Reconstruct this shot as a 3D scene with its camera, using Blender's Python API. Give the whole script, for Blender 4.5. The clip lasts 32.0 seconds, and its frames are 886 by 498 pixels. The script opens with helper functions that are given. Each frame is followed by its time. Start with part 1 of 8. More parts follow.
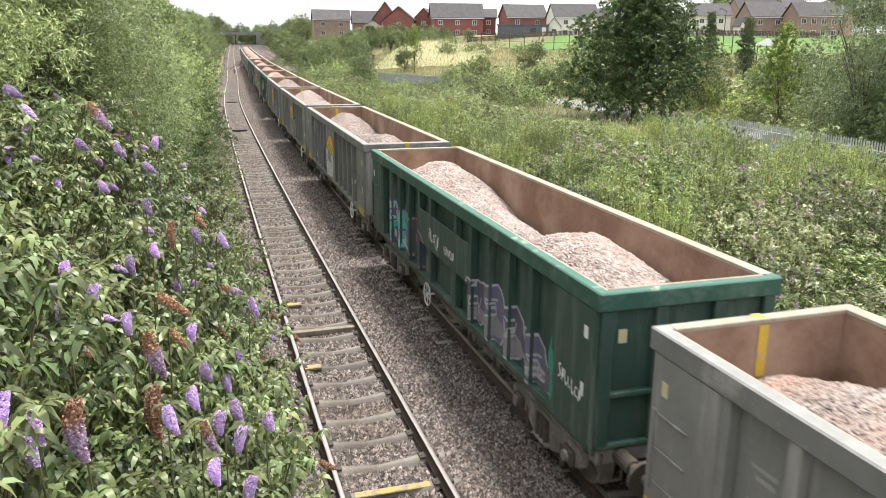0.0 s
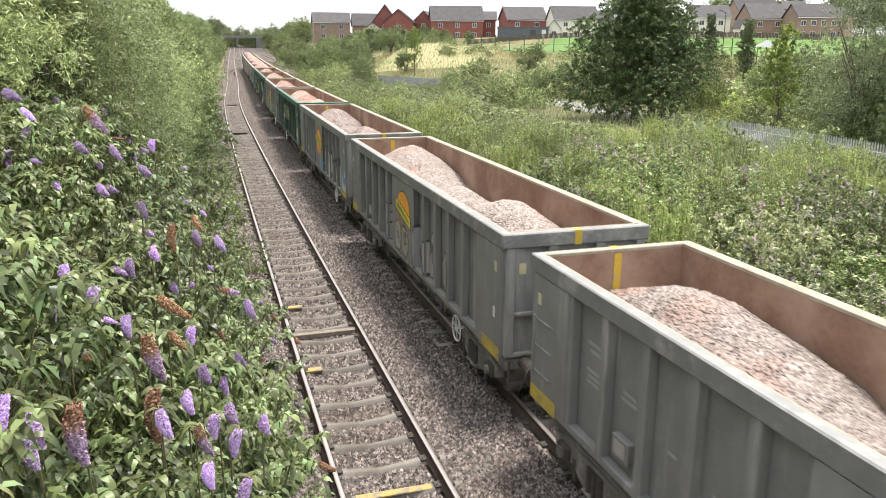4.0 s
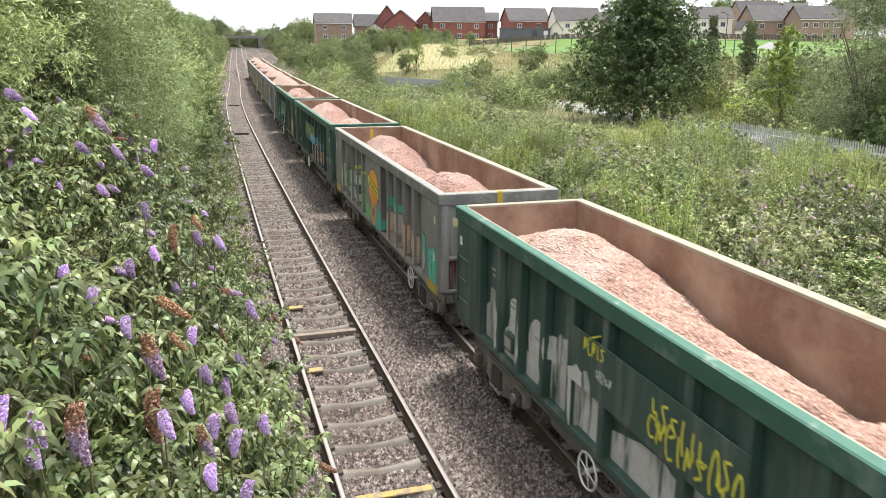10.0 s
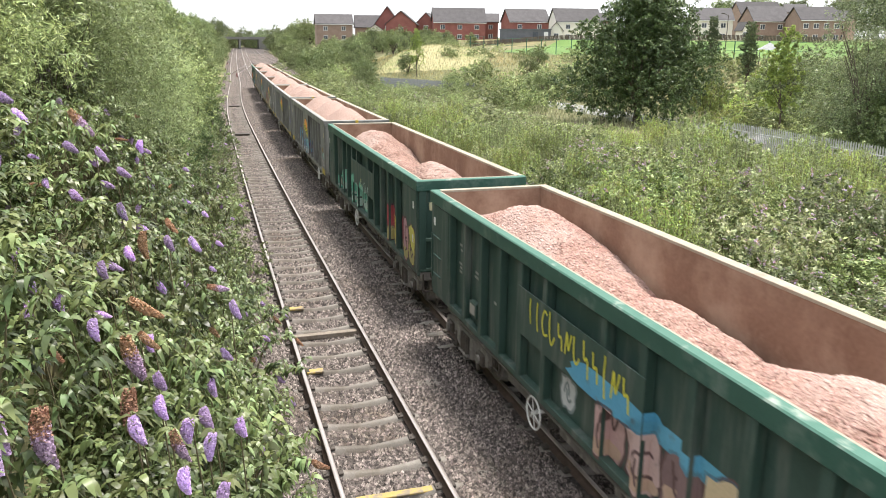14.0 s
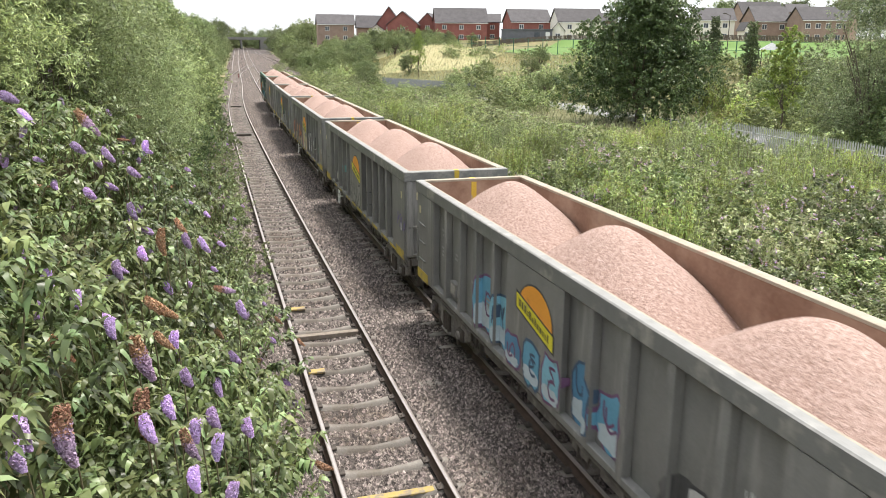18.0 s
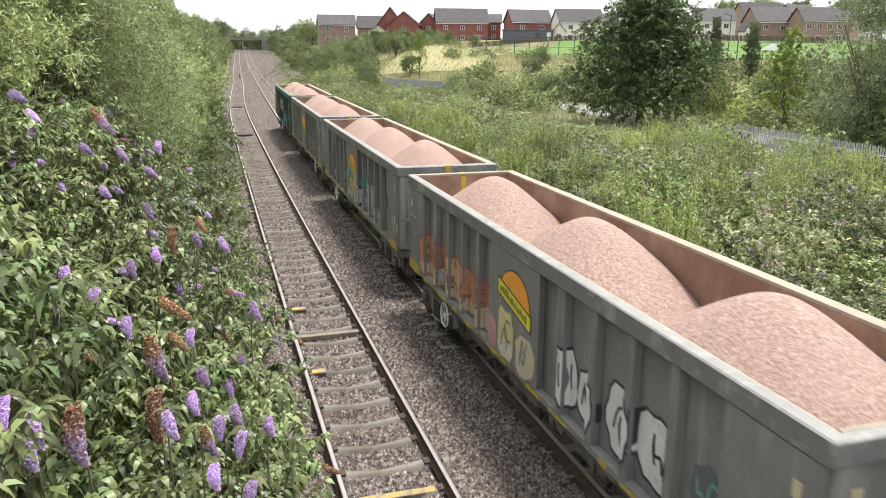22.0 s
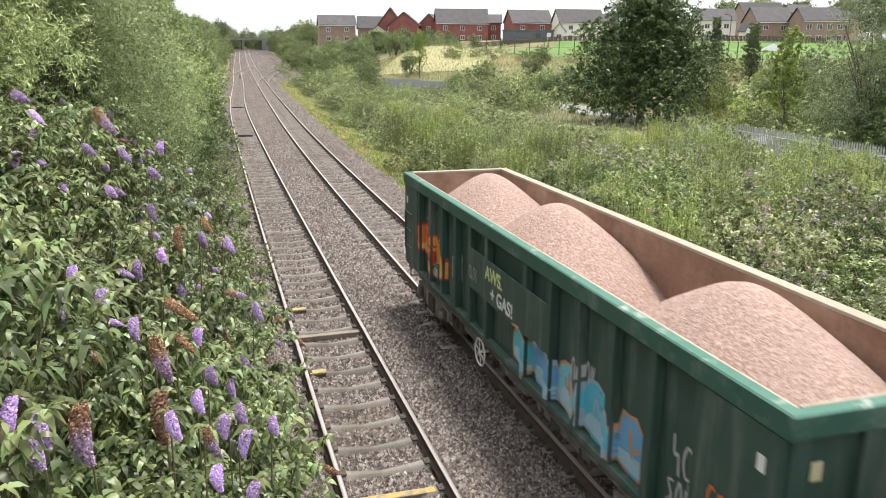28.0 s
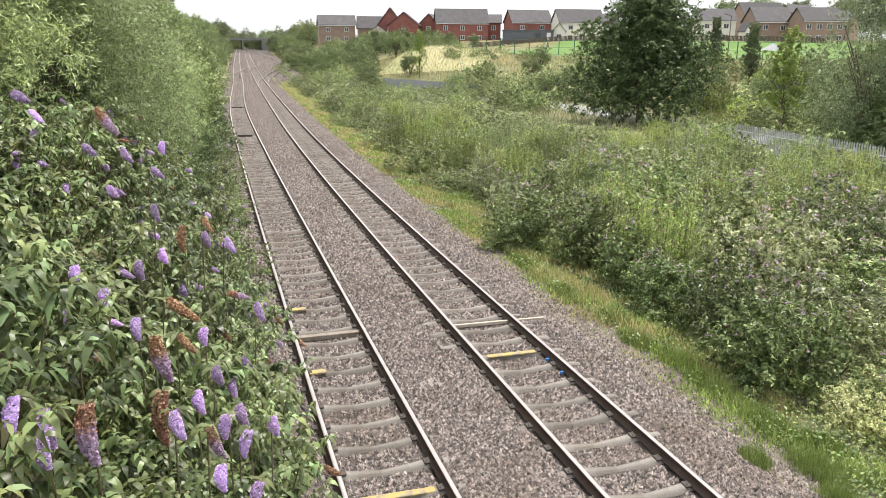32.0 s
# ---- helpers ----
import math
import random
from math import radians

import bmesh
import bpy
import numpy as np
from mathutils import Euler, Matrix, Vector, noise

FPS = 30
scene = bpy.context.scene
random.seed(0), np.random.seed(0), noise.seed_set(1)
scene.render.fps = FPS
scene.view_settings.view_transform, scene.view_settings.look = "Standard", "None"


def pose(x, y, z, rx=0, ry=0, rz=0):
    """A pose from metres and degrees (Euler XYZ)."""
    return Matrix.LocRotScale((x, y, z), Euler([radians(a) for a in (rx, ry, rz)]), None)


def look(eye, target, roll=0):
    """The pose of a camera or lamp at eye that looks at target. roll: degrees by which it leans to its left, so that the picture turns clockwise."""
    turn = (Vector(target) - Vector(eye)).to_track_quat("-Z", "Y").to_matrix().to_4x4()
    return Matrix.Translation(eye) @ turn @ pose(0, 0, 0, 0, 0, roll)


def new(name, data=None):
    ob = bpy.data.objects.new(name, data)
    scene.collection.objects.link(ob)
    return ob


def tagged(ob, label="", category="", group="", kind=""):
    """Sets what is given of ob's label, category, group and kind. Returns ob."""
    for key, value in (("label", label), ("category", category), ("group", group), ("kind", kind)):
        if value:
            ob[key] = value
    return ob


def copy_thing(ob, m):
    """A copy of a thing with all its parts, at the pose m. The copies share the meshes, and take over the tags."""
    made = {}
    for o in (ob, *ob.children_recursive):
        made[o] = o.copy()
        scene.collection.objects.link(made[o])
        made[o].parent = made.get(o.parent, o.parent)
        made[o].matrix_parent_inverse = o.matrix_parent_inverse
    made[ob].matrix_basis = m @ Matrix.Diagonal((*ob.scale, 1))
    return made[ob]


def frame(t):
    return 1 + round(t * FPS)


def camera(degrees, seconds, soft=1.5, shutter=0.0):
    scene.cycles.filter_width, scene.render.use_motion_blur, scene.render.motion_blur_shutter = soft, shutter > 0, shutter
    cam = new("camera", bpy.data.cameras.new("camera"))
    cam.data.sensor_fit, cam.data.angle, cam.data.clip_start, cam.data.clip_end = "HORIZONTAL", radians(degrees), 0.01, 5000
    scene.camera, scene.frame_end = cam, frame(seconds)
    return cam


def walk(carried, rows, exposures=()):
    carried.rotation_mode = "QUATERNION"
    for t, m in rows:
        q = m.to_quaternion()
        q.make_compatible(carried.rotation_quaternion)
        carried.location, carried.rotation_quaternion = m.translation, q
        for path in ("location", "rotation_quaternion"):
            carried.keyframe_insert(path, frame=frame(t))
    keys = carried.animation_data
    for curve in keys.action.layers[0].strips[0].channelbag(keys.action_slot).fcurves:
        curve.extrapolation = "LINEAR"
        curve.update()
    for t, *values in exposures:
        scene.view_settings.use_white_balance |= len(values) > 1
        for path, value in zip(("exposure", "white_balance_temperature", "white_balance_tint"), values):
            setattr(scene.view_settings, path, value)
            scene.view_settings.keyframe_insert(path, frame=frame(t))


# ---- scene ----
# ---------- the camera and its walk ----------
EYE = (0.0, 0.0, 6.03)
cam = camera(59.0, 32.0, 0.8, 0.24)


def aim(yaw, pitch, roll):
    y, p = radians(yaw), radians(pitch)
    return look(EYE, (EYE[0] + math.sin(y) * math.cos(p), EYE[1] + math.cos(y) * math.cos(p), EYE[2] - math.sin(p)), roll)


PATH = [(0, 17.198, 14.927, 0.42), (0.5, 17.192, 14.907, 0.39), (1.5, 17.195, 14.878, 0.36), (2.5, 17.189, 14.829, 0.30),
        (3.5, 17.161, 14.788, 0.26), (5.5, 17.135, 14.672, 0.35), (7, 17.115, 14.677, 0.38), (8.5, 17.109, 14.687, 0.42),
        (9.5, 17.068, 14.696, 0.42), (10.5, 17.048, 14.680, 0.43), (11.5, 17.041, 14.619, 0.48), (13, 17.040, 14.623, 0.43),
        (14.5, 17.024, 14.627, 0.44), (16.5, 16.943, 14.604, 0.43), (17.5, 16.915, 14.609, 0.40), (19, 16.901, 14.641, 0.42),
        (20, 16.860, 14.680, 0.43), (21, 16.838, 14.655, 0.46), (22, 16.838, 14.583, 0.41), (23.5, 16.830, 14.567, 0.43),
        (24.5, 16.792, 14.564, 0.41), (25.5, 16.786, 14.557, 0.36), (27.5, 16.803, 14.561, 0.37), (28.5, 16.832, 14.564, 0.40),
        (30, 16.839, 14.565, 0.41), (32, 16.828, 14.564, 0.38)]
walk(cam, [(t, aim(y, p, r)) for t, y, p, r in PATH], [(0, 0.90), (3, 0.92), (7, 0.90), (12, 0.94), (14, 0.96), (17, 0.86), (19, 0.80), (25, 0.77), (32, 0.77)])

# ---------- world, sun, exposure ----------
SUN_EL, SUN_AZ = 76.0, 70.0  # degrees; azimuth clockwise from +y


def make_world():
    w = bpy.data.worlds.new("sky")
    scene.world = w
    w.use_nodes = True
    nt = w.node_tree
    nt.nodes.clear()
    out = nt.nodes.new("ShaderNodeOutputWorld")
    bg = nt.nodes.new("ShaderNodeBackground")
    sky = nt.nodes.new("ShaderNodeTexSky")
    sky.sky_type = 'NISHITA'
    sky.sun_disc = False
    sky.sun_elevation, sky.sun_rotation = radians(SUN_EL), radians(SUN_AZ)
    sky.dust_density, sky.air_density = 4.0, 1.0
    # thin bright cloud over the blue
    cloud = nt.nodes.new("ShaderNodeTexNoise")
    cloud.inputs["Scale"].default_value = 2.2
    cloud.inputs["Detail"].default_value = 6.0
    ramp = nt.nodes.new("ShaderNodeMapRange")
    ramp.inputs["From Min"].default_value, ramp.inputs["From Max"].default_value = 0.25, 0.75
    ramp.inputs["To Min"].default_value, ramp.inputs["To Max"].default_value = 0.6, 0.95
    mix = nt.nodes.new("ShaderNodeMix")
    mix.data_type = 'RGBA'
    # the cloud is brighter overhead than at the horizon
    tc = nt.nodes.new("ShaderNodeTexCoord")
    sep = nt.nodes.new("ShaderNodeSeparateXYZ")
    up = nt.nodes.new("ShaderNodeMapRange")
    up.inputs["From Min"].default_value, up.inputs["From Max"].default_value = 0.0, 1.0
    up.inputs["To Min"].default_value, up.inputs["To Max"].default_value = 0.90, 1.30
    tone = nt.nodes.new("ShaderNodeVectorMath")
    tone.operation = 'SCALE'
    tone.inputs[0].default_value = (9.0, 9.2, 9.5)
    nt.links.new(tc.outputs["Generated"], sep.inputs["Vector"])
    nt.links.new(sep.outputs["Z"], up.inputs["Value"])
    nt.links.new(up.outputs["Result"], tone.inputs["Scale"])
    nt.links.new(tone.outputs["Vector"], mix.inputs["B"])
    nt.links.new(cloud.outputs["Fac"], ramp.inputs["Value"])
    nt.links.new(ramp.outputs["Result"], mix.inputs["Factor"])
    nt.links.new(sky.outputs["Color"], mix.inputs["A"])
    nt.links.new(mix.outputs["Result"], bg.inputs["Color"])
    bg.inputs["Strength"].default_value = 0.097
    nt.links.new(bg.outputs["Background"], out.inputs["Surface"])


make_world()
sun = new("sun", bpy.data.lights.new("sun", 'SUN'))
sun.data.energy, sun.data.angle, sun.data.color = 3.2, radians(12.0), (1.0, 0.945, 0.875)
_el, _az = radians(SUN_EL), radians(SUN_AZ)
SUN_WAY = Vector((math.sin(_az) * math.cos(_el), math.cos(_az) * math.cos(_el), math.sin(_el)))
sun.matrix_world = look(SUN_WAY * 200, (0, 0, 0))

# ---------- materials ----------


def rgb(c):
    return (c[0], c[1], c[2], 1.0)


def material(name, base, other=None, rough=0.8, metal=0.0, scale=6.0, fine=60.0, bump=0.25, dist=0.01, spread=0.0, island=False,
             translucent=0.0, contrast=(0.35, 0.68), streak=False, stain=None, stain_scale=1.3, stain_at=(0.5, 0.62), spec=0.4):
    """A two-scale noise material: base and other are mixed by a coarse and a fine noise; spread varies it object by object or piece by piece."""
    m = bpy.data.materials.new(name)
    m.use_nodes = True
    nt = m.node_tree
    n, l = nt.nodes, nt.links
    p = n["Principled BSDF"]
    out = n["Material Output"]
    tc = n.new("ShaderNodeTexCoord")
    other = other or tuple(min(1, v * 1.35) for v in base)
    a, b = n.new("ShaderNodeTexNoise"), n.new("ShaderNodeTexNoise")
    a.inputs["Scale"].default_value, a.inputs["Detail"].default_value, a.inputs["Roughness"].default_value = scale, 5.0, 0.6
    b.inputs["Scale"].default_value, b.inputs["Detail"].default_value = fine, 3.0
    for t in (a, b):
        l.new(tc.outputs["Object"], t.inputs["Vector"])
    add = n.new("ShaderNodeMix")
    add.inputs["Factor"].default_value = 0.4
    l.new(a.outputs["Fac"], add.inputs["A"])
    l.new(b.outputs["Fac"], add.inputs["B"])
    mr = n.new("ShaderNodeMapRange")
    mr.inputs["From Min"].default_value, mr.inputs["From Max"].default_value = contrast
    l.new(add.outputs["Result"], mr.inputs["Value"])
    mix = n.new("ShaderNodeMix")
    mix.data_type = 'RGBA'
    mix.inputs["A"].default_value, mix.inputs["B"].default_value = rgb(base), rgb(other)
    l.new(mr.outputs["Result"], mix.inputs["Factor"])
    colour = mix.outputs["Result"]
    if stain:
        s = n.new("ShaderNodeTexNoise")
        s.inputs["Scale"].default_value, s.inputs["Detail"].default_value, s.inputs["Roughness"].default_value = stain_scale, 7.0, 0.65
        if streak:
            mp = n.new("ShaderNodeMapping")
            mp.inputs["Scale"].default_value = (2.2, 2.2, 0.28)
            l.new(tc.outputs["Object"], mp.inputs["Vector"])
            l.new(mp.outputs["Vector"], s.inputs["Vector"])
        else:
            l.new(tc.outputs["Object"], s.inputs["Vector"])
        r2 = n.new("ShaderNodeMapRange")
        r2.inputs["From Min"].default_value, r2.inputs["From Max"].default_value = stain_at
        l.new(s.outputs["Fac"], r2.inputs["Value"])
        m2 = n.new("ShaderNodeMix")
        m2.data_type = 'RGBA'
        m2.inputs["B"].default_value = rgb(stain)
        l.new(colour, m2.inputs["A"])
        l.new(r2.outputs["Result"], m2.inputs["Factor"])
        colour = m2.outputs["Result"]
    if spread:
        hsv = n.new("ShaderNodeHueSaturation")
        if island:
            src = n.new("ShaderNodeNewGeometry").outputs["Random Per Island"]
        else:
            src = n.new("ShaderNodeObjectInfo").outputs["Random"]
        v = n.new("ShaderNodeMapRange")
        v.inputs["To Min"].default_value, v.inputs["To Max"].default_value = 1 - spread, 1 + spread
        l.new(src, v.inputs["Value"])
        l.new(v.outputs["Result"], hsv.inputs["Value"])
        h = n.new("ShaderNodeMath")
        h.operation = 'MULTIPLY_ADD'
        h.inputs[1].default_value, h.inputs[2].default_value = 0.06 * spread, 0.5 - 0.03 * spread
        wn = n.new("ShaderNodeTexWhiteNoise")
        wn.noise_dimensions = '1D'
        l.new(src, wn.inputs["W"])
        l.new(wn.outputs["Value"], h.inputs[0])
        l.new(h.outputs["Value"], hsv.inputs["Hue"])
        l.new(colour, hsv.inputs["Color"])
        colour = hsv.outputs["Color"]
        if island:
            # one plant differs from the next as well
            oi = n.new("ShaderNodeObjectInfo")
            h2, v2, u2 = n.new("ShaderNodeHueSaturation"), n.new("ShaderNodeMapRange"), n.new("ShaderNodeMapRange")
            v2.inputs["To Min"].default_value, v2.inputs["To Max"].default_value = 0.66, 1.28
            u2.inputs["To Min"].default_value, u2.inputs["To Max"].default_value = 0.488, 0.508
            l.new(oi.outputs["Random"], v2.inputs["Value"])
            w2 = n.new("ShaderNodeTexWhiteNoise")
            w2.noise_dimensions = '1D'
            l.new(oi.outputs["Random"], w2.inputs["W"])
            l.new(w2.outputs["Value"], u2.inputs["Value"])
            l.new(v2.outputs["Result"], h2.inputs["Value"])
            l.new(u2.outputs["Result"], h2.inputs["Hue"])
            l.new(colour, h2.inputs["Color"])
            colour = h2.outputs["Color"]
    l.new(colour, p.inputs["Base Color"])
    p.inputs["Roughness"].default_value, p.inputs["Metallic"].default_value = rough, metal
    p.inputs["Specular IOR Level"].default_value = spec
    if bump:
        bp = n.new("ShaderNodeBump")
        bp.inputs["Strength"].default_value, bp.inputs["Distance"].default_value = bump, dist
        l.new(add.outputs["Result"], bp.inputs["Height"])
        l.new(bp.outputs["Normal"], p.inputs["Normal"])
    if translucent:
        tr = n.new("ShaderNodeBsdfTranslucent")
        ms = n.new("ShaderNodeMixShader")
        ms.inputs["Fac"].default_value = translucent
        hs = n.new("ShaderNodeHueSaturation")
        hs.inputs["Hue"].default_value, hs.inputs["Value"].default_value = 0.485, 1.25
        l.new(colour, hs.inputs["Color"])
        l.new(hs.outputs["Color"], tr.inputs["Color"])
        l.new(p.outputs["BSDF"], ms.inputs[1])
        l.new(tr.outputs["BSDF"], ms.inputs[2])
        l.new(ms.outputs["Shader"], out.inputs["Surface"])
    return m


def leafy(name, base, other, spread=0.45, translucent=0.24, rough=0.38):
    return material(name, base, other, rough=rough, scale=0.5, fine=3.0, bump=0, spread=spread, island=True, translucent=translucent, spec=0.4)


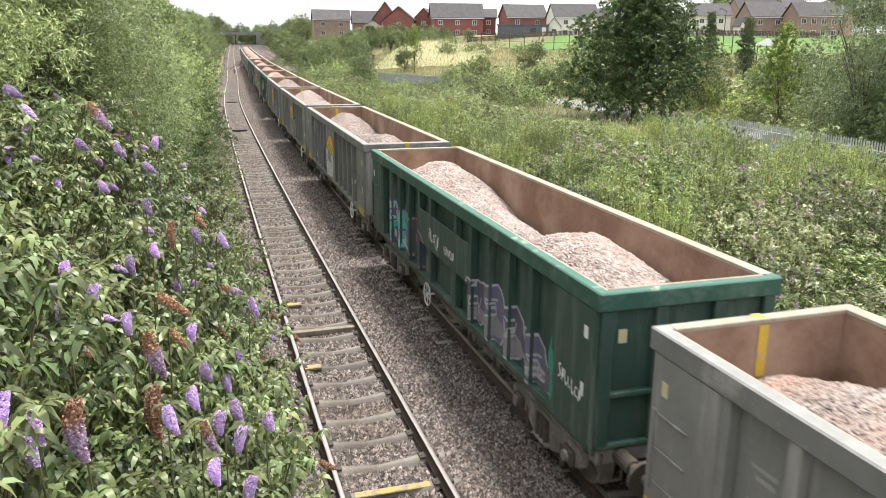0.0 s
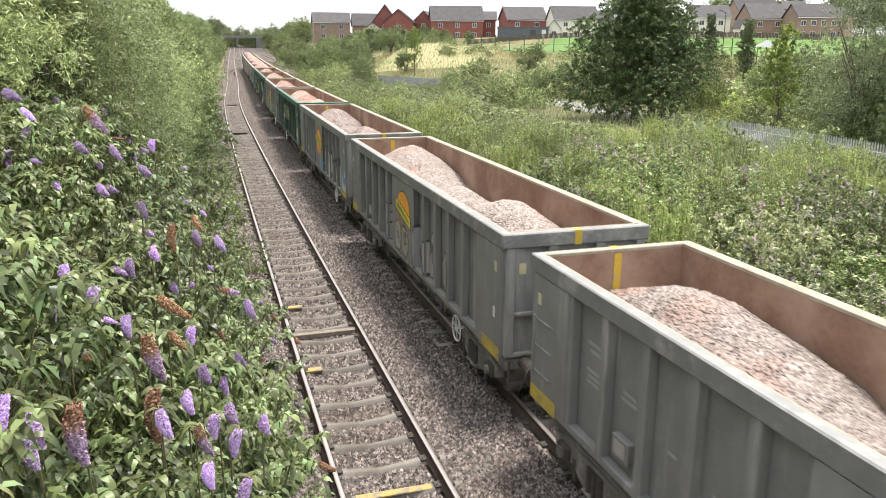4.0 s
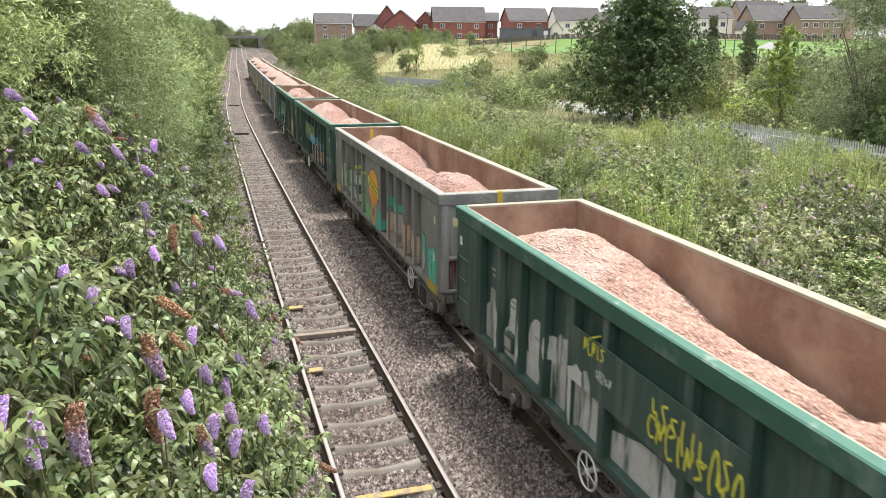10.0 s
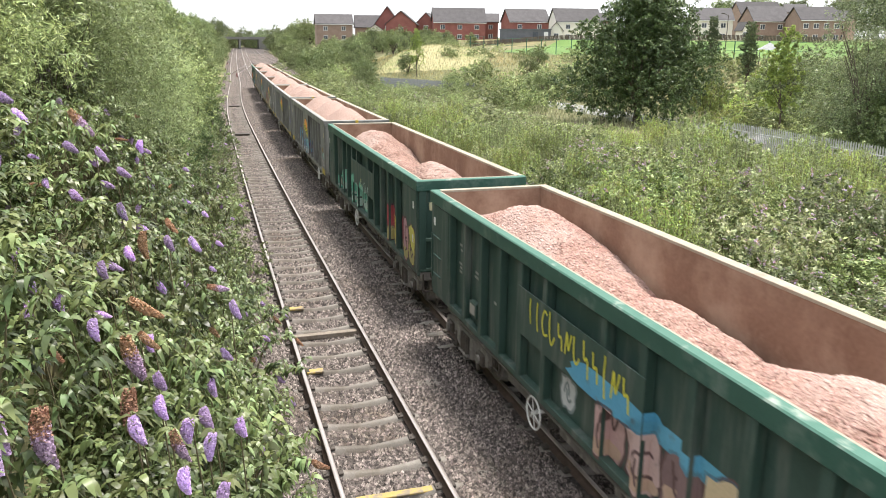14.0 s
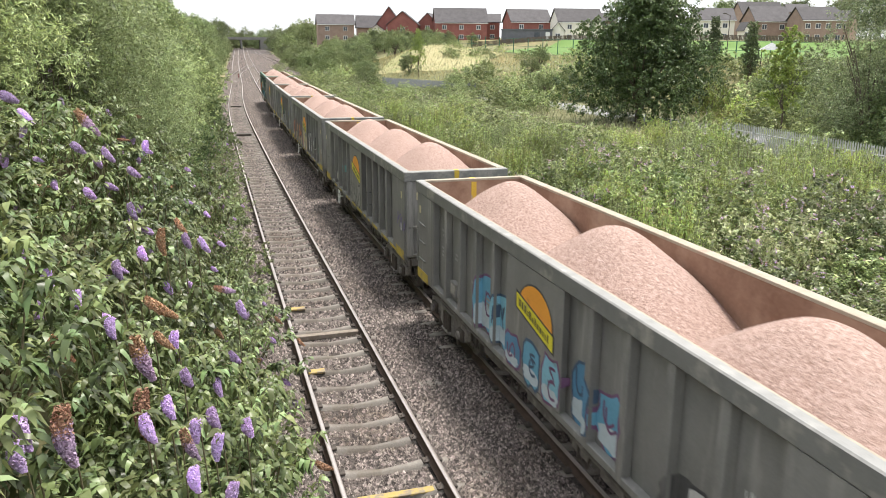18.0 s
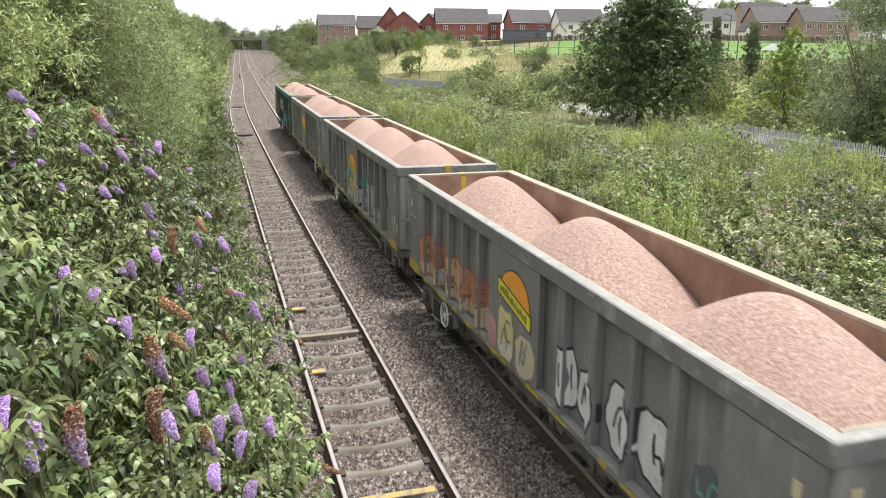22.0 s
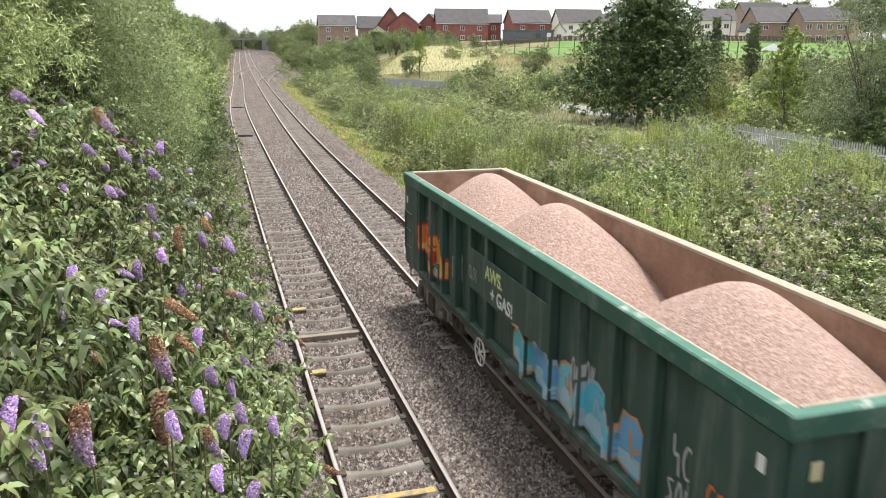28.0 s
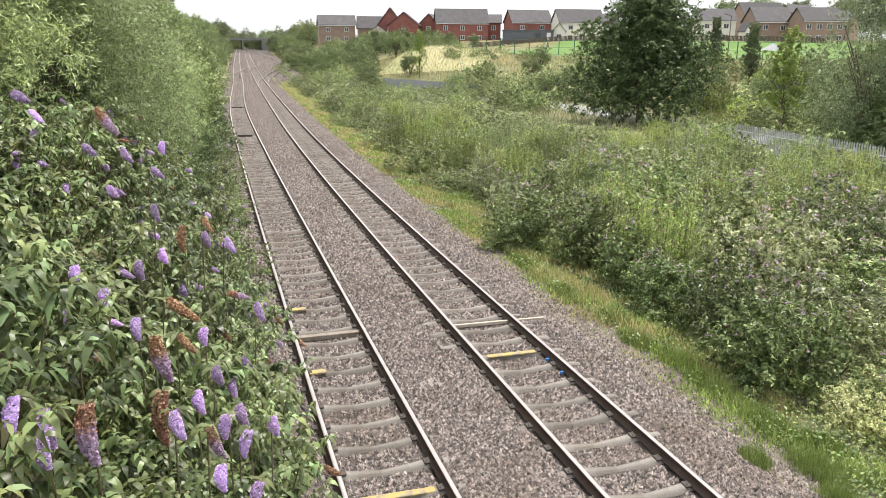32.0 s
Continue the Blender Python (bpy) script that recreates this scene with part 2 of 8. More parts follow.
M = dict(
    # bed darker than the stones: shade in the gaps is put into its colour
    ballast=material("ballast_bed", (0.022, 0.018, 0.016), (0.13, 0.108, 0.098), scale=2.0, fine=26.0, bump=1.0, dist=0.05, rough=0.95, contrast=(0.40, 0.62), stain=(0.07, 0.05, 0.04), stain_scale=0.35, stain_at=(0.5, 0.75)),
    stone=material("ballast_stone", (0.034, 0.027, 0.024), (0.265, 0.225, 0.205), scale=13.0, fine=45.0, spread=0.75, contrast=(0.40, 0.62), island=True, bump=0.3, rough=0.9, stain=(0.10, 0.076, 0.058), stain_scale=0.45, stain_at=(0.50, 0.74)),
    concrete=material("sleeper_concrete", (0.155, 0.142, 0.127), (0.30, 0.274, 0.245), scale=5, fine=45, bump=0.7, dist=0.012, spread=0.2, rough=0.95, stain=(0.10, 0.08, 0.06), stain_at=(0.5, 0.68)),
    verge=material("stony_earth", (0.07, 0.06, 0.045), (0.20, 0.17, 0.135), scale=3.0, fine=30.0, bump=1.0, dist=0.05, rough=1.0, contrast=(0.4, 0.62), stain=(0.10, 0.115, 0.045), stain_scale=0.9, stain_at=(0.47, 0.6)),
    farsleeper=material("grimy_concrete", (0.14, 0.12, 0.104), (0.245, 0.213, 0.187), scale=5, fine=70, rough=0.9),
    timber=material("old_timber", (0.16, 0.13, 0.10), (0.33, 0.29, 0.24), scale=8, fine=90, spread=0.2, rough=0.9),
    pale=material("pale_timber", (0.36, 0.31, 0.25), (0.50, 0.44, 0.36), scale=8, fine=90, rough=0.9),
    yellow=material("yellow_paint", (0.50, 0.33, 0.03), (0.60, 0.42, 0.07), scale=7, fine=60, rough=0.7, stain=(0.35, 0.30, 0.24), stain_scale=6, stain_at=(0.58, 0.68)),
    cornerpaint=material("chipped_yellow_paint", (0.42, 0.31, 0.05), (0.52, 0.40, 0.08), scale=5, fine=50, rough=0.75, stain=(0.17, 0.165, 0.15), stain_scale=2.2, stain_at=(0.52, 0.66)),
    padyellow=material("worn_yellow_paint", (0.37, 0.27, 0.08), (0.46, 0.36, 0.15), scale=9, fine=60, rough=0.85, stain=(0.24, 0.20, 0.15), stain_scale=9, stain_at=(0.47, 0.60)),
    canvas=material("grey_white_canvas", (0.22, 0.23, 0.23), (0.34, 0.35, 0.35), scale=2, fine=20, rough=0.9),
    rail=material("rail_rust", (0.05, 0.034, 0.027), (0.115, 0.078, 0.06), scale=4, fine=80, rough=0.85),
    railtop=material("rail_steel", (0.46, 0.41, 0.385), (0.60, 0.545, 0.515), scale=3, fine=50, rough=0.46, metal=0.9, bump=0.05),
    iron=material("dark_iron", (0.05, 0.045, 0.04), (0.11, 0.09, 0.075), scale=8, fine=60, rough=0.8),
    under=material("underframe_grime", (0.11, 0.102, 0.094), (0.26, 0.24, 0.22), scale=3, fine=40, rough=0.9, stain=(0.42, 0.395, 0.36), stain_scale=2.5, stain_at=(0.52, 0.72)),
    green=material("wagon_green", (0.029, 0.062, 0.050), (0.046, 0.086, 0.071), scale=1.5, fine=40, bump=0.12, streak=True, rough=0.55, stain=(0.17, 0.18, 0.16), stain_scale=1.7, stain_at=(0.50, 0.80)),
    greenrim=material("rim_green", (0.026, 0.08, 0.06), (0.041, 0.107, 0.081), scale=3, fine=45, bump=0.12, rough=0.5, stain=(0.16, 0.21, 0.18), stain_scale=2.2, stain_at=(0.52, 0.75)),
    grey=material("wagon_grey", (0.172, 0.171, 0.163), (0.238, 0.235, 0.224), scale=1.5, fine=40, bump=0.12, streak=True, rough=0.6, stain=(0.40, 0.385, 0.36), stain_scale=1.5, stain_at=(0.53, 0.78)),
    greyrim=material("rim_grey", (0.145, 0.147, 0.14), (0.20, 0.20, 0.19), scale=3, fine=45, bump=0.12, rough=0.55, stain=(0.36, 0.34, 0.30), stain_scale=2.2, stain_at=(0.52, 0.7)),
    # rim tops: chipped, and paler than the sides with top light in the colour
    wornlittop=material("rim_worn_lit_top", (0.20, 0.20, 0.193), (0.30, 0.298, 0.286), scale=4, fine=50, rough=0.8, stain=(0.38, 0.37, 0.34), stain_scale=3.5, stain_at=(0.56, 0.7)),
    greentop=material("rim_worn_lit_green", (0.045, 0.125, 0.093), (0.075, 0.17, 0.13), scale=4, fine=50, rough=0.75, stain=(0.36, 0.38, 0.33), stain_scale=3.0, stain_at=(0.58, 0.72)),
    dustrim=material("rim_dusty", (0.26, 0.225, 0.17), (0.39, 0.35, 0.28), scale=4, fine=50, rough=0.9, stain=(0.30, 0.21, 0.16), stain_scale=2.5, stain_at=(0.56, 0.7)),
    lining=material("wagon_lining", (0.175, 0.098, 0.065), (0.26, 0.16, 0.112), scale=0.8, fine=18, bump=0.15, rough=0.88, stain=(0.40, 0.285, 0.21), stain_scale=0.55, stain_at=(0.46, 0.70)),
    coarse=material("crushed_stone", (0.19, 0.145, 0.125), (0.50, 0.43, 0.39), scale=15, fine=50, bump=1.0, dist=0.04, contrast=(0.40, 0.62), rough=0.95, stain=(0.40, 0.27, 0.22), stain_scale=0.55, stain_at=(0.55, 0.72)),
    chips=material("stone_chips", (0.27, 0.215, 0.19), (0.52, 0.465, 0.43), scale=0.9, fine=22, spread=0.40, island=True, rough=0.95, stain=(0.40, 0.27, 0.22), stain_scale=0.55, stain_at=(0.55, 0.72)),
    coarse2=material("red_crushed_stone", (0.20, 0.105, 0.08), (0.46, 0.32, 0.268), scale=15, fine=50, bump=1.0, dist=0.04, contrast=(0.40, 0.62), rough=0.95, stain=(0.40, 0.29, 0.25), stain_scale=0.5, stain_at=(0.48, 0.65)),
    chips2=material("red_stone_chips", (0.27, 0.15, 0.115), (0.46, 0.33, 0.28), scale=0.9, fine=22, spread=0.38, island=True, rough=0.95, stain=(0.42, 0.31, 0.27), stain_scale=0.5, stain_at=(0.48, 0.65)),
    sandy=material("fine_aggregate", (0.235, 0.148, 0.118), (0.51, 0.375, 0.325), scale=24, fine=80, bump=1.0, dist=0.03, rough=0.97, contrast=(0.40, 0.62), stain=(0.31, 0.225, 0.19), stain_scale=0.6, stain_at=(0.52, 0.80)),
    sandchips=material("fine_chips", (0.33, 0.22, 0.182), (0.52, 0.385, 0.335), scale=0.6, fine=38, spread=0.25, island=True, rough=0.97),
    white=material("white_paint", (0.62, 0.62, 0.60), (0.75, 0.75, 0.73), scale=6, fine=50, rough=0.6),
    label=material("pale_label", (0.52, 0.46, 0.27), (0.6, 0.55, 0.36), scale=9, fine=50, rough=0.6),
    soil=material("rough_ground", (0.1, 0.105, 0.045), (0.22, 0.2, 0.1), scale=0.25, fine=5.0, bump=0.8, dist=0.08, rough=1.0, stain=(0.26, 0.21, 0.11), stain_scale=0.05, stain_at=(0.55, 0.68)),
    lawn=material("mown_grass", (0.085, 0.16, 0.035), (0.125, 0.205, 0.05), scale=0.12, fine=3, bump=0.3, rough=0.95),
    drybank=material("dry_grass", (0.24, 0.22, 0.11), (0.40, 0.36, 0.20), scale=0.12, fine=2.5, bump=0.8, dist=0.1, rough=1.0, stain=(0.20, 0.225, 0.08), stain_scale=0.16, stain_at=(0.48, 0.62)),
    asphalt=material("road_asphalt", (0.22, 0.22, 0.22), (0.32, 0.32, 0.32), scale=0.5, fine=20, rough=0.9),
    bark=material("bark", (0.07, 0.055, 0.04), (0.17, 0.14, 0.11), scale=10, fine=50, bump=0.6, dist=0.02, rough=0.95),
    stem=material("green_stem", (0.13, 0.11, 0.06), (0.22, 0.19, 0.11), scale=10, fine=50, rough=0.9),
    bud=leafy("buddleia_leaf", (0.072, 0.102, 0.036), (0.205, 0.238, 0.095), 0.55, 0.24, 0.38),
    budpale=leafy("buddleia_leaf_pale", (0.17, 0.25, 0.10), (0.29, 0.38, 0.18), 0.3),
    scrub=leafy("scrub_leaf", (0.20, 0.255, 0.112), (0.44, 0.495, 0.225), 0.5, 0.24, 0.5),
    scrub2=leafy("scrub_leaf_bright", (0.225, 0.31, 0.115), (0.45, 0.52, 0.22), 0.45, 0.24, 0.5),
    scrub3=leafy("scrub_leaf_grey", (0.24, 0.275, 0.15), (0.455, 0.47, 0.285), 0.5),
    scrub4=leafy("bramble_leaf", (0.096, 0.147, 0.053), (0.25, 0.315, 0.127), 0.5, 0.2, 0.42),
    willow=leafy("willow_leaf", (0.19, 0.265, 0.10), (0.50, 0.585, 0.31), 0.6),
    oakleaf=leafy("oak_leaf", (0.042, 0.08, 0.029), (0.125, 0.195, 0.066), 0.5, 0.15),
    lime=leafy("young_leaf", (0.30, 0.43, 0.10), (0.52, 0.63, 0.20), 0.3, 0.42),
    far=leafy("far_leaf", (0.11, 0.15, 0.065), (0.235, 0.28, 0.13), 0.45),
    birch=leafy("grey_tree_leaf", (0.11, 0.16, 0.075), (0.22, 0.27, 0.14), 0.45),
    pale_flower=leafy("pale_yellow_flower", (0.58, 0.60, 0.28), (0.74, 0.74, 0.46), 0.3),
    conifer=leafy("conifer_leaf", (0.07, 0.105, 0.055), (0.14, 0.185, 0.095), 0.4, 0.15),
    dull=leafy("dull_flower", (0.36, 0.29, 0.35), (0.58, 0.50, 0.60), 0.3, 0.2, 0.85),
    purple=leafy("buddleia_flower", (0.60, 0.42, 0.71), (0.76, 0.59, 0.84), 0.12, 0.3, 0.8),
    spent=leafy("spent_flower", (0.33, 0.18, 0.11), (0.52, 0.33, 0.21), 0.3, 0.1, 0.9),
    fading=leafy("fading_flower", (0.50, 0.35, 0.50), (0.66, 0.49, 0.66), 0.15, 0.2, 0.8),
    grass=leafy("grass_blade", (0.16, 0.22, 0.05), (0.29, 0.35, 0.11), 0.5, 0.3, 0.5),
    straw=leafy("straw_blade", (0.31, 0.29, 0.115), (0.49, 0.45, 0.215), 0.3, 0.25, 0.6),
    brick=material("red_brick", (0.20, 0.075, 0.062), (0.29, 0.12, 0.10), scale=0.6, fine=10, spread=0.1, rough=0.9),
    buff=material("buff_brick", (0.26, 0.185, 0.145), (0.36, 0.27, 0.22), scale=0.6, fine=10, spread=0.1, rough=0.9),
    render=material("cream_render", (0.70, 0.675, 0.59), (0.78, 0.755, 0.67), scale=0.4, fine=8, rough=0.9),
    tile=material("roof_tile", (0.06, 0.056, 0.058), (0.10, 0.094, 0.097), scale=0.8, fine=12, spread=0.15, rough=0.85),
    slate=material("dark_cladding", (0.10, 0.105, 0.12), (0.15, 0.155, 0.17), scale=0.8, fine=12, rough=0.8),
    bridgecon=material("weathered_concrete", (0.14, 0.138, 0.132), (0.25, 0.245, 0.235), scale=0.3, fine=6, rough=0.95),
    glass=material("window_glass", (0.05, 0.06, 0.07), (0.09, 0.10, 0.12), scale=1, fine=4, rough=0.12, bump=0),
    galv=material("galvanised_steel", (0.40, 0.405, 0.40), (0.54, 0.54, 0.53), scale=3, fine=30, rough=0.6, metal=0.15, spread=0.1),
    greysteel=material("painted_grey_steel", (0.20, 0.215, 0.235), (0.29, 0.305, 0.325), scale=3, fine=30, rough=0.6, spread=0.1),
    greenfence=material("green_mesh_steel", (0.03, 0.09, 0.06), (0.05, 0.13, 0.085), scale=3, fine=30, rough=0.6),
    blue=material("blue_clip", (0.03, 0.14, 0.42), (0.05, 0.2, 0.5), scale=6, fine=30, rough=0.5),
    red=material("red_signal_paint", (0.16, 0.05, 0.045), (0.22, 0.08, 0.07), scale=6, fine=30, rough=0.6),
)

# ---------- mesh helpers ----------


def mesh_arrays(name, verts, faces, mats, index=None, smooth=False):
    """A mesh from an (n, 3) array of points and an (m, k) array of faces, all with k corners."""
    verts, faces = np.asarray(verts, np.float32), np.asarray(faces, np.int32)
    me = bpy.data.meshes.new(name)
    k = faces.shape[1]
    me.vertices.add(len(verts))
    me.vertices.foreach_set("co", verts.ravel())
    me.loops.add(faces.size)
    me.loops.foreach_set("vertex_index", faces.ravel())
    me.polygons.add(len(faces))
    me.polygons.foreach_set("loop_start", np.arange(0, faces.size, k, dtype=np.int32))
    me.polygons.foreach_set("loop_total", np.full(len(faces), k, np.int32))
    for m in mats if isinstance(mats, (list, tuple)) else [mats]:
        me.materials.append(m)
    if index is not None:
        me.polygons.foreach_set("material_index", np.asarray(index, np.int32))
    if smooth:
        me.polygons.foreach_set("use_smooth", np.ones(len(faces), bool))
    me.update(calc_edges=True)
    return me


def part(name, data, mat, parent, label=""):
    """Links a bmesh or a mesh as one object under a thing or a part."""
    if isinstance(data, bmesh.types.BMesh):
        me = bpy.data.meshes.new(name)
        data.to_mesh(me)
        data.free()
        data = me
    if mat is not None and not data.materials:
        data.materials.append(mat)
    ob = new(name, data)
    ob.parent = parent
    if label:
        ob["label"] = label
    return ob


def thing(name, label, category, group="", kind="", at=None):
    ob = tagged(new(name), label, category, group, kind)
    if at is not None:
        ob.matrix_basis = at
    return ob


def box(bm, x0, x1, y0, y1, z0, z1, bevel=0.0, turn=None):
    r = bmesh.ops.create_cube(bm, size=1.0)
    m = Matrix.Translation(((x0 + x1) / 2, (y0 + y1) / 2, (z0 + z1) / 2)) @ Matrix.Diagonal((x1 - x0, y1 - y0, z1 - z0, 1))
    bmesh.ops.transform(bm, matrix=(turn @ m) if turn else m, verts=r["verts"])
    if bevel:
        es = list({e for v in r["verts"] for e in v.link_edges})
        bmesh.ops.bevel(bm, geom=es, offset=bevel, segments=1, affect='EDGES', profile=0.5)
    return bm


def boxed(*a, **k):
    return box(bmesh.new(), *a, **k)


def tube(bm, a, b, r0, r1=None, sides=8, caps=True):
    a, b = Vector(a), Vector(b)
    d = b - a
    m = Matrix.Translation((a + b) / 2) @ d.to_track_quat('Z', 'Y').to_matrix().to_4x4()
    bmesh.ops.create_cone(bm, cap_ends=caps, segments=sides, radius1=r0, radius2=r0 if r1 is None else r1, depth=d.length, matrix=m)
    return bm


def ring(bm, centre, r, thick, axis='X', sides=20):
    """A torus of rectangular section round an axis."""
    n = 4
    vs = []
    for i in range(sides):
        a = 2 * math.pi * i / sides
        for j in range(n):
            b = 2 * math.pi * j / n
            rr, h = r + thick * math.cos(b), thick * math.sin(b)
            p = (h, rr * math.cos(a), rr * math.sin(a)) if axis == 'X' else (rr * math.cos(a), rr * math.sin(a), h)
            vs.append(bm.verts.new(Vector(centre) + Vector(p)))
    for i in range(sides):
        for j in range(n):
            bm.faces.new((vs[i * n + j], vs[(i + 1) % sides * n + j], vs[(i + 1) % sides * n + (j + 1) % n], vs[i * n + (j + 1) % n]))
    return bm


# ---------- the plan of the line ----------


def t2x(y):
    """Centre line of the far track, on which the train runs."""
    if y <= 70:
        return 5.775 - 0.00685 * y + 0.754 * (y / 50) ** 2
    d = y - 70
    return 6.773 + 0.0354 * d + 2.67e-5 * d * d


def t1x(y):
    """Centre line of the near track."""
    a = 2.2505 + 0.325 * (y / 50) ** 2
    w = min(1, max(0, (y - 60) / 70))
    w = w * w * (3 - 2 * w)
    return a * (1 - w) + (t2x(y) - 3.6) * w


def rise(y):
    return 3.5 * (max(0.0, min(y, 420) - 100) / 280) ** 1.5


def heading(f, y):
    return math.atan2(f(y + 0.5) - f(y - 0.5), 1.0)


def smooth(a, b, v):
    w = min(1.0, max(0.0, (v - a) / (b - a)))
    return w * w * (3 - 2 * w)


def ground_z(x, y):
    """Height of the ground: formation, cutting side, low land beyond the line, and the hill with the houses."""
    e = rise(y)
    base = e - 0.42
    xl, xr = t1x(y) - 1.75 + 0.55 * (1 - smooth(12, 22, y)), t2x(y) + 2.6
    if x < xl:
        d = xl - x
        near = 1 - smooth(10, 30, y)
        h = 4.4 * smooth(0.0, 5.4 - 1.8 * near, d) + 0.02 * d
        return base + h + 0.15 * math.sin(x * 1.7 + y * 0.6) * min(1, d / 2)
    if x > xr:
        d = x - xr
        low = base - 0.35 * smooth(0.2, 3.5, d) + 0.12 * math.sin(x * 0.9) * math.sin(y * 0.5) * min(1, d / 3)
        r = 0.75 * x + 0.66 * y
        hill = -0.75 + 4.6 * smooth(94, 150, r) + 1.2 * smooth(146, 172, r) + 0.45 * smooth(168, 186, r) + 2.3 * math.exp(-((x - 47) / 11) ** 2 - ((y - 160) / 14) ** 2) + 2.0 * smooth(186, 201, r) + 0.8 * smooth(200, 240, r)
        w = smooth(9, 34, d)
        return low * (1 - w) + hill * w
    return base
# ---------- ground ----------


def spaced(stops):
    out = [stops[0][0]]
    for (a, s0), (b, _) in zip(stops, stops[1:]):
        n = max(1, round((b - a) / s0))
        out += [a + (b - a) * (i + 1) / n for i in range(n)]
    return out


def make_ground():
    xs = spaced([(-1500, 300), (-300, 60), (-60, 8), (-12, 0.8), (0, 0.5), (12, 0.8), (44, 3), (180, 10), (300, 60), (600, 300), (1800, 1)])
    ys = spaced([(-300, 60), (-60, 10), (-10, 1.0), (40, 2.0), (120, 4), (420, 40), (700, 300), (4000, 1)])
    nx = len(xs)
    v = [(x, y, ground_z(x, y)) for y in ys for x in xs]
    f = [(j * nx + i, j * nx + i + 1, (j + 1) * nx + i + 1, (j + 1) * nx + i) for j in range(len(ys) - 1) for i in range(nx - 1)]
    tagged(new("ground", mesh_arrays("ground", v, f, M["soil"], smooth=True)), "rough railway ground with weeds and dry grass", "ground", kind="structure")


make_ground()


def strip(name, xa, xb, ys, mat, dz, label, category, na=6):
    """A sheet that follows the line between two sideways limits, given as functions of y."""
    v, f = [], []
    for y in ys:
        for i in range(na):
            w = i / (na - 1)
            x = xa(y) * (1 - w) + xb(y) * w
            v.append((x, y, dz(x, y, w)))
    for j in range(len(ys) - 1):
        for i in range(na - 1):
            f.append((j * na + i, j * na + i + 1, (j + 1) * na + i + 1, (j + 1) * na + i))
    return tagged(new(name, mesh_arrays(name, v, f, mat, smooth=True)), label, category, kind="structure")


def bare(side, y):
    """How far the sleeper ends of the far track lie free of stones, on either side of it."""
    if side < 0:
        return smooth(13, 16, y) * (1 - smooth(26, 34, y)) * (0.75 + 0.25 * math.sin(2.1 * y))
    return smooth(9, 12, y) * (1 - smooth(34, 46, y)) * (0.7 + 0.3 * math.sin(1.3 * y + 1))


def bed_z(x, y):
    """Top of the ballast: level between the sleeper ends, a shoulder to both sides, slightly uneven."""
    a, b = t1x(y) - 1.55, t2x(y) + 1.75 + 7.6 * smooth(120, 175, y)
    h = -0.222 + rise(y) + 0.016 * math.sin(3.1 * x + 1.3 * y) * math.sin(2.3 * y - x)
    # drawn up a little round the sleeper ends, outside the rails
    for f in (t1x, t2x):
        c = abs(x - f(y))
        h -= 0.045 * (1 - smooth(0.45, 0.72, c))
        if 0.85 < c < 1.9:
            free = bare(x - f(y), y) if f is t2x else 0.0
            h += (0.045 - 0.06 * free) * smooth(0.85, 1.0, c) * (1 - smooth(1.5 - 0.2 * free, 1.9, c))
    if x < a:
        h -= 0.34 * smooth(0, 0.9, a - x)
    if x > b:
        h -= 0.36 * smooth(0, 1.05, x - b)
    return h


BED_Y = spaced([(-40, 2), (0, 0.5), (40, 1.5), (120, 5), (430, 1)])
strip("ballast_bed", lambda y: t1x(y) - 2.5, lambda y: t2x(y) + 2.85 + 7.6 * smooth(120, 175, y), BED_Y, M["ballast"], lambda x, y, w: bed_z(x, y), "grey-brown crushed stone ballast under both tracks", "ballast", na=60)


strip("verge", lambda y: t2x(y) + 2.55, lambda y: t2x(y) + 5.2, spaced([(-4, 0.5), (40, 1.5), (118, 1)]), M["verge"], lambda x, y, w: max(ground_z(x, y), bed_z(x, y) - 0.03) + 0.012 - 0.05 * (w > 0.98), "stony earth with thin grass beside the ballast", "verge", na=14)

SLEEP1, SLEEP2 = 2.705, 4.1


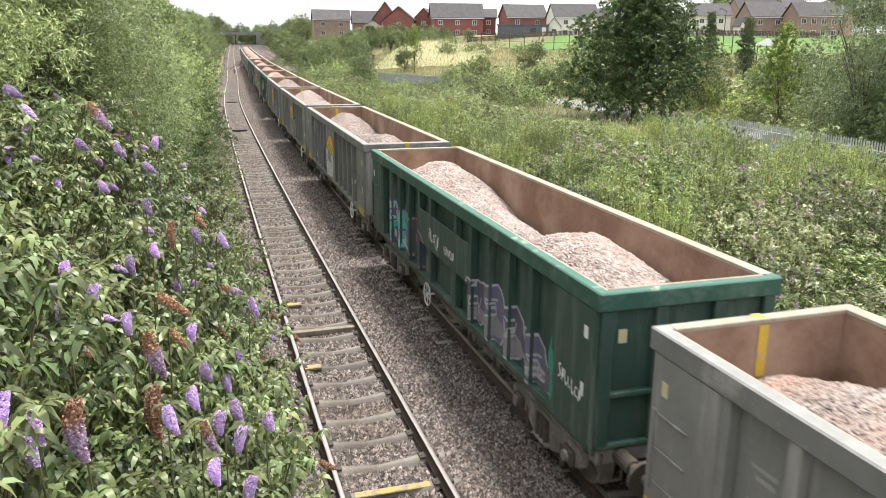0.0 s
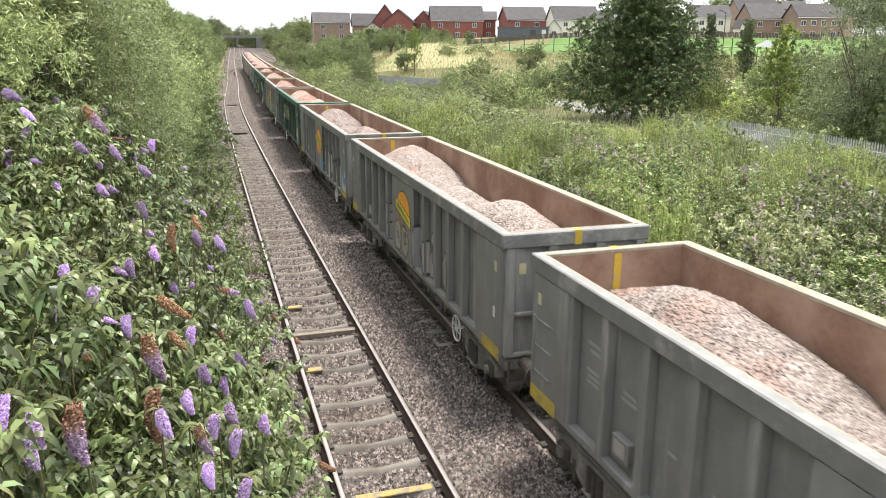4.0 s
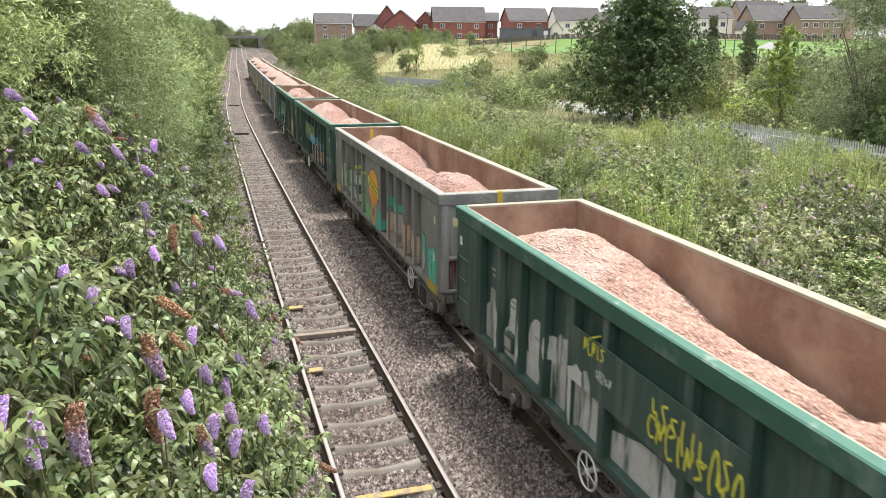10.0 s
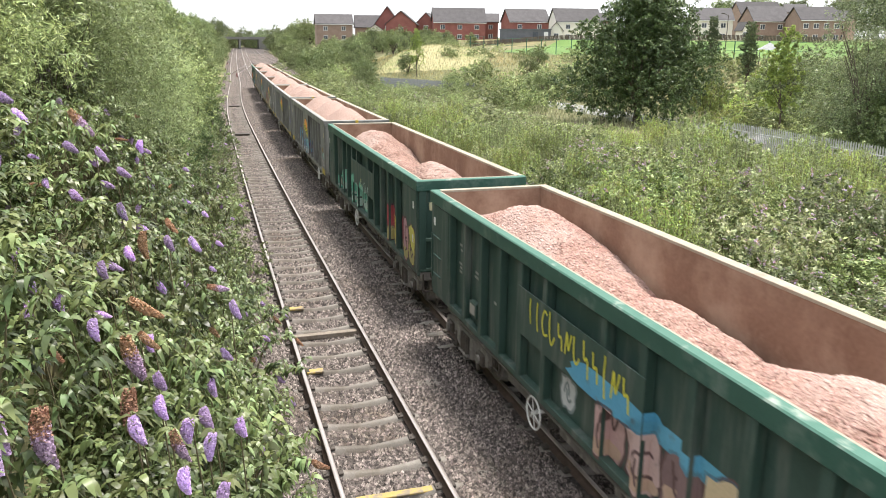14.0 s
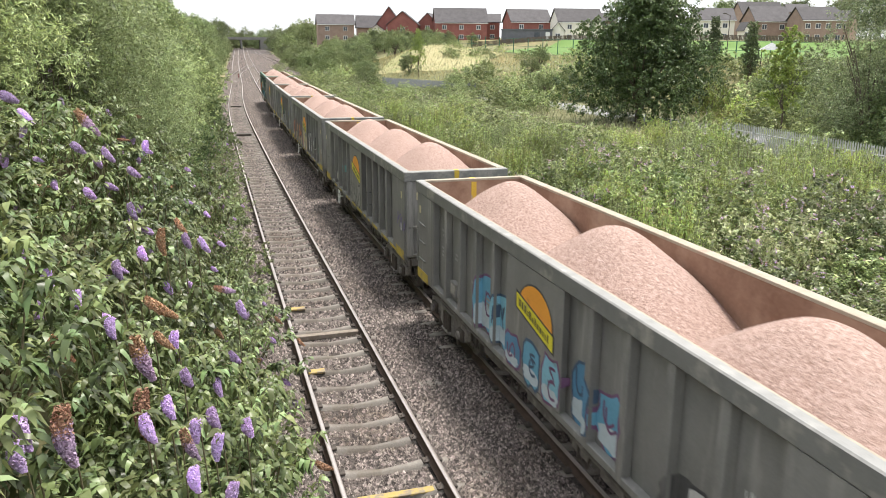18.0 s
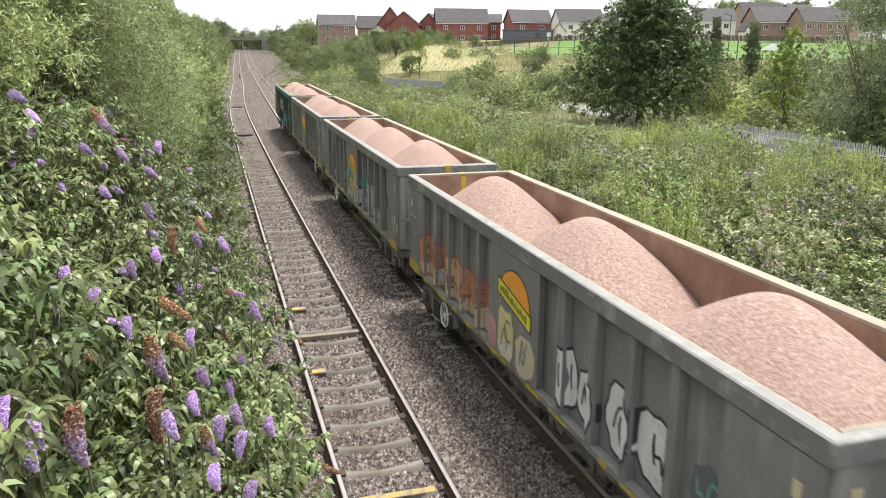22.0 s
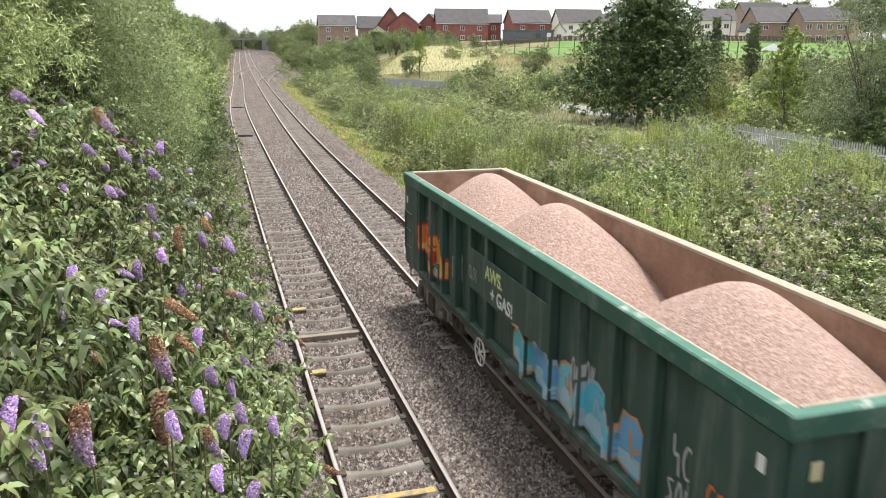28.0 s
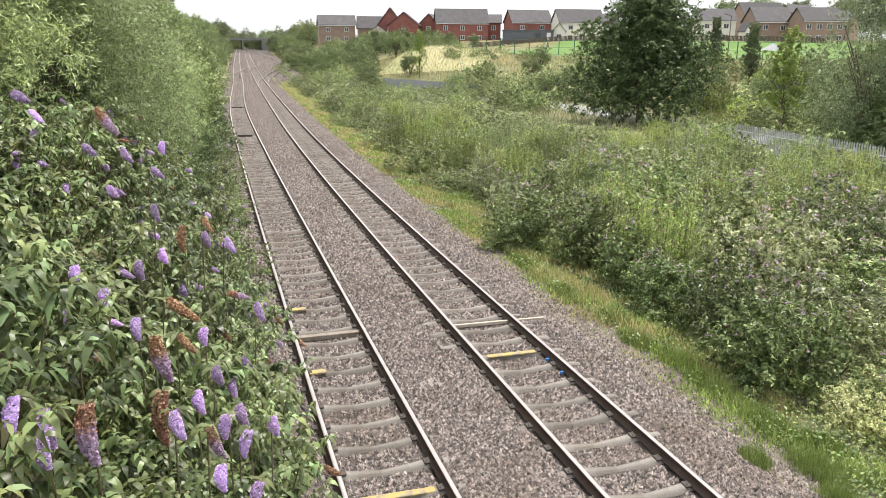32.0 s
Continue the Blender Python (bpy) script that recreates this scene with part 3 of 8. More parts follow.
def stones():
    """Loose ballast stones lying on the bed, the nearest stretch only."""
    rng = np.random.default_rng(5)
    base = np.array([(1, 0, -0.25), (-1, 0, -0.25), (0, 1, -0.25), (0, -1, -0.25), (0, 0, 1.25)], float)
    tri = np.array([(0, 2, 4), (2, 1, 4), (1, 3, 4), (3, 0, 4)])
    n = 260000
    y = 6.0 + 125 * rng.random(n) ** 2.7
    w = rng.random(n)
    xa = np.array([t1x(v) for v in y]) - 2.0
    xb = np.array([t2x(v) for v in y]) + 2.75 + 1.1 * rng.random(n) ** 3
    x = xa + (xb - xa) * w
    # coarser ones for the far stretch and the junction
    n2 = 30000
    y2 = 112 + 200 * rng.random(n2) ** 1.2
    xa2 = np.array([t1x(v) for v in y2]) - 2.0
    xb2 = np.array([t2x(v) + 2.75 + 7.4 * smooth(120, 175, v) for v in y2])
    x, y, n = np.concatenate([x, xa2 + (xb2 - xa2) * rng.random(n2)]), np.concatenate([y, y2]), n + n2
    keep = np.ones(n, bool)
    for f in (t1x, t2x):
        c = x - np.array([f(v) for v in y])
        keep &= (np.abs(np.abs(c) - 0.7525) > 0.1)
        # the tops of the sleepers stay clear
        ph = (y - (SLEEP1 if f is t1x else SLEEP2)) / 0.775
        ends = 0.98 + (np.array([0.3 * (bare(e, v) > 0.35) for e, v in zip(c, y)]) if f is t2x else 0.0)
        keep &= ~((np.abs(c) < ends) & (np.abs(ph - np.round(ph)) * 0.775 < 0.10))
    x, y = x[keep], y[keep]
    n = len(x)
    z = np.array([max(bed_z(a, b), ground_z(a, b)) for a, b in zip(x, y)])
    s = rng.uniform(0.016, 0.042, n) * (1 + 0.013 * y)
    v = base[None] * rng.uniform(0.6, 1.25, (n, 5, 1)) * s[:, None, None]
    a = rng.uniform(0, 2 * np.pi, n)
    ca, sa = np.cos(a)[:, None], np.sin(a)[:, None]
    t = rng.uniform(-0.45, 0.45, n)
    ct, st = np.cos(t)[:, None], np.sin(t)[:, None]
    X, Y, Z = v[..., 0], v[..., 1], v[..., 2] * 0.9
    Y, Z = ct * Y - st * Z, st * Y + ct * Z
    X, Y = ca * X - sa * Y, sa * X + ca * Y
    v = np.stack([X + x[:, None], Y + y[:, None], Z + (z + s * 0.12)[:, None]], -1).reshape(-1, 3)
    f = (tri[None] + 5 * np.arange(n)[:, None, None]).reshape(-1, 3)
    ob = new("ballast_stones", mesh_arrays("ballast_stones", v, f, M["stone"]))
    tagged(ob, "loose angular grey and brown ballast stones around the tracks", "ballast", kind="stuff")


stones()

# ---------- the two tracks ----------
GAUGE = 0.7525
RAIL = [(-0.070, -0.159), (0.070, -0.159), (0.070, -0.148), (0.012, -0.128), (0.011, -0.045), (0.036, -0.034), (0.036, -0.006), (0.028, 0.0), (-0.028, 0.0), (-0.036, -0.006), (-0.036, -0.034), (-0.011, -0.045), (-0.012, -0.128), (-0.070, -0.148)]


def rail_mesh(name, xf, ys):
    n = len(RAIL)
    v, f, idx = [], [], []
    for y in ys:
        for a, z in RAIL:
            v.append((xf(y) + a, y, z + rise(y)))
    for j in range(len(ys) - 1):
        for i in range(n):
            f.append((j * n + i, j * n + (i + 1) % n, (j + 1) * n + (i + 1) % n, (j + 1) * n + i))
            idx.append(1 if i in (6, 7, 8) else 0)
    return mesh_arrays(name, v, f, [M["rail"], M["railtop"]], idx)


RAIL_Y = spaced([(-40, 4), (0, 1.5), (120, 4), (415, 1)])


def sleeper_mesh():
    """A prestressed concrete sleeper: deep under the rails, dished between them."""
    prof = [(-1.26, -0.215, 0.075), (-1.16, -0.19, 0.085), (-0.62, -0.156, 0.09), (-0.42, -0.186, 0.08), (0.0, -0.222, 0.072), (0.42, -0.186, 0.08), (0.62, -0.156, 0.09), (1.16, -0.19, 0.085), (1.26, -0.215, 0.075)]
    v, f = [], []
    for x, z, h in prof:
        v += [(x, -h, z - 0.15), (x, -h + 0.022, z), (x, h - 0.022, z), (x, h, z - 0.15)]
    for i in range(len(prof) - 1):
        for k in range(3):
            f.append((i * 4 + k, (i + 1) * 4 + k, (i + 1) * 4 + k + 1, i * 4 + k + 1))
    f += [(0, 1, 2, 3), (35, 34, 33, 32)]
    return v, f


def track(name, label, xf, y0, count, marks):
    root = thing(name, label, "railway track", kind="structure")
    for side in (-1, 1):
        part("rail", rail_mesh("rail", lambda y: xf(y) + side * GAUGE, RAIL_Y), None, root, "flat-bottom steel rail, rusty web and polished top")
    v, f = sleeper_mesh()
    plain, yellow = mesh_arrays("sleeper", v, f, M["concrete"]), mesh_arrays("sleeper", v, f, M["yellow"])
    old = bpy.data.meshes.new("sleeper")
    b = boxed(-1.3, 1.3, -0.125, 0.125, -0.3, -0.165, 0.01)
    b.to_mesh(old)
    b.free()
    old.materials.append(M["timber"])
    pale = old.copy()
    pale.materials.clear()
    pale.materials.append(M["pale"])
    clip = bmesh.new()
    for side in (-1, 1):
        for k in (-1, 1):
            c = side * GAUGE + k * 0.095
            box(clip, c - 0.06, c + 0.06, -0.075, 0.075, -0.18, -0.132, 0.012)
            tube(clip, (c - 0.03, -0.05, -0.128), (c + 0.03, 0.06, -0.128), 0.011, sides=6)
    clip_me = bpy.data.meshes.new("rail_clips")
    clip.to_mesh(clip_me)
    clip.free()
    clip_me.materials.append(M["iron"])
    rng = random.Random(hash(len(name)) % 97)
    for k in range(-18, count):
        y = y0 + 0.775 * k
        kind = marks.get(k, "")
        me = {"yellow": yellow, "timber": old, "pale": pale}.get(kind, plain)
        ob = part("sleeper", me, None, root, "yellow-painted concrete sleeper" if kind == "yellow" else "")
        m = Matrix.Translation((xf(y), y + rng.uniform(-0.02, 0.02), rise(y) + rng.uniform(-0.012, 0.0))) @ pose(0, 0, 0, 0, 0, -math.degrees(heading(xf, y)) + rng.uniform(-0.9, 0.9))
        if kind == "pale":
            m = m @ Matrix.Diagonal((1, 0.45, 1, 1))
        ob.matrix_basis = m
        if k < 48:
            part("rail_clip", clip_me, None, root).matrix_basis = m
    # the farther sleepers, too small to pick apart
    vv, ff = np.array(v), np.array(f)
    V, F = [], []
    for k in range(count, count + 300):
        y = y0 + 0.775 * k
        V.append(vv + np.array((xf(y), y, rise(y))))
        F.append(ff + len(v) * (k - count))
    ob = part("far_sleepers", mesh_arrays("far_sleepers", np.concatenate(V), np.concatenate(F), M["farsleeper"]), None, root)
    tagged(ob, kind="stuff")
    return root


track("railway_track_near", "straight railway track on concrete sleepers, rusty rails", t1x, SLEEP1, 140, {})
track("railway_track_far", "railway track on concrete sleepers used by the freight train", t2x, SLEEP2, 140, {})


def track_bits():
    """Loose pieces on the tracks: a timber baulk on each, painted sleeper ends, blue clips, dark blocks, pale pads."""
    def piece(name, label, cat, x0, x1, y0, y1, z0, z1, mat, turn=0.0):
        cx, cy = (x0 + x1) / 2, (y0 + y1) / 2
        ob = part(name, boxed(x0 - cx, x1 - cx, y0 - cy, y1 - cy, 0, z1 - z0, 0.008), mat, None)
        ob.matrix_basis = pose(cx, cy, z0, 0, 0, turn)
        tagged(ob, label, cat)
    piece("timber_baulk", "old dark timber baulk lying across the track", "timber", 1.2, 3.0, 16.2, 16.36, -0.24, -0.14, M["timber"], 1)
    piece("timber_baulk", "pale new timber batten lying across the track", "timber", 5.0, 7.35, 16.03, 16.10, -0.22, -0.145, M["pale"], -1)
    piece("painted_pad", "yellow paint patch on a sleeper end", "paint mark", 1.62, 1.95, 14.24, 14.42, -0.2, -0.155, M["padyellow"])
    piece("painted_pad", "yellow paint patch on a sleeper end", "paint mark", 1.65, 2.05, 18.12, 18.3, -0.2, -0.155, M["padyellow"])
    for x0, x1, y in ((1.72, 2.86, 9.68), (5.25, 6.33, 14.18)):
        piece("painted_pad", "worn yellow paint across a sleeper", "paint mark", x0, x1, y - 0.07, y + 0.07, -0.2, -0.166, M["padyellow"])
    for y in (13.61, 12.93):
        piece("clip_marker", "small blue plastic rail clip", "rail clip", 6.32, 6.39, y - 0.03, y + 0.03, -0.17, -0.115, M["blue"])
    # added low blocks that stand in for two dark patches of the bed
    for y in (56.8, 83.0):
        piece("cable_box", "low dark block standing in for a dark patch between the rails", "track box", t1x(y) - 0.55, t1x(y) + 0.45, y - 0.3, y + 0.3, -0.24, -0.09, M["iron"])
    for x, y in ((3.4, 20.9), (3.75, 13.2), (3.7, 9.9), (3.3, 23.5)):
        piece("concrete_pad", "pale flat concrete slab in the ballast", "slab", x - 0.22, x + 0.22, y - 0.13, y + 0.13, -0.24, -0.175, M["concrete"])
    for x, y in ((6.6, 150), (6.9, 158), (7.3, 215)):
        piece("point_motor", "small dark lineside box between the tracks", "track box", x - 0.12, x + 0.12, y - 0.25, y + 0.25, rise(y) - 0.25, rise(y) + 0.1, M["red"])


track_bits()


def crossover():
    """The far junction: a crossover between the tracks and a siding that leaves to the right."""
    root = thing("railway_crossover", "crossover rails and siding at the far junction", "railway track", kind="structure")
    ways = [(lambda y: t1x(y) + (t2x(y) - t1x(y)) * smooth(150, 215, y), (150, 215)),
            (lambda y: t2x(y) + 7.5 * smooth(120, 215, y), (120, 215)),
            (lambda y: t2x(y) + 7.5 - 3.0 * smooth(215, 330, y), (215, 400))]
    for xf, (a, b) in ways:
        for side in (-1, 1):
            part("rail", rail_mesh("rail", lambda y: xf(y) + side * GAUGE, spaced([(a, 5), (b, 1)])), None, root)


crossover()
# ---------- the train ----------
PITCH, FIRST = 14.31, 7.93
SIDE, RIM_Z, SILL = 1.27, 3.12, 1.0
RIB, GREY_SIGN, GREEN_SIGN, CORNER = 0.075, (-1.02, 1.06), (-1.85, 1.80), 1.22  # half width of a rib; sign panels; length of a corner panel
RIBS = [-6.45] + [e * (0.85 + 0.9 * i) for e, i in [(-1, 5 - j) for j in range(6)] + [(1, j) for j in range(6)]] + [6.45]
HALF = 6.6


SURGE = ((0, 2.5, 5.5, 7, 9, 13, 16.5, 20, 22, 25, 28, 29, 32), (0, 0.18, 0.08, -0.12, -0.22, -0.22, -0.1, -0.08, -0.14, -0.28, -0.05, 0.08, 0.08))  # seconds, metres behind the even run


def gone(t):
    """How far the train has come by t seconds; it gathers speed a little."""
    u = t / 10
    return 64.498 * u - 3.232 * u ** 2 + 5.0035 * u ** 3 - 2.0342 * u ** 4 + 0.28525 * u ** 5 - float(np.interp(t, *SURGE))


def wagon_pose(k, t):
    y = FIRST + PITCH * k + HALF - gone(t)
    a, b = y - 4.6, y + 4.6
    turn = math.degrees(math.atan2(t2x(b) - t2x(a), 9.2))
    tilt = math.degrees(math.atan2(rise(b) - rise(a), 9.2))
    return pose((t2x(a) + t2x(b)) / 2, y, (rise(a) + rise(b)) / 2, tilt, 0, -turn)


def rim(name, bm, side_mat, top_mat, root, label=""):
    """A rail whose upper faces take a paler, chipped material with the top light put into its colour."""
    me = bpy.data.meshes.new(name)
    bm.normal_update()
    for f in bm.faces:
        f.material_index = 1 if f.normal.z > 0.6 else 0
    bm.to_mesh(me)
    bm.free()
    me.materials.append(side_mat)
    me.materials.append(top_mat)
    return part(name, me, None, root, label)


def make_wheelset(parent, y):
    ob = part("wheelset", bpy.data.meshes["wheelset"] if "wheelset" in bpy.data.meshes else wheelset_mesh(), None, parent, "grimy steel wheels on an axle")
    ob.matrix_basis = pose(0, y, 0.43)
    return ob


def wheelset_mesh():
    bm = bmesh.new()
    tube(bm, (-0.95, 0, 0), (0.95, 0, 0), 0.075, sides=10)
    for s in (-1, 1):
        tube(bm, (s * 0.70, 0, 0), (s * 0.83, 0, 0), 0.43, 0.42, sides=28)
        tube(bm, (s * 0.66, 0, 0), (s * 0.70, 0, 0), 0.455, sides=28)
        tube(bm, (s * 0.83, 0, 0), (s * 0.86, 0, 0), 0.16, sides=14)
        for k in range(6):
            a = k * math.pi / 3
            box(bm, s * 0.845 - 0.012, s * 0.845 + 0.012, -0.02, 0.02, 0.18, 0.36, turn=Matrix.Rotation(a, 4, 'X'))
    me = bpy.data.meshes.new("wheelset")
    bm.to_mesh(me)
    bm.free()
    me.materials.append(M["under"])
    return me


def bogie(root, y):
    bg = part("bogie", boxed(-0.95, 0.95, -0.2, 0.2, 0.5, 0.72, 0.03), M["under"], root, "dirty cast-steel freight bogie")
    bg.matrix_basis = pose(0, y, 0)
    for s in (-1, 1):
        bm = bmesh.new()
        x0, x1 = sorted((s * 0.98, s * 1.10))
        # a bow of cast steel: axle jaws at the ends, a deep belly under the springs
        pts = [(-1.22, 0.60), (-1.22, 0.40), (-1.05, 0.33), (-0.74, 0.34)]
        pts += [(-0.66 + 1.32 * i / 10, 0.36 - 0.22 * math.sin(math.pi * i / 10) ** 0.7) for i in range(11)]
        pts += [(0.74, 0.34), (1.05, 0.33), (1.22, 0.40), (1.22, 0.60), (0.9, 0.68), (0.5, 0.74), (0.34, 0.66), (-0.34, 0.66), (-0.5, 0.74), (-0.9, 0.68)]
        va = [bm.verts.new((x0, a, b)) for a, b in pts]
        vb = [bm.verts.new((x1, a, b)) for a, b in pts]
        bm.faces.new(va)
        bm.faces.new(vb[::-1])
        for i in range(len(pts)):
            bm.faces.new((va[i], vb[i], vb[(i + 1) % len(pts)], va[(i + 1) % len(pts)]))
        part("side_frame", bm, M["under"], bg)
        for k in (-0.14, 0.0, 0.14):
            part("spring", tube(bmesh.new(), (s * 1.12, k, 0.24), (s * 1.12, k, 0.60), 0.052, sides=10), M["iron"], bg)
        part("spring_seat", boxed(s * 1.12 - 0.06, s * 1.12 + 0.06, -0.26, 0.26, 0.19, 0.245, 0.015), M["under"], bg)
        part("frame_web", boxed(s * 1.105 - 0.012, s * 1.105 + 0.012, -0.60, 0.60, 0.60, 0.655, 0.008), M["under"], bg)
        for k in (-0.62, 0.62):
            part("brake_hanger", boxed(s * 1.08 - 0.03, s * 1.08 + 0.03, k - 0.05, k + 0.05, 0.12, 0.46, 0.012), M["iron"], bg)
        for k in (-0.9, 0.9):
            part("axle_cap", tube(bmesh.new(), (s * 1.16, k, 0.44), (s * 1.21, k, 0.44), 0.085, sides=12), M["under"], bg)
        for k in (-0.9, 0.9):
            part("axle_box", boxed(s * 1.1 - 0.07, s * 1.1 + 0.07, k - 0.16, k + 0.16, 0.32, 0.56, 0.03), M["iron"], bg)
    for k in (-0.9, 0.9):
        WHEELS.setdefault(root, []).append(make_wheelset(bg, k))


WHEELS = {}


def wagon(green):
    skin, rim_mat = (M["green"], M["greenrim"]) if green else (M["grey"], M["greyrim"])
    colour = "green" if green else "grey"
    top_mat = M["greentop"] if green else M["wornlittop"]
    root = thing("box_wagon", "%s steel open box wagon in a moving aggregate train" % colour, "freight wagon", "wagons of the train")
    inn = SIDE - 0.14
    # sides with their ribs, the plate behind and the sign panel over some ribs
    for s in (-1, 1):
        x0, x1 = sorted((s * (inn - 0.006), s * (inn + 0.012)))
        wall = part("side_wall", boxed(x0, x1, -HALF + 0.08, HALF - 0.08, SILL, RIM_Z - 0.2), skin, root)
        for i, y in enumerate(RIBS):
            w = 2 * RIB if 0 < i < 13 else 0.16
            xa, xb = sorted((s * (inn + 0.012), s * (SIDE + 0.012)))
            bm = bmesh.new()
            box(bm, xa, xb, y - w / 2, y + w / 2, SILL + 0.02, RIM_Z - 0.24, 0.012)
            part("rib", bm, skin, wall)
        xa, xb = sorted((s * (inn + 0.012), s * (SIDE + 0.004)))
        part("sill_angle", boxed(xa, xb, -HALF + 0.08, HALF - 0.08, SILL - 0.06, SILL + 0.05, 0.01), skin, wall)
        xa, xb = sorted((s * (SIDE + 0.006), s * (SIDE + 0.022)))
        if green:
            part("sign_panel", boxed(xa, xb, *GREEN_SIGN, 1.75, 2.5, 0.004), skin, wall, "flat sign panel across the ribs")
        else:
            part("sign_panel", boxed(xa, xb, *GREY_SIGN, SILL + 0.08, RIM_Z - 0.26, 0.004), skin, wall, "flat sign panel across the ribs")
        # plain corner panels beside the ends
        for e in (-1, 1):
            a, b = sorted((e * (HALF - CORNER), e * (HALF - 0.09)))
            part("corner_panel", boxed(xa, xb, a, b, SILL + 0.05, RIM_Z - 0.26, 0.004), skin, wall)
        # top rail
        xa, xb = sorted((s * 1.15, s * 1.31))
        bm = boxed(xa, xb, -HALF, HALF, RIM_Z - 0.25, RIM_Z, 0.018)
        rim("top_rail", bm, rim_mat, top_mat, root, "%s top rail, chipped and dusty" % colour)
        xa, xb = sorted((s * 1.1, s * (1.16 if s < 0 else 1.285)))
        part("rail_lip", boxed(xa, xb, -HALF + 0.17, HALF - 0.03, RIM_Z - 0.045, RIM_Z + (0.004 if s > 0 else -0.022), 0.006), M["dustrim"], root, "dusty inner edge of the top rail")
        xa, xb = sorted((s * (inn - 0.026), s * (inn - 0.008)))
        part("lining", boxed(xa, xb, -HALF + 0.15, HALF - 0.15, SILL + 0.1, RIM_Z - 0.046), M["lining"], root, "rust-brown scraped inner wall")
        # solebar and brake gear
        xa, xb = sorted((s * 0.98, s * 1.06))
        part("solebar", boxed(xa, xb, -HALF + 0.15, HALF - 0.15, SILL - 0.26, SILL - 0.04, 0.01), M["under"], root)
    for e in (-1, 1):
        y0, y1 = sorted((e * (HALF - 0.12), e * (HALF - 0.09)))
        end = part("end_wall", boxed(-SIDE + 0.02, SIDE - 0.02, y0, y1, SILL - 0.1, RIM_Z - 0.2), skin, root)
        ya, yb = sorted((e * (HALF - 0.09), e * (HALF - 0.005)))
        for x in (-1.16, -0.42, 0.42, 1.16):
            part("end_post", boxed(x - 0.085, x + 0.085, ya, yb, SILL + 0.05, RIM_Z - 0.24, 0.012), skin, end)
        for z in (SILL + 0.02, 1.72):
            part("ledge", boxed(-SIDE + 0.05, -0.38, ya, yb + (0.03 if e > 0 else 0), z, z + 0.07, 0.01), rim_mat, end, "worn step ledge")
            part("ledge", boxed(0.38, SIDE - 0.05, ya, yb, z, z + 0.07, 0.01), skin, end)
        ya, yb = sorted((e * (HALF - 0.14), e * (HALF + 0.012)))
        rim("top_rail", boxed(-1.308, 1.308, ya, yb, RIM_Z - 0.245, RIM_Z - 0.003, 0.018), rim_mat, top_mat, root)
        ya, yb = sorted((e * (HALF - 0.172), e * (HALF - 0.13 if e < 0 else HALF - 0.02)))
        part("rail_lip", boxed(-1.115, 1.115, ya, yb, RIM_Z - 0.047, RIM_Z + 0.002, 0.006), M["dustrim"], root)
        ya, yb = sorted((e * (HALF - 0.165), e * (HALF - 0.142)))
        part("lining", boxed(-1.12, 1.12, ya, yb, SILL + 0.1, RIM_Z - 0.048), M["lining"], root)
        # headstock, buffers, coupler and hoses
        ya, yb = sorted((e * (HALF - 0.25), e * (HALF - 0.05)))
        part("headstock", boxed(-1.2, 1.2, ya, yb, 0.78, SILL - 0.02, 0.015), M["under"], root)
        for x in (-0.87, 0.87):
            bm = tube(bmesh.new(), (x, e * (HALF - 0.06), 1.0 - 0.1), (x, e * (HALF + 0.32), 1.0 - 0.1), 0.105, sides=14)
            tube(bm, (x, e * (HALF + 0.32), 0.9), (x, e * (HALF + 0.56), 0.9), 0.075, sides=12)
            tube(bm, (x, e * (HALF + 0.54), 0.9), (x, e * (HALF + 0.585), 0.9), 0.225, sides=18)
            part("buffer", bm, M["iron"], root, "round steel buffer")
        bm = boxed(-0.09, 0.09, *sorted((e * (HALF - 0.05), e * (HALF + 0.5))), 0.78, 0.94, 0.02)
        box(bm, -0.16, 0.16, *sorted((e * (HALF + 0.44), e * (HALF + 0.60))), 0.72, 1.0, 0.03)
        part("coupler", bm, M["iron"], root)
        bm = bmesh.new()
        pts = [(-0.35, HALF, 0.86), (-0.36, HALF + 0.16, 0.66), (-0.36, HALF + 0.34, 0.52), (-0.3, HALF + 0.5, 0.56), (-0.24, HALF + 0.58, 0.72)]
        for a, b in zip(pts, pts[1:]):
            tube(bm, (a[0], e * a[1], a[2]), (b[0], e * b[1], b[2]), 0.022, sides=6)
        part("brake_hose", bm, M["iron"], root)
        bm = bmesh.new()
        for a, b in (((-1.14, 0.95), (-1.14, 0.55)), ((-1.14, 0.55), (-0.84, 0.55)), ((-0.84, 0.55), (-0.84, 0.95))):
            tube(bm, (a[0], e * (HALF - 0.02), a[1]), (b[0], e * (HALF - 0.02), b[1]), 0.018, sides=6)
        part("shunter_step", bm, M["iron"], root)
        bogie(root, e * 4.75)
    part("floor", boxed(-1.12, 1.12, -HALF + 0.12, HALF - 0.12, SILL, SILL + 0.1), M["lining"], root)
    part("centre_sill", boxed(-0.22, 0.22, -HALF + 0.2, HALF - 0.2, 0.72, SILL - 0.02), M["under"], root)
    # rungs and brackets at the far corner of each side
    for s in (-1, 1):
        yy = s * -(HALF - 0.5)
        for z in (1.42, 1.82, 2.22):
            bm = tube(bmesh.new(), (s * (SIDE + 0.035), yy - 0.25, z), (s * (SIDE + 0.035), yy + 0.25, z), 0.016, sides=6)
            for q in (-0.25, 0.25):
                tube(bm, (s * (SIDE + 0.035), yy + q, z), (s * (SIDE - 0.01), yy + q, z), 0.013, sides=6)
            part("rung", bm, rim_mat, root, "pale steel hand rung")
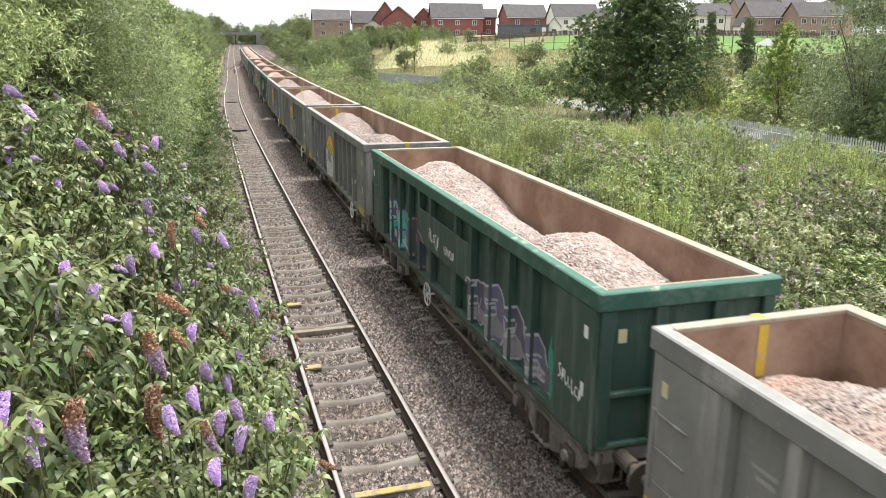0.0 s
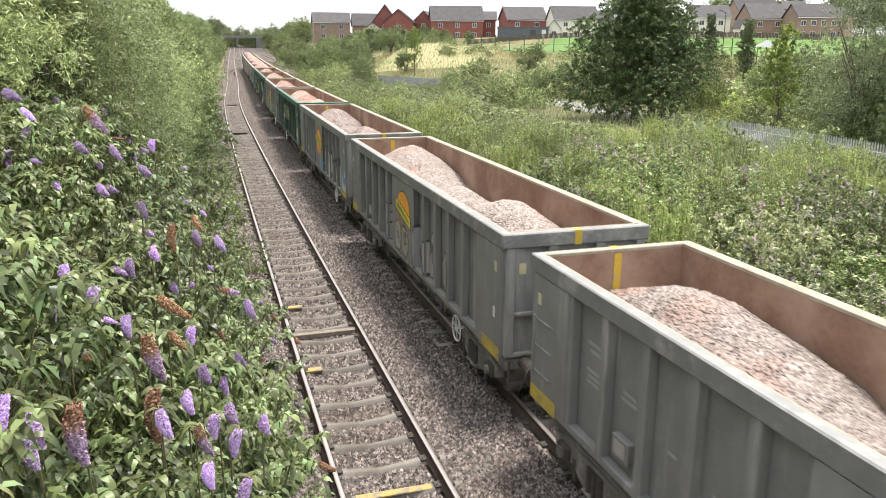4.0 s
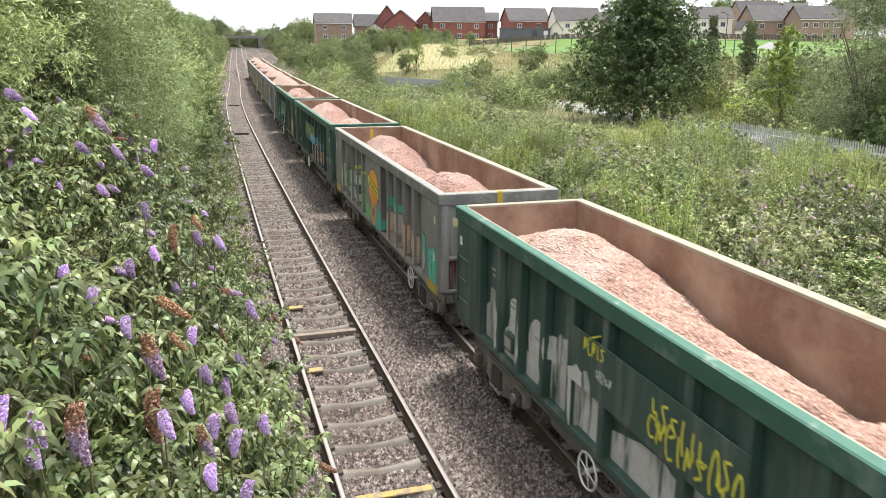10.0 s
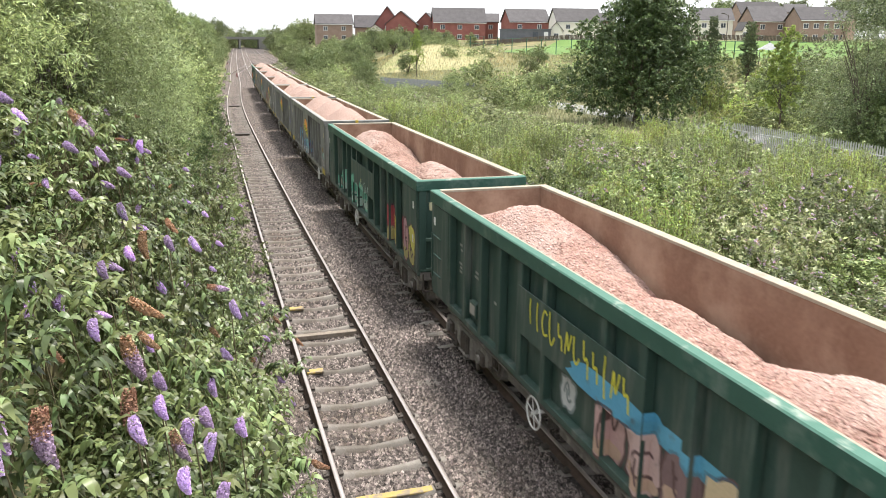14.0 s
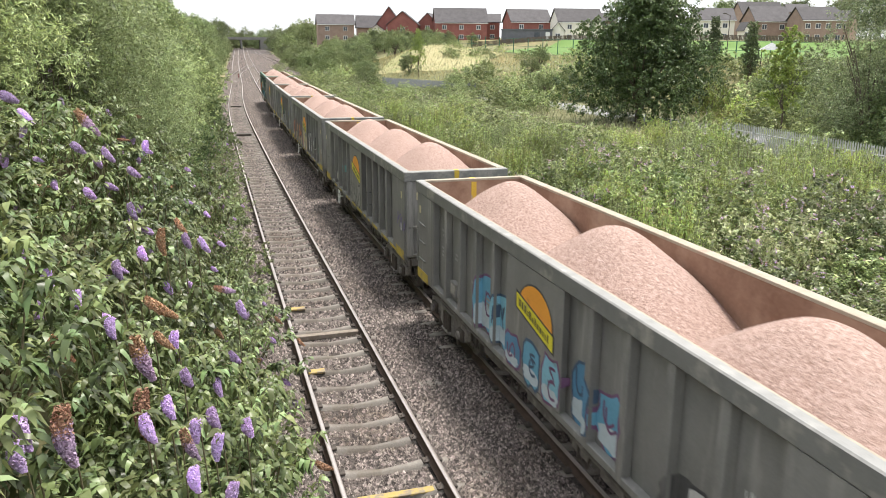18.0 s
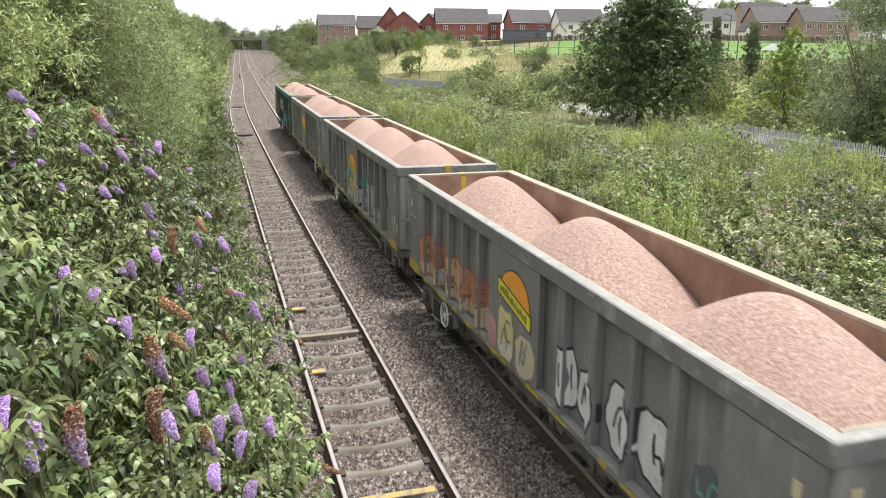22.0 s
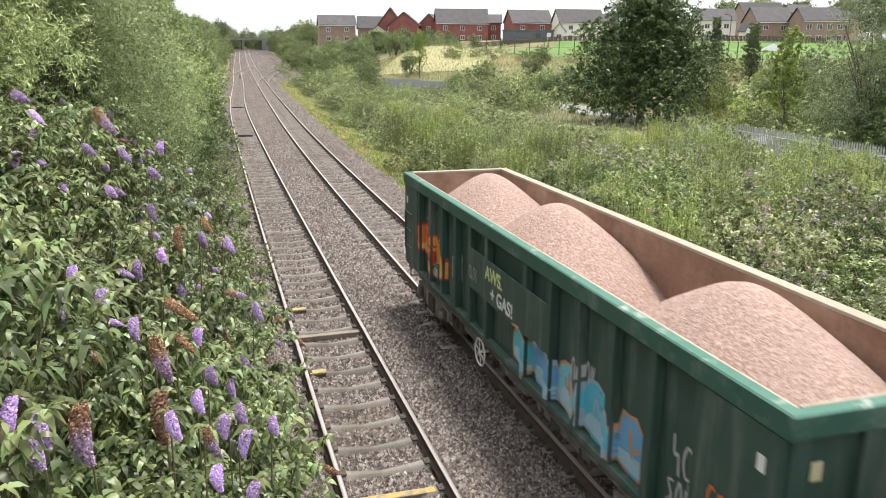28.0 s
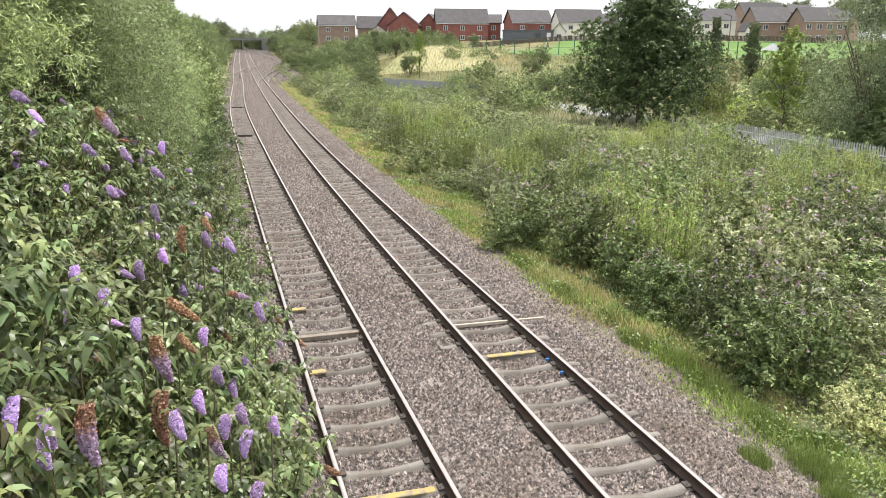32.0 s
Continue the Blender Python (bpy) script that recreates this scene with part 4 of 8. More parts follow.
        part("grab_bracket", boxed(*sorted((s * (SIDE - 0.01), s * (SIDE + 0.05))), yy * 1.055 - 0.03, yy * 1.055 + 0.03, 1.3, 2.25, 0.008), skin, root)
    # plates and labels
    lab = M["label"]
    for s in (-1, 1):
        xa, xb = sorted((s * (SIDE + 0.03), s * (SIDE + 0.02)))
        for e in (-1, 1):
            part("label", boxed(xa, xb, e * (HALF - 0.32) - 0.05, e * (HALF - 0.32) + 0.05, 2.44, 2.6), lab if not green else M["white"], root, "small faded warning label")
        part("label", boxed(xa, xb, -HALF + 0.32, -HALF + 0.4, 1.64, 1.82), M["white"], root)
    for e in (-1, 1):
        ya, yb = sorted((e * (HALF - 0.09), e * (HALF - 0.078)))
        for x in (-0.92, 0.92):
            part("label", boxed(x - 0.06, x + 0.06, ya, yb, 2.42, 2.6), lab, root, "small yellowish warning label")
        part("label", boxed(-0.35, -0.27, *sorted((e * (HALF - 0.005), e * (HALF - 0.001))), 1.5, 1.72), M["white"], root)
    # hand brake wheel and gear under the side
    wy = 1.15 if green else -4.1
    bm = ring(bmesh.new(), (0, 0, 0), 0.25, 0.016)
    for k in range(3):
        a = k * math.pi / 3 + 0.3
        tube(bm, (0, 0.245 * math.cos(a), 0.245 * math.sin(a)), (0, -0.245 * math.cos(a), -0.245 * math.sin(a)), 0.009, sides=5)
    tube(bm, (-0.03, 0, 0), (0.2, 0, 0), 0.03, sides=8)
    part("brake_wheel", bm, M["white"], root, "white spoked hand brake wheel").matrix_basis = pose(-SIDE + 0.02, wy, 0.66)
    for y, w in ((-2.2, 0.5), (-1.2, 0.35), (0.2, 0.6), (2.4, 0.45)):
        part("brake_reservoir", boxed(-1.0, -0.55, y - w, y + w, 0.42, 0.80, 0.05), M["under"], root)
    for y in (-2.9, -1.6, 0.9, 3.0):
        bm = bmesh.new()
        limb_pts = [(-1.03, y, 0.9), (-1.05, y + 0.12, 0.45), (-1.05, y + 0.38, 0.45), (-1.03, y + 0.5, 0.9)]
        for a, b in zip(limb_pts, limb_pts[1:]):
            tube(bm, a, b, 0.022, sides=6)
        part("safety_loop", bm, M["iron"], root)
    part("brake_pipe", tube(bmesh.new(), (-1.08, -HALF + 0.6, 0.7), (-1.08, HALF - 0.6, 0.7), 0.024, sides=6), M["under"], root)
    if not green:
        part("stripe", boxed(-0.06, 0.06, HALF - 0.178, HALF - 0.167, 2.45, RIM_Z - 0.07), M["yellow"], root, "yellow centre stripe inside the end")
        for e in (-1, 1):
            ya, yb = sorted((e * (HALF + 0.012), e * (HALF + 0.018)))
            part("stripe", boxed(-0.06, 0.06, ya, yb, RIM_Z - 0.24, RIM_Z - 0.012), M["yellow"], root)
            part("stripe", boxed(-0.06, 0.06, *sorted((e * (HALF - 0.13), e * (HALF + 0.005))), RIM_Z - 0.002, RIM_Z + 0.003), M["yellow"], root)
            a, b = sorted((e * (HALF - 0.93), e * (HALF - 0.1)))
            part("corner_marking", boxed(-SIDE - 0.028, -SIDE - 0.016, a, b, SILL - 0.055, SILL + 0.16), M["cornerpaint"], root, "yellow marking along the bottom corner")
    return root


def flat_shape(pts, x, depth=0.006):
    """A thin painted shape on the side that faces the near track; points as (y, z), seen with y to the left."""
    bm = bmesh.new()
    va = [bm.verts.new((x, a, b)) for a, b in pts]
    vb = [bm.verts.new((x - depth, a, b)) for a, b in pts]
    bm.faces.new(vb)
    for i in range(len(pts)):
        bm.faces.new((va[i], va[(i + 1) % len(pts)], vb[(i + 1) % len(pts)], vb[i]))
    bmesh.ops.triangulate(bm, faces=[f for f in bm.faces if len(f.verts) > 4])
    bmesh.ops.recalc_face_normals(bm, faces=bm.faces)
    return bm


PAINTS = {}


def paint(c):
    key = tuple(c)
    if key not in PAINTS:
        PAINTS[key] = material("spray_paint", c, tuple(min(1, v * 1.25 + 0.02) for v in c), scale=2, fine=30, rough=0.6, bump=0.05, stain=(0.14, 0.14, 0.12), stain_scale=3.0, stain_at=(0.60, 0.72))
    return PAINTS[key]


def wall_x(y, z, green):
    """How far the side's surface lies from the wagon's middle: ribs, bays, corner and sign panels."""
    if abs(y) > HALF - CORNER or (green and GREEN_SIGN[0] < y < GREEN_SIGN[1] and 1.75 < z < 2.5) or (not green and GREY_SIGN[0] < y < GREY_SIGN[1]):
        return SIDE + 0.022
    return SIDE + 0.012 if min(abs(y - r) for r in RIBS) < RIB else SIDE - 0.128


def cling(root, verts, faces, lift, colour, label="sprayed graffiti shape", worn=False):
    """Paint that follows the ribs and bays of the side: verts as (y, z), split at every step of the surface."""
    green = GREENS[root]
    bm = bmesh.new()
    vs = [bm.verts.new((0, p, q)) for p, q in verts]
    for f in faces:
        bm.faces.new([vs[i] for i in f])
    lo, hi = min(p for p, q in verts), max(p for p, q in verts)
    cuts = [r + e * RIB for r in RIBS for e in (-1, 1)] + [-HALF + CORNER, HALF - CORNER] + list(GREEN_SIGN if green else GREY_SIGN)
    for c in cuts:
        if lo < c < hi:
            for e in (-0.004, 0.004):
                bmesh.ops.bisect_plane(bm, geom=bm.verts[:] + bm.edges[:] + bm.faces[:], plane_co=(0, c + e, 0), plane_no=(0, 1, 0))
    if green:
        for c in (1.746, 1.754, 2.496, 2.504):
            bmesh.ops.bisect_plane(bm, geom=bm.verts[:] + bm.edges[:] + bm.faces[:], plane_co=(0, 0, c), plane_no=(0, 0, 1))
    for v in bm.verts:
        v.co.x = -wall_x(v.co.y, v.co.z, green) - 0.003 - lift
    part("graffiti", bm, worn_paint(colour, green) if worn else paint(colour), root, label)


def ribbon(pts, width):
    """A stroke of even width along a smooth curve through the points."""
    P = [Vector(p) for p in pts]
    P = [P[0] * 2 - P[1]] + P + [P[-1] * 2 - P[-2]]
    line = []
    for i in range(1, len(P) - 2):
        for k in range(5):
            t = k / 5
            line.append(0.5 * (2 * P[i] + (P[i + 1] - P[i - 1]) * t + (2 * P[i - 1] - 5 * P[i] + 4 * P[i + 1] - P[i + 2]) * t * t + (3 * P[i] - P[i - 1] - 3 * P[i + 1] + P[i + 2]) * t ** 3))
    line.append(P[-2])
    v, f = [], []
    for i, p in enumerate(line):
        d = (line[min(i + 1, len(line) - 1)] - line[max(i - 1, 0)]).normalized()
        n = Vector((-d.y, d.x)) * width / 2
        v += [tuple(p + n), tuple(p - n)]
        if i:
            f.append((2 * i - 2, 2 * i - 1, 2 * i + 1, 2 * i))
    return v, f


HOOKS = [[(0.1, 0.95), (0.15, 0.35), (0.45, 0.1), (0.85, 0.35)], [(0.85, 0.88), (0.4, 0.95), (0.12, 0.5), (0.4, 0.08), (0.9, 0.15)], [(0.85, 0.92), (0.25, 0.8), (0.72, 0.35), (0.12, 0.08)],
         [(0.12, 0.06), (0.3, 0.92), (0.55, 0.3), (0.85, 0.95)], [(0.2, 0.97), (0.32, 0.5), (0.66, 0.55), (0.78, 0.05)], [(0.45, 1.0), (0.4, 0.5), (0.55, 0.0)], [(0.1, 0.1), (0.3, 0.7), (0.6, 0.95), (0.85, 0.5), (0.8, 0.05)]]


def graffiti(root, seed, y0, y1, z0, z1, fills, outline=None, count=5):
    """A band of fat sprayed forms, each with an outline, across ribs and bays."""
    rng = random.Random(seed)
    step = (y1 - y0) / count
    h = z1 - z0
    for i in range(count):
        hook = rng.choice(HOOKS)
        zz, hh = z0 + rng.uniform(-0.02, 0.05) * h, h * rng.uniform(0.85, 1.05)
        pts = [(y1 - step * (i + 0.02 + 0.96 * u), zz + hh * v) for u, v in hook]
        wide = min(step * 0.42, h * 0.40) * rng.uniform(0.85, 1.1)
        lift = 0.0035 * (i % 3)
        if outline:
            cling(root, *ribbon(pts, wide + 0.09), lift, outline)
        cling(root, *ribbon(pts, wide), lift + 0.0012, fills[i % len(fills)])
        if len(fills) > 1 and i % 2 == 0:
            top = [(p, q + 0.0) for p, q in pts[:2]]
            cling(root, *ribbon([(top[0][0] * 0.8 + top[1][0] * 0.2, top[0][1] * 0.8 + top[1][1] * 0.2), (top[0][0] * 0.3 + top[1][0] * 0.7, top[0][1] * 0.3 + top[1][1] * 0.7)], wide * 0.45), lift + 0.0024, fills[(i + 1) % len(fills)])


def blob(root, seed, y0, y1, z0, z1, colour, lift=0.0, grow=0.0, n=18, worn=False):
    """One rounded, uneven sprayed patch within the given limits of the side."""
    rng = random.Random(seed)
    cy, cz, ry, rz = (y0 + y1) / 2, (z0 + z1) / 2, abs(y1 - y0) / 2 + grow, (z1 - z0) / 2 + grow
    w = [rng.uniform(-0.14, 0.14) for _ in range(n)]
    v = []
    for i in range(n):
        a = 2 * math.pi * i / n
        c, d = math.cos(a), math.sin(a)
        k = (1.0 + w[i]) / (abs(c) ** 3.2 + abs(d) ** 3.2) ** (1 / 3.2)
        v.append((cy + ry * k * c, min(2.84, max(0.97, cz + rz * k * d))))
    cling(root, v + [(cy, cz)], [(i, (i + 1) % n, n) for i in range(n)], lift, colour, worn=worn)


def letter(root, seed, y0, y1, z0, z1, fill, outline, second=None):
    """A fat sprayed letter form: an outline, a fill, a second tone and strokes that cut into it."""
    rng = random.Random(seed)
    blob(root, seed, y0, y1, z0, z1, outline, 0.0, 0.045)
    blob(root, seed, y0, y1, z0, z1, fill, 0.0016)
    if second:
        blob(root, seed + 1, y0, y1, z0, z0 + (z1 - z0) * rng.uniform(0.35, 0.55), second, 0.003, -0.03)
    for i in range(2):
        hook = rng.choice(HOOKS)
        a, b = rng.uniform(0.1, 0.4), rng.uniform(0.1, 0.45)
        pts = [(max(y0, y1) - abs(y1 - y0) * (a + 0.5 * u), z0 + (z1 - z0) * (b + 0.45 * w)) for u, w in hook]
        cling(root, *ribbon(pts, 0.045), 0.0046 + 0.001 * i, outline)


def worn_paint(c, under):
    """Old paint, half washed off in streaks down to the colour beneath."""
    key = (tuple(c), under)
    if key not in PAINTS:
        skin = (0.03, 0.07, 0.054) if under else (0.165, 0.16, 0.155)
        PAINTS[key] = material("worn_paint", tuple(v * 0.75 for v in c), c, scale=2.5, fine=24, rough=0.85, bump=0.05, streak=True, stain=skin, stain_scale=2.6, stain_at=(0.50, 0.64))
    return PAINTS[key]


def bay_paint(root, seed, bays, z0, z1, fills):
    """Paint rolled into the bays between the ribs, ragged at the top."""
    rng = random.Random(seed)
    for i in bays:
        a, b = RIBS[i] + RIB + 0.01, RIBS[i + 1] - RIB - 0.01
        top = z1 + rng.uniform(-0.25, 0.12)
        n = 7
        pts = [(b, z0), (a, z0)] + [(a + (b - a) * k / n, top + rng.uniform(-0.05, 0.05) - 0.3 * abs(k / n - 0.4)) for k in range(n + 1)]
        part("graffiti", flat_shape(pts, -SIDE + 0.126, 0.004), worn_paint(fills[i % len(fills)], GREENS[root]), root, "patch of dirty white paint between two ribs")


def strokes(root, seed, y, z, size, colour, n=5, slant=0.0):
    """A short sprayed tag of unreadable strokes."""
    rng = random.Random(seed)
    for i in range(n):
        hook = rng.choice(HOOKS)
        k = rng.uniform(0.6, 1.05)
        pts = [(y - 0.42 * size * (i + 0.95 * u), z + slant * i + size * k * (v - 0.5)) for u, v in hook]
        cling(root, *ribbon(pts, 0.05 * size ** 0.5), 0.0045 + 0.001 * (i % 2), colour, "sprayed graffiti tag")


def lettering(root, text, y, z, size, colour, tilt=0):
    cu = bpy.data.curves.new("lettering", 'FONT')
    cu.body, cu.size, cu.extrude, cu.offset = text, size, 0.003, 0.006
    cu.materials.append(paint(colour))
    tmp = new("lettering", cu)
    me = bpy.data.meshes.new_from_object(tmp)
    bpy.data.objects.remove(tmp)
    ob = part("lettering", me, None, root, "sprayed letters")
    ob.matrix_basis = Matrix.Translation((-SIDE - 0.03, y, z)) @ Matrix(((0, 0, -1, 0), (-1, 0, 0, 0), (0, 1, 0, 0), (0, 0, 0, 1))) @ pose(0, 0, 0, 0, 0, tilt)


def roundel(root, y=-0.08, z=2.12, s=1.0, seed=1, second=(0.62, 0.58, 0.05), low=True):
    """The round orange badge with a tilted yellow band on the sign panel of the grey wagons, as plain shapes."""
    ry, rz, tilt = 0.62 * s, 0.50 * s, 0.20

    def arc(a0, a1, k=1.0):
        return [(y + k * ry * math.cos(a), z + k * rz * math.sin(a)) for a in [a0 + (a1 - a0) * i / 14 for i in range(15)]][::-1]

    def slanted(u0, u1, v0, v1):
        return [(y + ry * u, z + rz * v + tilt * ry * u) for u, v in ((u0, v1), (u0, v0), (u1, v0), (u1, v1))]

    part("badge", flat_shape(arc(0, math.pi, 1.06), -SIDE - 0.023, 0.002), paint((0.05, 0.05, 0.05)), root, "dark outline of the badge")
    part("badge", flat_shape(arc(0.05, math.pi - 0.05), -SIDE - 0.026), paint((0.74, 0.31, 0.035)), root, "orange upper half of the badge")
    if low:
        part("badge", flat_shape(arc(math.pi, 2 * math.pi, 1.0), -SIDE - 0.026), paint((0.66, 0.25, 0.035)), root, "orange lower half of the badge")
    part("badge", flat_shape(slanted(-1.13, 1.13, -0.29, 0.29), -SIDE - 0.031, 0.003), paint((0.05, 0.05, 0.05)), root, "dark edge of the band")
    part("badge", flat_shape(slanted(-1.08, 1.08, -0.23, 0.23), -SIDE - 0.034, 0.003), paint(second), root, "yellow band")
    rng = random.Random(seed)
    u = -0.86
    while u < 0.84:
        w = rng.uniform(0.06, 0.13)
        part("badge", flat_shape(slanted(u, u + w, -0.11, rng.choice((0.06, 0.13))), -SIDE - 0.037, 0.002), paint((0.10, 0.09, 0.03)), root)
        u += w + 0.06


def load_mesh(kind, seed, middle=0.3):
    """The heap of stone in a wagon: three smooth cones of fine stone, or a rough low heap of coarse stone."""
    rng = np.random.default_rng(seed)
    nx, ny = (25, 141) if kind == "smooth" else (41, 221)
    xs, ys = np.linspace(-1.103, 1.103, nx), np.linspace(-HALF + 0.2, HALF - 0.2, ny)
    X, Y = np.meshgrid(xs, ys)
    j = lambda a: rng.uniform(-a, a)
    if kind == "smooth":
        peaks = [(4.15 + j(0.12), 3.38 + j(0.04)), (middle, 3.42 + j(0.04)), (-4.2 + j(0.2), 3.48 + j(0.04))]
        Z = np.full(X.shape, 1.6)
        for py, pz in peaks:
            px = j(0.06)
            r = np.sqrt((1.2 * (X - px)) ** 2 + ((Y - py) * 0.86) ** 2)
            # rounded cones at the angle of repose
            Z = np.maximum(Z, pz - 0.78 * (np.sqrt(r * r + 0.22) - 0.47))
    else:
        h0 = 2.95 + j(0.06)
        peaks = [(4.1 + j(0.3), 3.08 + j(0.06), 0.9), (1.5 + j(0.5), 2.74 + j(0.1), 0.8), (-0.6 + j(0.5), 2.66 + j(0.08), 0.8), (-3.4 + j(0.5), 3.0 + j(0.07), 0.9)]
        Z = np.full(X.shape, 1.9)
        for py, pz, w in peaks:
            px = j(0.1)
            r = np.sqrt((1.3 * (X - px)) ** 2 + ((Y - py) * 0.62) ** 2)
            Z = np.maximum(Z, pz - 0.60 * (np.sqrt(r * r + 0.2) - 0.42))
        tail = 2.52 - 0.8 * np.abs(X) - 0.42 * np.maximum(0, -(Y + 4.2)) - 0.5 * np.maximum(0, Y - 5.0)
        Z = np.maximum(Z, tail)
    amp = 0.012 if kind == "smooth" else 0.06
    for k in range(ny):
        for i in range(nx):
            p = Vector((X[k, i] * 2.2 + seed * 3, Y[k, i] * 2.2, seed))
            Z[k, i] += amp * (noise.noise(p) + 0.6 * noise.noise(p * 3.1))
    Z = np.maximum(Z, SILL + 0.12)
    v = np.stack([X, Y, Z], -1).reshape(-1, 3)
    f = [(a * nx + b, a * nx + b + 1, (a + 1) * nx + b + 1, (a + 1) * nx + b) for a in range(ny - 1) for b in range(nx - 1)]
    return v, np.array(f), Z, xs, ys


def chips_on(Z, xs, ys, n, seed, size, flat=0.8):
    rng = np.random.default_rng(seed)
    base = np.array([(1, 0, -0.25), (-0.5, 0.87, -0.25), (-0.5, -0.87, -0.25), (0, 0, flat)], float)
    tri = np.array([(0, 1, 3), (1, 2, 3), (2, 0, 3), (0, 2, 1)])
    i, k = rng.random(n) * (len(xs) - 1.001), rng.random(n) * (len(ys) - 1.001)
    i0, k0 = i.astype(int), k.astype(int)
    u, w = i - i0, k - k0
    z = (Z[k0, i0] * (1 - u) + Z[k0, i0 + 1] * u) * (1 - w) + (Z[k0 + 1, i0] * (1 - u) + Z[k0 + 1, i0 + 1] * u) * w
    x, y = xs[0] + (xs[1] - xs[0]) * i, ys[0] + (ys[1] - ys[0]) * k
    s = size * rng.uniform(0.5, 1.4, n)
    v = base[None] * s[:, None, None] * rng.uniform(0.6, 1.3, (n, 4, 1))
    a = rng.uniform(0, 6.28, n)[:, None]
    vx, vy = v[..., 0] * np.cos(a) - v[..., 1] * np.sin(a), v[..., 0] * np.sin(a) + v[..., 1] * np.cos(a)
    v = np.stack([vx + x[:, None], vy + y[:, None], v[..., 2] + z[:, None]], -1).reshape(-1, 3)
    return v, (tri[None] + 4 * np.arange(n)[:, None, None]).reshape(-1, 3)


def heap(kind, seed, red=False, middle=0.3):
    v, f, Z, xs, ys = load_mesh(kind, seed, middle)
    label = {"smooth": "three smooth cones of fine pinkish stone heaped in a wagon", "rough": "uneven heap of coarse crushed stone in a wagon"}[kind]
    mat = M["sandy"] if kind == "smooth" else M["coarse2"] if red else M["coarse"]
    root = thing("stone_load", label, "stone load", "loads of the train")
    part("load_body", mesh_arrays("load_body", v, f, mat, smooth=True), None, root)
    if kind == "smooth":
        cv, cf = chips_on(Z, xs, ys, 15000, seed, 0.016, 0.22)
        tagged(part("loose_stone", mesh_arrays("loose_stone", cv, cf, M["sandchips"]), None, root), kind="stuff")
    if kind == "rough":
        cv, cf = chips_on(Z, xs, ys, 22000, seed, 0.03, 0.5)
        tagged(part("loose_stone", mesh_arrays("loose_stone", cv, cf, M["chips2"] if red else M["chips"]), None, root), kind="stuff")
    return root


GREEN = wagon(True)
GREY = wagon(False)
ORDER = "grey green grey grey grey green grey green green grey grey grey grey grey green".split()
WAGONS, LOADS = [], []
_used = set()
_heaps = {}
for _i, _c in enumerate(ORDER):
    k = _i - 1
    src = GREEN if _c == "green" else GREY
    if _c in _used:
        w = copy_thing(src, wagon_pose(k, 0))
    else:
        w = src
        w.matrix_basis = wagon_pose(k, 0)
        _used.add(_c)
    WAGONS.append((k, w))
    key = ("smooth", k % 6, False) if k >= 8 else ("rough", k % 4, k >= 4)
    if key not in _heaps:
        ld = heap(key[0], 11 + key[1], key[2], {11: 0.4, 13: 0.8}.get(k, 0.0))
        ld.matrix_basis = wagon_pose(k, 0)
        _heaps[key] = ld
    else:
        ld = copy_thing(_heaps[key], wagon_pose(k, 0))
    LOADS.append((k, ld))
BY = dict(WAGONS)
GREENS = {w: ORDER[k + 1] == "green" for k, w in WAGONS}
for k in (9, 10, 11):
    for q in BY[k].children:
        if q.name.startswith("brake_wheel"):
            q.matrix_basis = pose(-SIDE + 0.02, 3.8, 0.62)
# sprayed paint and badges, wagon by wagon
teal, silver, black, orange, pink, yellowg, cream, white = (0.03, 0.32, 0.24), (0.42, 0.42, 0.43), (0.02, 0.02, 0.022), (0.62, 0.16, 0.03), (0.55, 0.22, 0.20), (0.55, 0.52, 0.05), (0.62, 0.5, 0.3), (0.66, 0.66, 0.66)
mint, purple, ink = (0.16, 0.42, 0.26), (0.13, 0.07, 0.16), (0.06, 0.06, 0.065)
for k in (1, 2, 3, 5, 8, 9, 10, 11, 12):
    roundel(BY[k], seed=k, second=(0.62, 0.55, 0.03), low=k in (3, 5))
for k in (9, 10, 11, 12):
    _rng, _y = random.Random(400 + k), -HALF + 1.0
    while _y < HALF - 0.6:
        _l = _rng.uniform(0.15, 0.8)
        part("sill_marking", boxed(-SIDE - 0.014, -SIDE - 0.004, _y, _y + _l, SILL - 0.055, SILL + _rng.uniform(-0.015, 0.03)), M["cornerpaint"], BY[k], "worn yellow paint along the sill")
        _y += _l + _rng.uniform(0.2, 1.1)
smoke = (0.27, 0.27, 0.265)
# first green wagon: dark throw-up with silver edges, teal at its ends
letter(BY[0], 56, 4.95, 4.0, 1.1, 2.05, (0.34, 0.52, 0.52), (0.17, 0.08, 0.21), (0.10, 0.38, 0.36))
letter(BY[0], 59, 3.85, 2.95, 1.1, 2.0, (0.12, 0.42, 0.38), (0.17, 0.08, 0.21), (0.40, 0.54, 0.54))
letter(BY[0], 5, 1.4, 2.8, 1.1, 2.0, (0.07, 0.07, 0.09), (0.30, 0.16, 0.17))
for i, (y0, y1, z1) in enumerate(((-1.5, -2.3, 1.85), (-2.35, -3.15, 2.02), (-3.2, -4.0, 1.9), (-4.0, -4.85, 1.78))):
    letter(BY[0], 60 + i, y0, y1, 1.1, z1, ((0.10, 0.09, 0.13), (0.14, 0.13, 0.2))[i % 2], (0.40, 0.40, 0.42), (0.24, 0.23, 0.25))
blob(BY[0], 64, -4.9, -5.35, 1.05, 1.95, (0.03, 0.25, 0.19))
letter(BY[0], 65, -4.2, -5.1, 1.05, 1.4, (0.12, 0.11, 0.14), (0.40, 0.40, 0.42))
strokes(BY[0], 6, 0.85, 2.1, 0.34, white, 5, -0.02)
strokes(BY[0], 5, -0.2, 2.02, 0.2, white, 8, 0.0)
